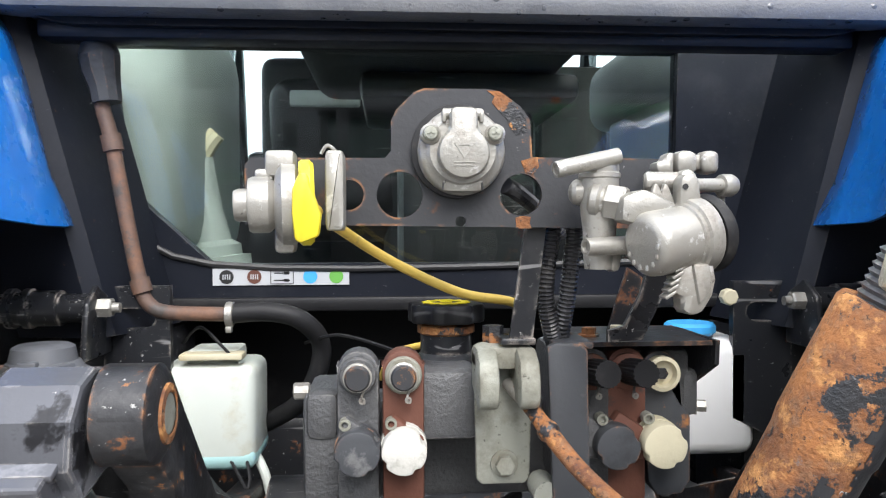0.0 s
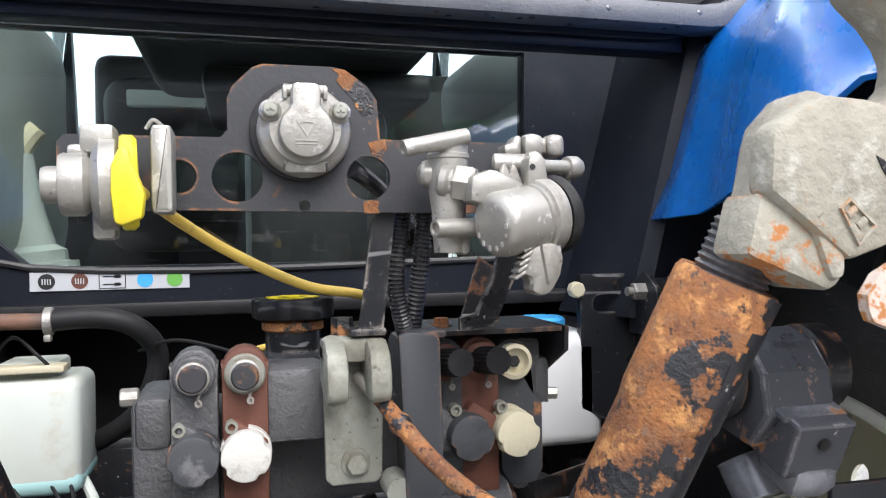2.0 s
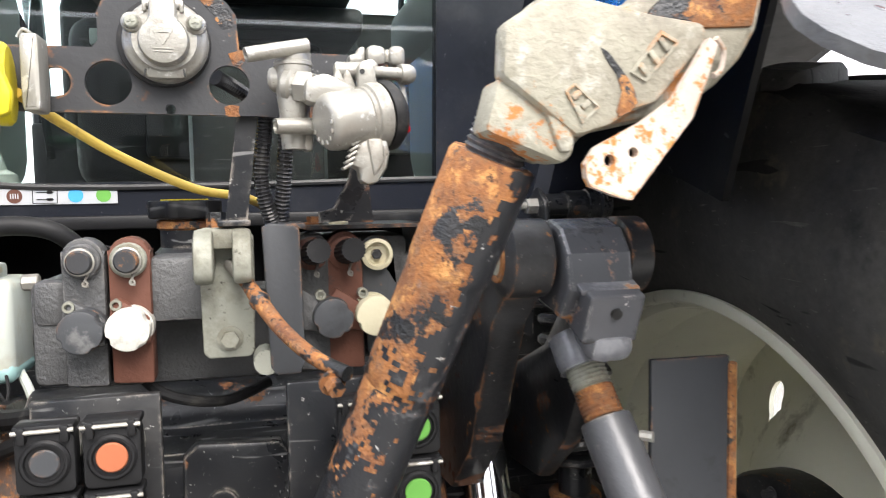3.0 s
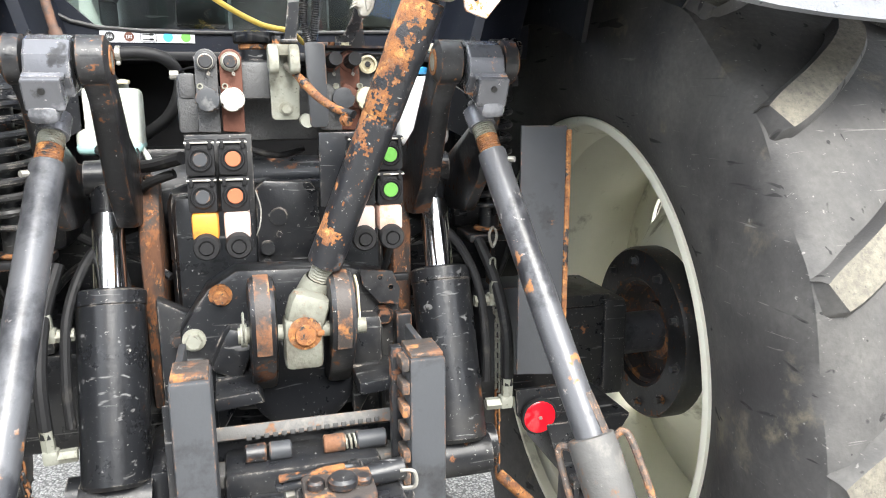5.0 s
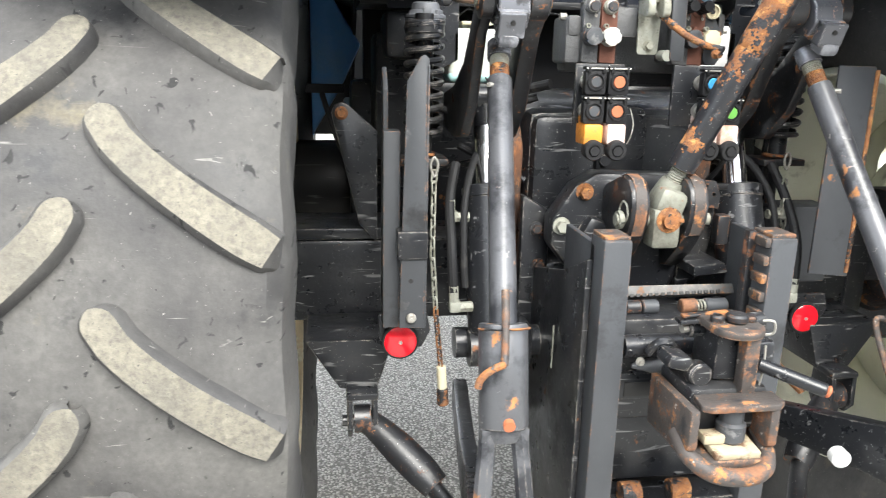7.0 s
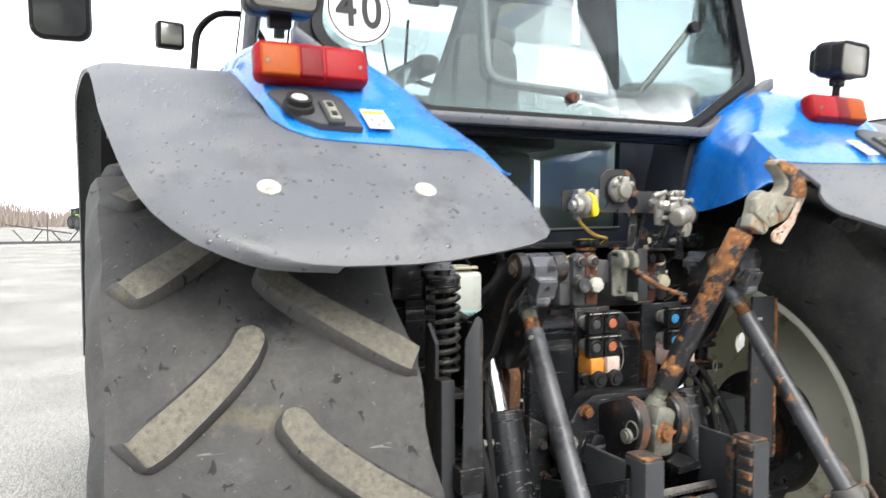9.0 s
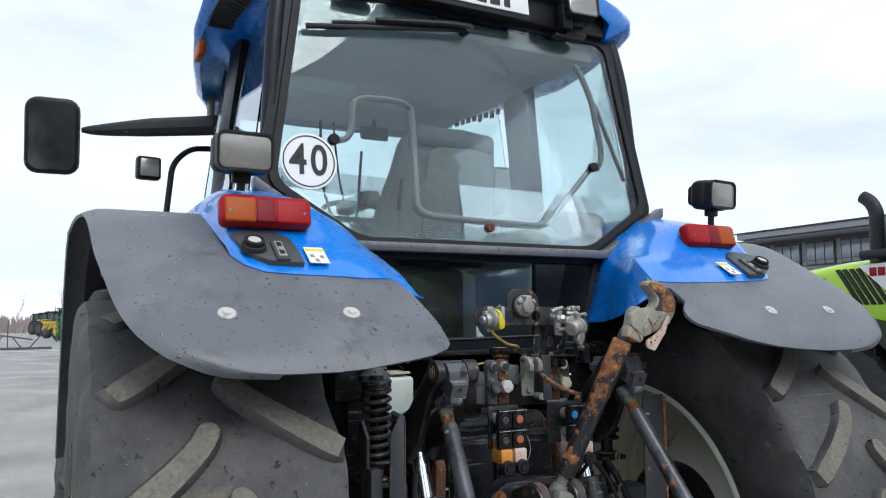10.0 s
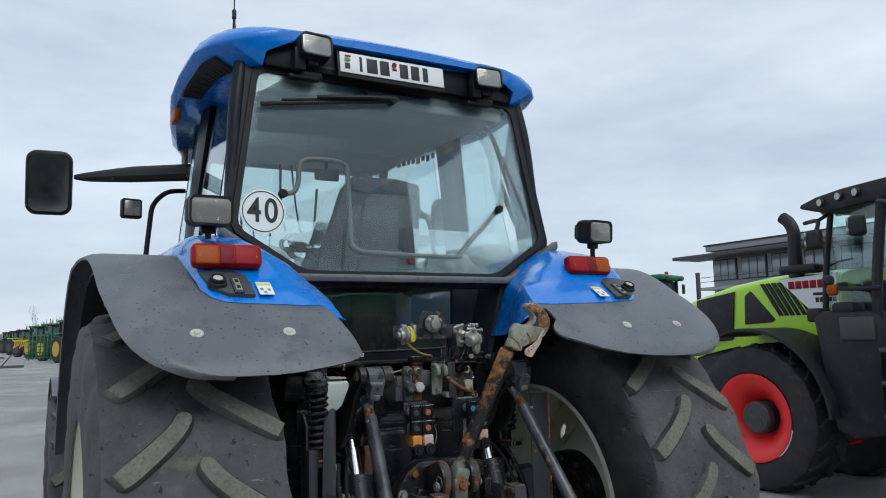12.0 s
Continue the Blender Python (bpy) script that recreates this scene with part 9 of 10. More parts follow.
dash = part("dashboard", Shape().box((-0.03, 2.36, 1.97), (0.84, 0.22, 0.50), 0.07, (8, 0, 0), 4).box((-0.385, 2.33, 2.08), (0.18, 0.10, 0.40), 0.04, seg=3), M_BLACKPL, T, "dark dashboard")
# added panel: its dark grey texture covers bright sky seen through the lower window
part("kick_panel", Shape().box((0.49, 2.40, 2.05), (0.26, 0.05, 0.46), 0.015).box((0.70, 2.36, 1.83), (0.20, 0.05, 0.52), 0.015), M_SKYCOVER, dash, "added grey textured panel that hides the sky behind it")
part("column", Shape().sweep([(0, 2.35, 1.5), (0, 2.3, 1.9), (0, 2.12, 2.24)], [0.12, 0.1, 0.05], 12), M_BLACKPL, dash)
s = Shape()
s.sweep([(0.20 * math.cos(a), 0.20 * math.sin(a), 0) for a in [2 * math.pi * k / 24 for k in range(24)]], 0.014, 8, 2, closed=True)
s.box((0, 0, -0.01), (0.36, 0.05, 0.015), 0.005)
s.box((0, -0.08, -0.01), (0.05, 0.18, 0.015), 0.005)
part("steering_wheel", s, M_BLACKPL, T, "black steering wheel", at=pose(0, 2.10, 2.28, 32, 0, 0))
solid("firewall", M_BLACKPL, T, "", ("box", (0, 2.56, 1.62), (1.24, 0.05, 0.62), 0.01), ("box", (0, 2.50, 1.96), (1.1, 0.12, 0.10), 0.03))
solid("roof_console", M_INTERIOR, T, "", ("box", (0, 2.24, 2.872), (1.15, 0.40, 0.06), 0.025, {"seg": 3}), ("box", (0, 1.15, 2.865), (1.25, 0.25, 0.06), 0.02))
solid("monitor", M_BLACKPL, T, "black monitor inside the cab", ("box", (-0.10, 2.28, 1.90), (0.30, 0.06, 0.2), 0.02), ("box", (0.14, 2.2, 1.80), (0.2, 0.05, 0.14), 0.02))
solid("inside_mirror", M_BLACKPL, T, "", ("box", (0.13, 2.25, 2.765), (0.16, 0.03, 0.075), 0.02), ("cyl", (0.13, 2.25, 2.78), (0.13, 2.25, 2.84), 0.01))
solid("cab_cable", M_BLACKPL, T, "", ("sweep", [(-0.12, 2.4, 2.85), (-0.10, 2.42, 2.5), (0.02, 2.42, 2.15)], 0.008, {"n": 6}))
solid("cab_cable", M_BLACKPL, T, "", ("sweep", [(-0.05, 2.4, 2.85), (0.0, 2.42, 2.5), (0.10, 2.42, 2.15)], 0.006, {"n": 6}))
solid("wiper_arm", M_BLACKPL, T, "", ("sweep", [(0.12, 2.56, 2.05), (0.14, 2.52, 2.45), (0.15, 2.49, 2.72)], 0.008, {"n": 6}))
# lettering strip on the door glass as plain bars
g0, g1 = Vector((0.722, 1.905, 2.872)), Vector((0.567, 2.341, 2.853))
for k in range(11):
    q = g0.lerp(g1, (k + 0.5) / 11)
    solid("glass_print", M_INKSHADE, T, "", ("box", tuple(q + Vector((-0.008, -0.003, 0.006 if k in (4, 6, 9) else -0.006 if k in (1, 3) else 0))), (0.002, 0.030 if k != 8 else 0.008, 0.030 if k not in (1, 3, 4, 6, 9) else 0.042), 0, (0, 0, 19.6)))
brake = solid("hand_brake", M_TRIM, T, "grey hand brake lever with a ribbed boot", ("lathe", (-0.405, 1.38, 1.66), (-0.12, 0, 1), [(0.085, 0), (0.085, 0.02), (0.07, 0.022), (0.07, 0.04), (0.055, 0.042), (0.055, 0.06), (0.04, 0.07), (0.03, 0.13), (0.026, 0.22), (0, 0.225)], 20))
solid("lever_knob", M_CREAM, brake, "", ("sweep", [(-0.432, 1.38, 1.87), (-0.415, 1.38, 1.905), (-0.398, 1.38, 1.925)], [0.016, 0.018, 0.016], {"n": 10}))
solid("cab_cable", M_CREAM, T, "", ("sweep", [(-0.27, 2.0, 2.21), (-0.19, 1.95, 2.14), (-0.10, 1.9, 2.05), (0.0, 1.9, 1.95)], 0.005, {"n": 6}))
solid("cab_cable", M_BLACKPL, T, "", ("sweep", [(-0.62, 2.3, 2.3), (-0.54, 2.25, 2.12), (-0.52, 2.25, 2.0), (-0.50, 2.25, 1.8)], 0.012, {"n": 6}))
solid("grey_module", M_TRIM, T, "", ("box", (-0.27, 2.17, 2.13), (0.20, 0.03, 0.045), 0.006))

# front mudguards
for sd in (-1, 1):
    rows = [[(sd * x, 3.95 - 0.80 * math.sin(radians(a)), 0.72 + 0.80 * math.cos(radians(a))) for x in (0.80, 0.95, 1.15, 1.31)] for a in range(-60, 36, 6)]
    s = Shape()
    s.sheet(rows, 0.012)
    part("front_mudguard", s, M_FENDER, T, "grey front mudguard", angle=60)

# ---- the green tractor parked alongside ----
M_LIME = material("lime_green_paint", (0.40, 0.66, 0.015), 0.32, var=0.06, coat=0.4)
M_REDRIM = material("red_rim_paint", (0.80, 0.022, 0.022), 0.4, var=0.06, layers=[((0.2, 0.05, 0.04), 0.6, 0, 8, 0.68, 0.06)])
M_DARKTYRE = material("dark_tyre_rubber", (0.022, 0.022, 0.023), 0.75, var=0.25, scale=6, bump=0.3, layers=[((0.06, 0.058, 0.056), 0.9, 0, 7, 0.62, 0.1)])
M_ANTH = material("anthracite_plastic", (0.017, 0.018, 0.02), 0.55, spec=0.35, var=0.2, bump=0.15, layers=[((0.05, 0.05, 0.05), 0.7, 0, 5, 0.64, 0.1)])
M_STEEL = material("painted_frame_steel", (0.06, 0.06, 0.065), 0.6, var=0.2)
M_JD = material("farm_green_paint", (0.010, 0.125, 0.035), 0.4, var=0.1)
M_JY = material("farm_yellow_paint", (0.52, 0.36, 0.025), 0.4, var=0.1)
M_PANEL = material("facade_panel", (0.34, 0.35, 0.36), 0.6, var=0.08, scale=0.6)
M_FRAME = material("dark_window_frames", (0.05, 0.05, 0.055), 0.5, var=0.1)
M_FARGLASS = material("dark_green_cab_glass", (0.035, 0.075, 0.065), 0.15, var=0.3, scale=1.5)
M_PANE = material("office_glass", (0.30, 0.33, 0.36), 0.12, 0.2, var=0.15, scale=0.4)
M_BARK = material("bare_twigs", (0.22, 0.17, 0.15), 0.9, var=0.3, scale=0.5)
# scrub brown made paler: distance haze is mixed into the colour
M_BRUSH = material("hazed_winter_scrub", (0.27, 0.225, 0.20), 0.95, var=0.35, scale=0.3)

lime = thing("green_tractor", "lime green tractor with a red front rim, parked alongside", "tractor")
wheel("front_wheel", (5.72, 3.47, 0.775), -1, 0.80, 0.50, 0.30, 20, (M_DARKTYRE, M_DARKTYRE, M_REDRIM, M_ANTH), lime, 6, "black front tyre on a red rim", lip=0.92, dish=0.09)
wheel("front_wheel", (7.28, 3.45, 0.775), 1, 0.80, 0.42, 0.30, 20, (M_DARKTYRE, M_DARKTYRE, M_REDRIM, M_ANTH), lime, 6, "black front tyre on a red rim")
wheel("rear_wheel", (5.62, 0.45, 1.0), -1, 1.02, 0.55, 0.34, 20, (M_DARKTYRE, M_DARKTYRE, M_REDRIM, M_ANTH), lime, 6, "black rear tyre on a red rim")
wheel("rear_wheel", (7.38, 0.45, 1.0), 1, 1.02, 0.55, 0.34, 20, (M_DARKTYRE, M_DARKTYRE, M_REDRIM, M_ANTH), lime, 6, "black rear tyre on a red rim")
hubf = part("hub_cover", Shape().lathe((5.50, 3.45, 0.775), (-1, 0, 0), [(0.17, -0.06), (0.17, 0.02), (0.15, 0.04), (0, 0.04)], 40), M_SWITCH, lime, "dark grey round hub cover")
for k in range(4):
    a = radians(45 + 90 * k)
    part("hub_plug", Shape().cyl((5.462, 3.45 + 0.09 * math.cos(a), 0.775 + 0.09 * math.sin(a)), (5.455, 3.45 + 0.09 * math.cos(a), 0.775 + 0.09 * math.sin(a)), 0.022), M_STEEL, hubf)
part("hub_plate", Shape().box((5.458, 3.45, 0.775), (0.006, 0.16, 0.05), 0.004), M_STEEL, hubf)
# bonnet: lofted along y
rows = []
for y, zt, hw, zb in ((4.95, 2.02, 0.30, 1.30), (4.86, 2.14, 0.40, 1.34), (4.6, 2.20, 0.44, 1.42), (4.2, 2.29, 0.46, 1.50), (3.7, 2.35, 0.47, 1.55), (3.2, 2.37, 0.48, 1.62), (2.70, 2.36, 0.50, 1.72)):
    row = [(6.5 - hw * 0.98, y, zb), (6.5 - hw, y, zb + 0.2), (6.5 - hw * 0.99, y, zt - 0.14)]
    for k in range(9):
        a = math.pi * k / 8
        row.append((6.5 - hw * 0.96 * math.cos(a), y, zt - 0.10 + 0.10 * math.sin(a)))
    row += [(6.5 + hw * 0.99, y, zt - 0.14), (6.5 + hw, y, zb + 0.2), (6.5 + hw * 0.98, y, zb)]
    rows.append(row)
s = Shape()
s.sheet(rows, 0, closed=True)
bmesh.ops.holes_fill(s.bm, edges=[e for e in s.bm.edges if e.is_boundary], sides=40)
bmesh.ops.recalc_face_normals(s.bm, faces=s.bm.faces[:])
hood = part("bonnet", s, M_LIME, lime, "lime green bonnet", angle=50)
for pts in ([(4.66, 2.10), (4.08, 2.18), (4.14, 1.60), (4.70, 1.55)], [(3.93, 2.12), (3.85, 2.175), (3.53, 1.83), (3.58, 1.80), (3.95, 1.78)]):
    s = Shape()
    s.plate(pts, "x", 6.015, 6.045, bev=0.01)
    part("grille_panel", s, M_ANTH, hood, "dark side grille")
for k in range(6):
    y = 3.70 - 0.075 * k
    s = Shape()
    s.plate([(y, 2.245), (y - 0.045, 2.25), (y - 0.275, 1.875), (y - 0.23, 1.87)], "x", 6.005, 6.035, bev=0.004)
    part("louvre", s, M_ANTH, hood)
s = Shape()
s.plate([(3.44, 2.275), (2.74, 2.315), (2.74, 1.95), (3.08, 1.93)], "x", 6.000, 6.03)
dec = part("decal", s, M_WHITE, hood, "white bonnet decal")
for k in range(6):
    part("decal_shape", Shape().box((5.996, 3.28 - 0.088 * k, 2.205), (0.008, 0.072, 0.085), 0.002), M_RED, dec, "red logo shape")
for k in range(5):
    part("decal_bar", Shape().box((5.996, 2.98 - 0.05 * k, 2.03), (0.008, 0.036, 0.05), 0.002), M_ANTH, dec)
part("decal_bar", Shape().box((5.996, 2.95, 2.095), (0.008, 0.14, 0.03), 0.002), M_ANTH, dec)
s = Shape()
s.box((6.5, 3.3, 1.15), (0.8, 3.0, 0.7), 0.05)
part("chassis", s, M_ANTH, lime)
s = Shape()
rows = [[(x, 3.45 - 0.96 * math.sin(radians(a)), 0.78 + 0.96 * math.cos(radians(a))) for x in (5.36, 5.42, 5.98, 6.03)] for a in range(-22, 92, 6)]
s.sheet(rows, 0.03)
part("front_mudguard", s, M_ANTH, lime, "dark front mudguard", angle=60)
exh = Shape()
exh.sweep([(6.05, 3.24, 2.30), (6.05, 3.24, 2.6), (6.05, 3.24, 2.80), (6.05, 3.29, 2.92), (6.05, 3.37, 2.99)], [0.085, 0.075, 0.07, 0.068, 0.066], 16)
exh.box((6.05, 3.18, 2.38), (0.2, 0.46, 0.10), 0.04, seg=3)
part("exhaust", exh, M_ANTH, lime, "dark bent exhaust pipe")
s = Shape()
s.plate([(2.72, 1.84), (2.62, 1.90), (2.10, 1.88), (2.04, 1.70), (2.05, 0.72), (2.35, 0.66), (2.55, 0.72), (2.62, 1.1)], "x", 5.50, 6.1, bev=0.05)
part("fuel_tank", s, M_ANTH, lime, "dark moulded fuel tank")
part("tank_panel", Shape().box((5.49, 2.25, 1.72), (0.03, 0.34, 0.22), 0.02), M_STEEL, lime)
part("battery_box", Shape().box((5.62, 2.72, 1.86), (0.2, 0.16, 0.14), 0.03), M_ANTH, lime)
part("tank_cap", Shape().box((5.62, 2.4, 1.92), (0.22, 0.24, 0.12), 0.04), M_ANTH, lime)
for k in range(4):
    part("step", Shape().box((5.48, 1.75, 0.62 + 0.3 * k), (0.26, 0.46, 0.04), 0.01), M_STEEL, lime)
# cab
for y, x, zt in ((2.70, 5.78, 2.95), (2.08, 5.64, 3.0), (0.6, 5.75, 3.0)):
    for sx in (0, 1):
        xx = x if not sx else 13.0 - x
        part("pillar", Shape().sweep([(xx - 0.02, y + 0.06, 1.4), (xx, y + 0.02, 2.2), (xx + (0.06 if not sx else -0.06), y - 0.06, zt)], 0.032 if y > 2.5 else 0.05, 8), M_ANTH, lime)
for nm, loop in (("windscreen", [(5.79, 2.74, 1.9), (7.21, 2.74, 1.9), (7.14, 2.64, 2.96), (5.86, 2.64, 2.96)]), ("door_window", [(5.65, 2.12, 1.5), (5.77, 2.72, 1.5), (5.84, 2.64, 2.96), (5.71, 2.04, 2.96)]), ("side_window", [(5.65, 0.66, 1.9), (5.65, 2.04, 1.9), (5.71, 2.0, 2.96), (5.71, 0.62, 2.96)]), ("side_window", [(7.35, 0.66, 1.9), (7.23, 2.72, 1.9), (7.16, 2.64, 2.96), (7.29, 0.62, 2.96)]), ("rear_window", [(5.78, 0.6, 1.9), (7.22, 0.6, 1.9), (7.12, 0.57, 2.96), (5.88, 0.57, 2.96)])):
    s = Shape()
    s.sheet([loop[:2], [loop[3], loop[2]]], 0.006)
    g = part(nm, s, M_GLASS, lime, "tinted cab glass")
    g.visible_shadow = False
part("cab_base", Shape().box((6.5, 1.6, 1.5), (1.5, 2.0, 0.75), 0.08), M_ANTH, lime)
part("seat", Shape().box((6.5, 1.2, 2.2), (0.5, 0.15, 0.8), 0.06).box((6.5, 1.2, 2.66), (0.3, 0.1, 0.16), 0.04), M_SEAT, lime)
part("dashboard", Shape().box((6.5, 2.45, 1.95), (0.9, 0.4, 0.5), 0.1, seg=3), M_ANTH, lime)
part("steering_wheel", Shape().sweep([(6.5 + 0.2 * math.cos(a), 2.15 + 0.17 * math.sin(a), 2.28 + 0.1 * math.sin(a)) for a in [2 * math.pi * k / 16 for k in range(16)]], 0.02, 6, 2, closed=True), M_ANTH, lime)
roof2 = part("cab_roof", Shape().plate([(2.90, 2.995), (2.86, 3.035), (2.70, 3.085), (2.40, 3.13), (1.90, 3.165), (1.2, 3.17), (0.55, 3.12), (0.45, 3.02), (0.55, 2.95), (2.2, 2.94), (2.60, 2.905), (2.70, 2.93)], "x", 5.66, 7.34, bev=0.03), M_ANTH, lime, "dark cab roof with work lamps")
for y, z in ((2.62, 3.015), (2.42, 3.05), (2.24, 3.06)):
    lp = part("roof_lamp", Shape().cyl((5.66, y, z), (5.635, y + 0.01, z), 0.048, n=20, bev=0.008), M_ANTH, roof2)
    part("lamp_glass", Shape().cyl((5.637, y + 0.01, z), (5.630, y + 0.012, z), 0.036, n=20), M_LENS, lp)
for x in (6.1, 6.35, 6.65, 6.9):
    part("roof_lamp", Shape().cyl((x, 2.86, 3.0), (x, 2.90, 3.0), 0.05), M_LENS, roof2)
mm = part("mirror", Shape().box((5.20, 1.55, 2.60), (0.10, 0.20, 0.42), 0.04, seg=3), M_ANTH, lime, "black mirror head")
part("mirror_arm", Shape().sweep([(5.22, 1.55, 2.80), (5.45, 1.9, 2.90), (5.70, 2.06, 2.94)], 0.02, 8), M_ANTH, lime)
for x, y, z in ((5.55, 2.66, 2.63), (5.45, 2.14, 2.70)):
    wl2 = part("work_lamp", Shape().box((x, y, z), (0.12, 0.15, 0.20), 0.04, seg=3), M_ANTH, lime, "twin black work lamp")
    for dz in (0.045, -0.045):
        part("lamp_glass", Shape().cyl((x - 0.03, y + 0.07, z + dz), (x - 0.04, y + 0.085, z + dz), 0.035, n=20), M_LENS, wl2)
part("lamp_bracket", Shape().sweep([(5.62, 2.68, 2.72), (5.72, 2.72, 2.84), (5.88, 2.98, 2.86)], 0.022, 8).sweep([(5.72, 2.72, 2.84), (5.8, 2.62, 2.92)], 0.02, 8), M_ANTH, lime)
part("lamp_arm", Shape().sweep([(5.76, 2.5, 2.16), (5.6, 2.48, 2.14), (5.52, 2.46, 2.12)], 0.03, 8).sweep([(5.5, 2.5, 2.12), (5.48, 2.2, 2.10), (5.55, 2.02, 2.10)], 0.022, 8), M_ANTH, lime)
part("indicator", Shape().box((5.48, 2.46, 2.10), (0.08, 0.1, 0.11), 0.03, seg=3), M_AMBER, lime, "amber indicator")
part("marker_lamp", Shape().box((5.50, 2.51, 2.20), (0.09, 0.1, 0.10), 0.035, seg=3), M_ANTH, lime)
part("wiper", Shape().sweep([(5.82, 2.70, 2.36), (5.80, 2.58, 2.40), (5.78, 2.40, 2.42)], 0.012, 6), M_ANTH, lime)


# ---- machines in the distance ----
def far_tractor(x, y, yaw, body, trim, label, scale=1.0, hood=True):
    t = thing("distant_tractor", label, "tractor", at=pose(x, y, 0, 0, 0, yaw) @ Matrix.Diagonal((scale, scale, scale, 1)), group="machines across the yard")
    p = lambda n, s, m, lab="": part(n, s, m, t, lab)
    p("body", Shape().box((0, -1.3, 1.45), (0.9, 2.4, 0.55), 0.15, seg=3), body)
    p("chassis", Shape().box((0, -0.6, 0.95), (0.75, 3.4, 0.5), 0.1), M_ANTH)
    p("stripe", Shape().box((0, -1.3, 1.24), (0.94, 2.1, 0.09), 0.02), trim)
    p("cab", Shape().box((0, 0.9, 1.38), (1.5, 1.5, 0.42), 0.08), M_ANTH)
    for sx in (-0.75, 0.75):
        for sy in (0.25, 1.6):
            p("pillar", Shape().box((sx, sy, 2.12), (0.09, 0.09, 1.2), 0.02), M_ANTH)
    p("cab_glass", Shape().box((0, 0.92, 2.12), (1.46, 1.32, 1.14), 0.06), M_FARGLASS, "dark cab glass")
    for sx in (-0.5, 0.5):
        p("work_lamp", Shape().box((sx, 0.02, 2.74), (0.22, 0.08, 0.12), 0.02), M_ANTH)
        p("headlight", Shape().box((sx * 0.6, -2.76, 1.3), (0.2, 0.05, 0.12), 0.02), M_LENS)
    p("beacon", Shape().cyl((0.6, 0.5, 2.86), (0.6, 0.5, 3.02), 0.06), M_AMBER)
    p("roof", Shape().box((0, 0.9, 2.78), (1.7, 1.8, 0.16), 0.06, seg=3), M_ANTH if trim is not M_JY else body)
    for sx in (-0.95, 0.95):
        for yy, r in ((-1.9, 0.68), (1.1, 0.92)):
            w = p("tyre", Shape().lathe((sx - 0.25, yy, r), (1, 0, 0), [(r * 0.55, 0), (r * 0.9, 0.0), (r, 0.07), (r, 0.43), (r * 0.9, 0.5), (r * 0.55, 0.5)], 28), M_DARKTYRE)
            part("rim", Shape().lathe((sx - 0.27 if sx < 0 else sx + 0.27, yy, r), (1, 0, 0), [(0, 0), (r * 0.55, 0), (r * 0.55, 0.02)], 24), trim, t)
        p("mudguard", Shape().box((sx * 0.95, 1.1, 1.95), (0.45, 1.1, 0.10), 0.04), body)
        p("mirror", Shape().box((sx * 1.25, 0.2, 2.45), (0.18, 0.06, 0.32), 0.03), M_ANTH)
    p("exhaust", Shape().cyl((0.45, -0.6, 1.7), (0.45, -0.6, 2.9), 0.07), M_STEEL)
    p("nose", Shape().box((0, -2.6, 1.1), (0.8, 0.3, 0.7), 0.08), M_ANTH)
    return t


far_tractor(2.5, 64.5, 22, M_JD, M_JY, "green tractor with yellow wheels heading the row", 1.2)
far_tractor(1.5, 73, 26, M_JD, M_JY, "green and yellow tractor parked in a row", 1.16)
far_tractor(0.5, 83, 24, M_JD, M_JY, "green and yellow tractor parked in a row", 1.16)
far_tractor(-0.7, 97, 28, M_JY, M_STEEL, "yellow and black tractor parked in the row", 1.1)
far_tractor(-1.6, 112, 30, M_LIME, M_STEEL, "lime green tractor parked in the row", 1.12)
far_tractor(-2.9, 132, 28, M_JD, M_STEEL, "dark green tractor at the end of the row", 1.15)
far_tractor(-16.5, 112, 75, M_JY, M_STEEL, "yellow machine by the trees")
for x, yaw, m1, m2, lab in ((-8.6, 172, M_JD, M_JY, "green tractor with yellow wheels across the yard"), (-4.4, 176, M_JD, M_STEEL, "dark green tractor across the yard"), (-0.2, 181, M_STEEL, M_JY, "dark grey tractor with yellow wheels across the yard"), (4.0, 184, M_JD, M_JY, "green tractor with yellow wheels across the yard"), (8.2, 187, M_JD, M_STEEL, "dark green tractor across the yard")):
    far_tractor(x, -11.5, yaw, m1, m2, lab, 1.45)
far_tractor(24.5, 22.5, 20, M_JD, M_JY, "green harvester behind the mudguard", 1.45)
# folded green tool in the row, seen as open bars
tool = thing("folded_harrow", "folded green harrow standing in the row", "harrow", at=pose(0.35, 68, 0, 0, 0, 12))
for k in range(9):
    part("bar", Shape().box((-1.6 + 0.28 * k, 0, 1.3), (0.08, 0.1, 2.2 - 0.1 * (k % 3)), 0.01), M_JD, tool)
for k in range(5):
    part("cross_bar", Shape().box((-0.5, 0.1, 0.4 + 0.45 * k), (2.5, 0.08, 0.08), 0.01), M_JD, tool)
for k in range(8):
    part("spring_tine", Shape().sweep([(-2.3 + 0.15 * k, 2.0, 1.2 + 0.1 * (k % 3)), (-2.2 + 0.15 * k, 1.9, 1.7), (-2.4 + 0.15 * k, 2.0, 1.9)], 0.05, 6), M_JY, tool)
# dark steel frame lying on the asphalt
fr = thing("steel_frame", "dark welded steel frame lying on the asphalt", "frame", at=pose(-4.2, 55.5, 0, 0, 0, 3))
part("rail", Shape().box((0, 0, 0.12), (5.4, 0.16, 0.16), 0.02), M_STEEL, fr)
part("rail", Shape().box((-0.4, 0.1, 1.0), (4.0, 0.1, 0.1), 0.02, (0, 9, 0)), M_STEEL, fr)
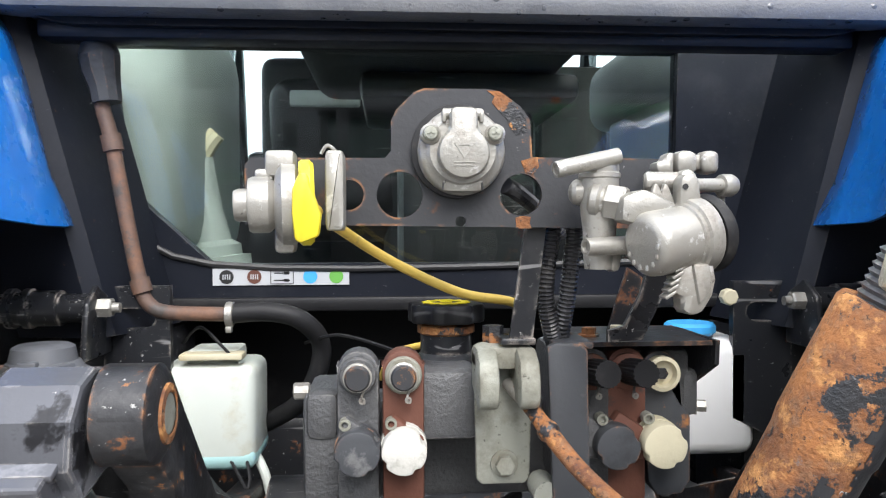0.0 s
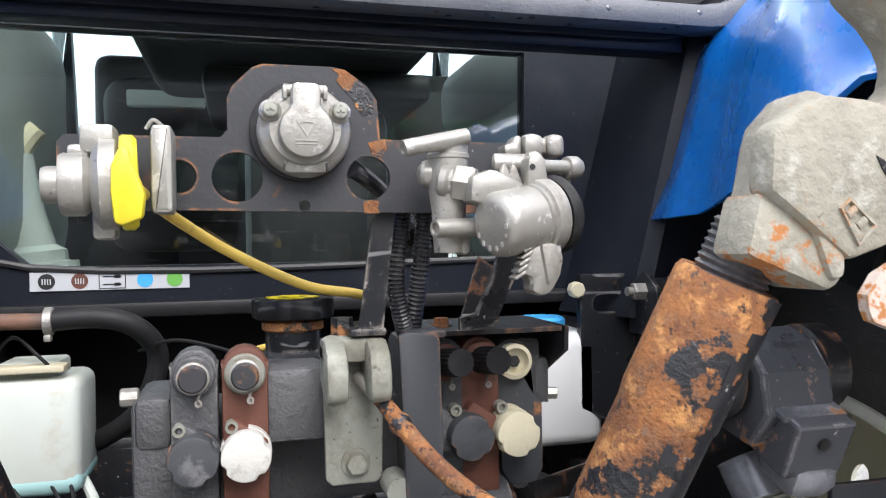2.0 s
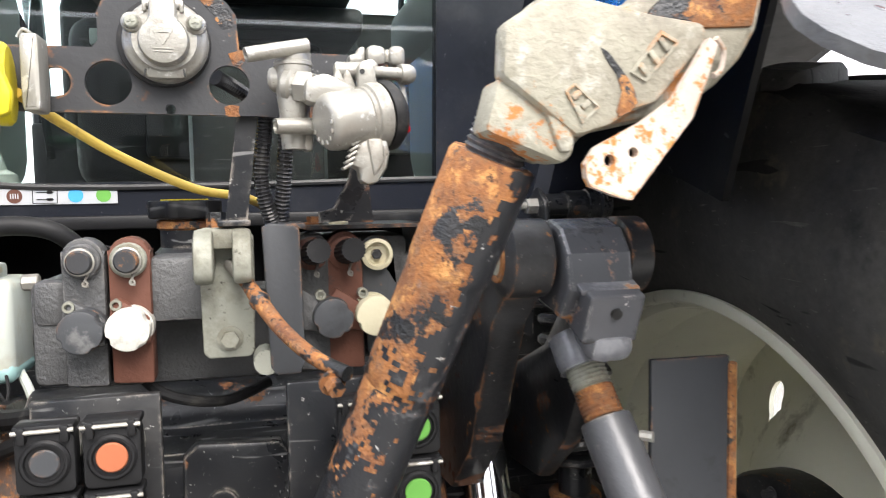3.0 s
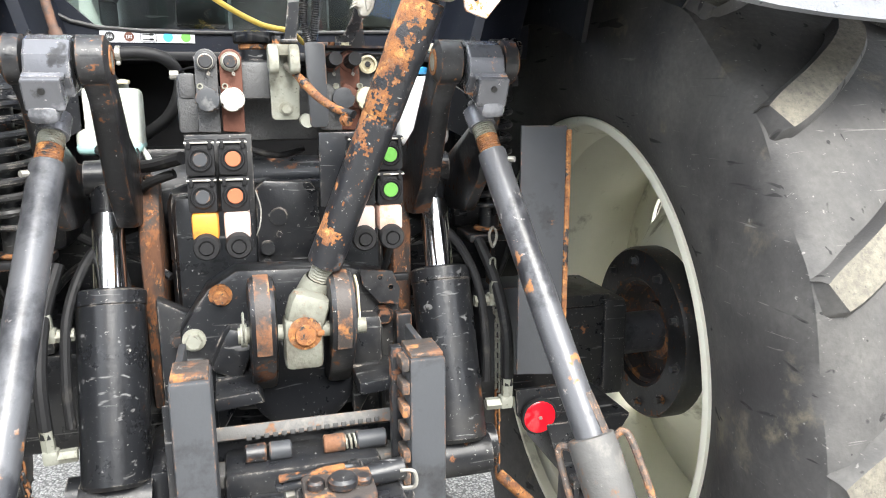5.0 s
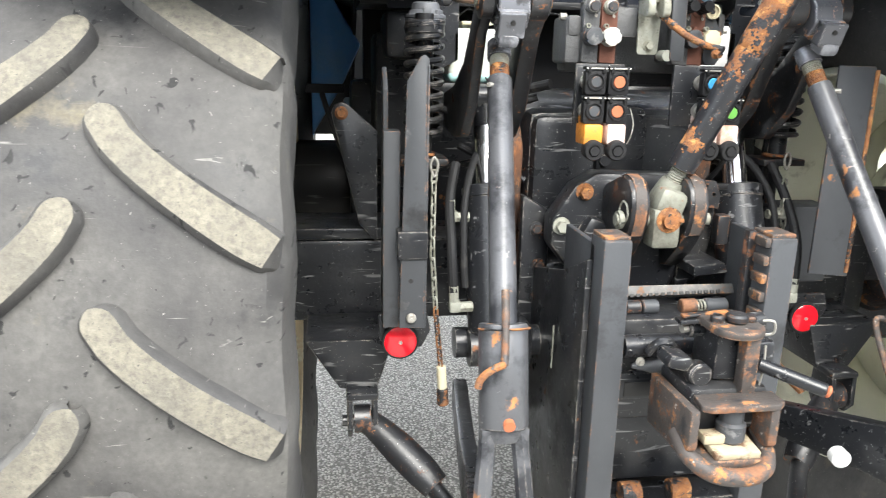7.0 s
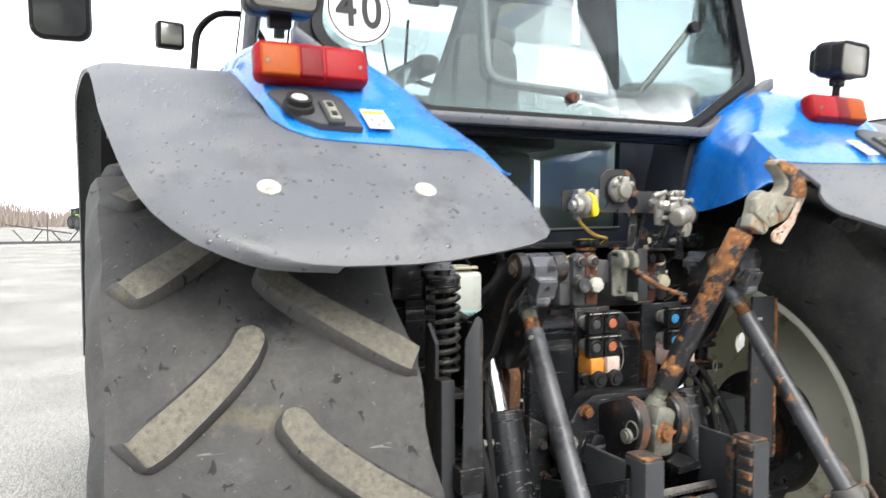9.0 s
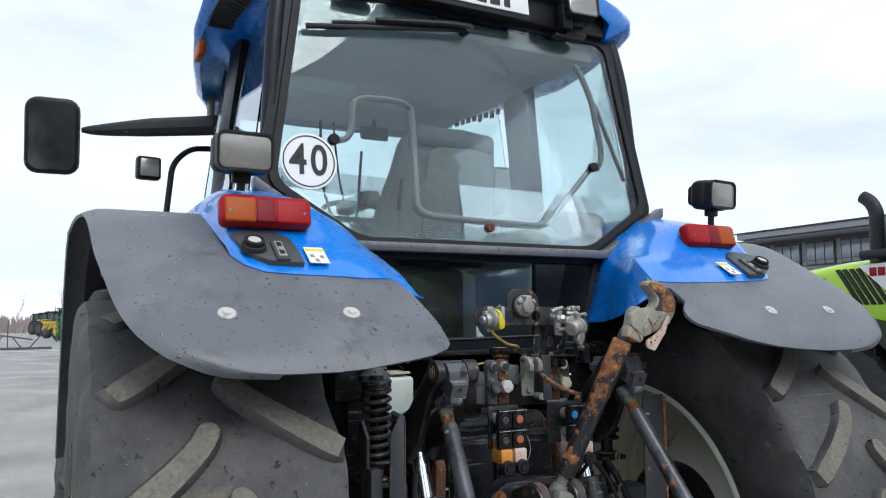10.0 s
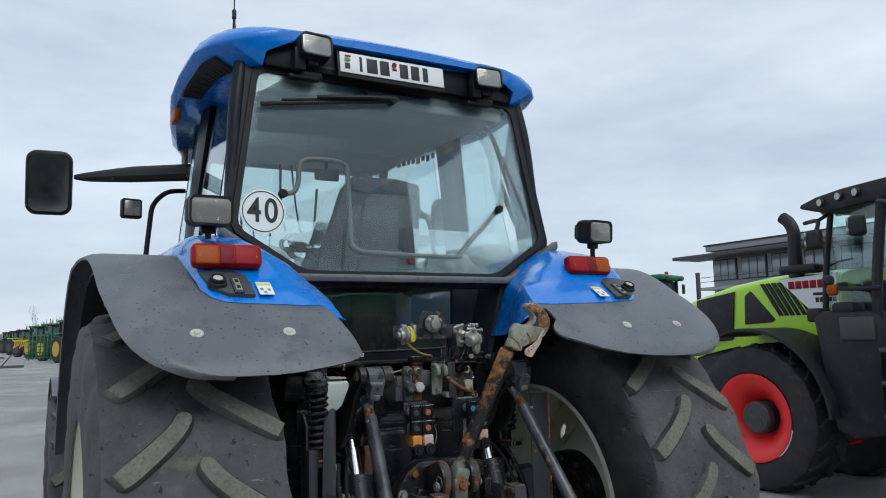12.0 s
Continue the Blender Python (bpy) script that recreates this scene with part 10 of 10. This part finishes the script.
for k in range(4):
    part("brace", Shape().box((-1.6 + 1.1 * k, 0.05, 0.55), (0.08, 0.08, 1.05), 0.01, (0, 38 if k % 2 else -38, 0)), M_STEEL, fr)
part("post", Shape().box((0.1, 0.1, 1.0), (0.07, 0.07, 2.0), 0.01), M_STEEL, fr)
strip = tagged(part("painted_line", Shape().box((-4.0, 53.0, 0.002), (7.0, 0.25, 0.008), 0), M_WHITE), "white painted line on the asphalt", "line", kind="structure")

# ---- added dark ribbed wall, never in view: keeps bright sky out of the lower window's reflection ----
M_ADDWALL = material("added_wall_cladding", (0.12, 0.125, 0.13), 0.6, var=0.15, scale=0.4, stretch=(6, 6, 0.3))
hs = Shape().box((0, -17, 3.0), (46, 0.3, 6.0), 0.02)
for k in range(46):
    hs.box((-22.5 + k, -16.82, 3.0), (0.5, 0.06, 5.9), 0.01)
tagged(part("wall_south", hs, M_ADDWALL), "added dark ribbed wall, out of view, that darkens the window reflections", "wall", kind="structure")

# ---- office building ----
bld = thing("office_building", "grey flat-roofed office building with a row of tall windows", "building")
part("wall", Shape().box((58.2, 33.0, 4.2), (12, 22, 8.4), 0.05), M_PANEL, bld)
part("parapet", Shape().box((58.0, 33.0, 8.62), (12.6, 22.6, 0.5), 0.05), M_PANEL, bld)
part("coping", Shape().box((58.0, 33.0, 8.92), (12.9, 22.9, 0.12), 0.03), M_FRAME, bld)
part("canopy", Shape().box((51.4, 33.2, 7.85), (3.4, 26.4, 0.30), 0.05), M_FRAME, bld, "dark projecting canopy")
for k in range(7):
    y = 42.6 - 3.0 * k
    win = part("window", Shape().box((52.12, y, 6.65), (0.16, 2.5, 1.9), 0.02), M_FRAME, bld)
    for j in range(3):
        part("pane", Shape().box((52.02, y - 0.8 + 0.8 * j, 6.65), (0.06, 0.7, 1.7), 0.01), M_PANE, win)
part("balcony_rail", Shape().box((50.6, 33, 6.0), (0.05, 22, 0.05), 0.01).box((50.6, 33, 5.6), (0.05, 22, 0.05), 0.01), M_STEEL, bld)
part("balcony", Shape().box((51.3, 33, 5.0), (1.8, 22, 0.25), 0.03), M_PANEL, bld)
part("chimney", Shape().box((56, 28, 9.6), (0.5, 0.5, 1.2), 0.03), M_PANEL, bld)


# ---- bare trees and scrub on the horizon ----
def bare_tree(s, x, y, h, rng):
    def limb(p, d, length, r, depth):
        q = p + d * length
        s.sweep([p, p + d * length * 0.5 + Vector((rng.uniform(-1, 1), 0, rng.uniform(-0.3, 0.3))) * length * 0.06, q], [r, r * 0.8, r * 0.55], 5, 1)
        if depth:
            for _ in range(rng.choice((2, 3))):
                a = Vector((rng.uniform(-0.8, 0.8), rng.uniform(-0.6, 0.6), rng.uniform(0.25, 1.0)))
                limb(p + d * length * rng.uniform(0.55, 1.0), (d * 0.9 + a * 0.8).normalized(), length * rng.uniform(0.5, 0.75), r * 0.5, depth - 1)
    limb(Vector((x, y, 0)), Vector((rng.uniform(-0.06, 0.06), 0, 1)).normalized(), h * 0.42, h * 0.007 + 0.015, 4)


rng = random.Random(7)
for k in range(14):
    s = Shape()
    bare_tree(s, 0, 0, rng.uniform(5.5, 9), rng)
    tr = thing("bare_tree", "leafless winter tree at the edge of the yard", "tree", at=pose(-40 + 4.2 * k + rng.uniform(-2, 2), 150 + rng.uniform(-12, 12), 0), group="bare trees")
    part("trunk", s, M_BARK, tr)
s = Shape()
tb = bmesh.new()
for k in range(11000):
    x, y = rng.uniform(-150, 120), rng.uniform(158, 185)
    h = rng.uniform(2.0, 7.5) * (0.7 + 0.5 * noise.noise((x * 0.06, 0, 0)))
    w = rng.uniform(0.08, 0.25)
    dx = rng.uniform(-1.2, 1.2)
    vs = [tb.verts.new(v) for v in ((x - w, y, 0), (x + w, y, 0), (x + dx + w * 0.3, y, h), (x + dx - w * 0.3, y + 0.1, h))]
    tb.faces.new(vs)
s.join(tb)
tagged(part("scrub", s, M_BRUSH), "brown winter scrub along the horizon", "scrub", kind="stuff")
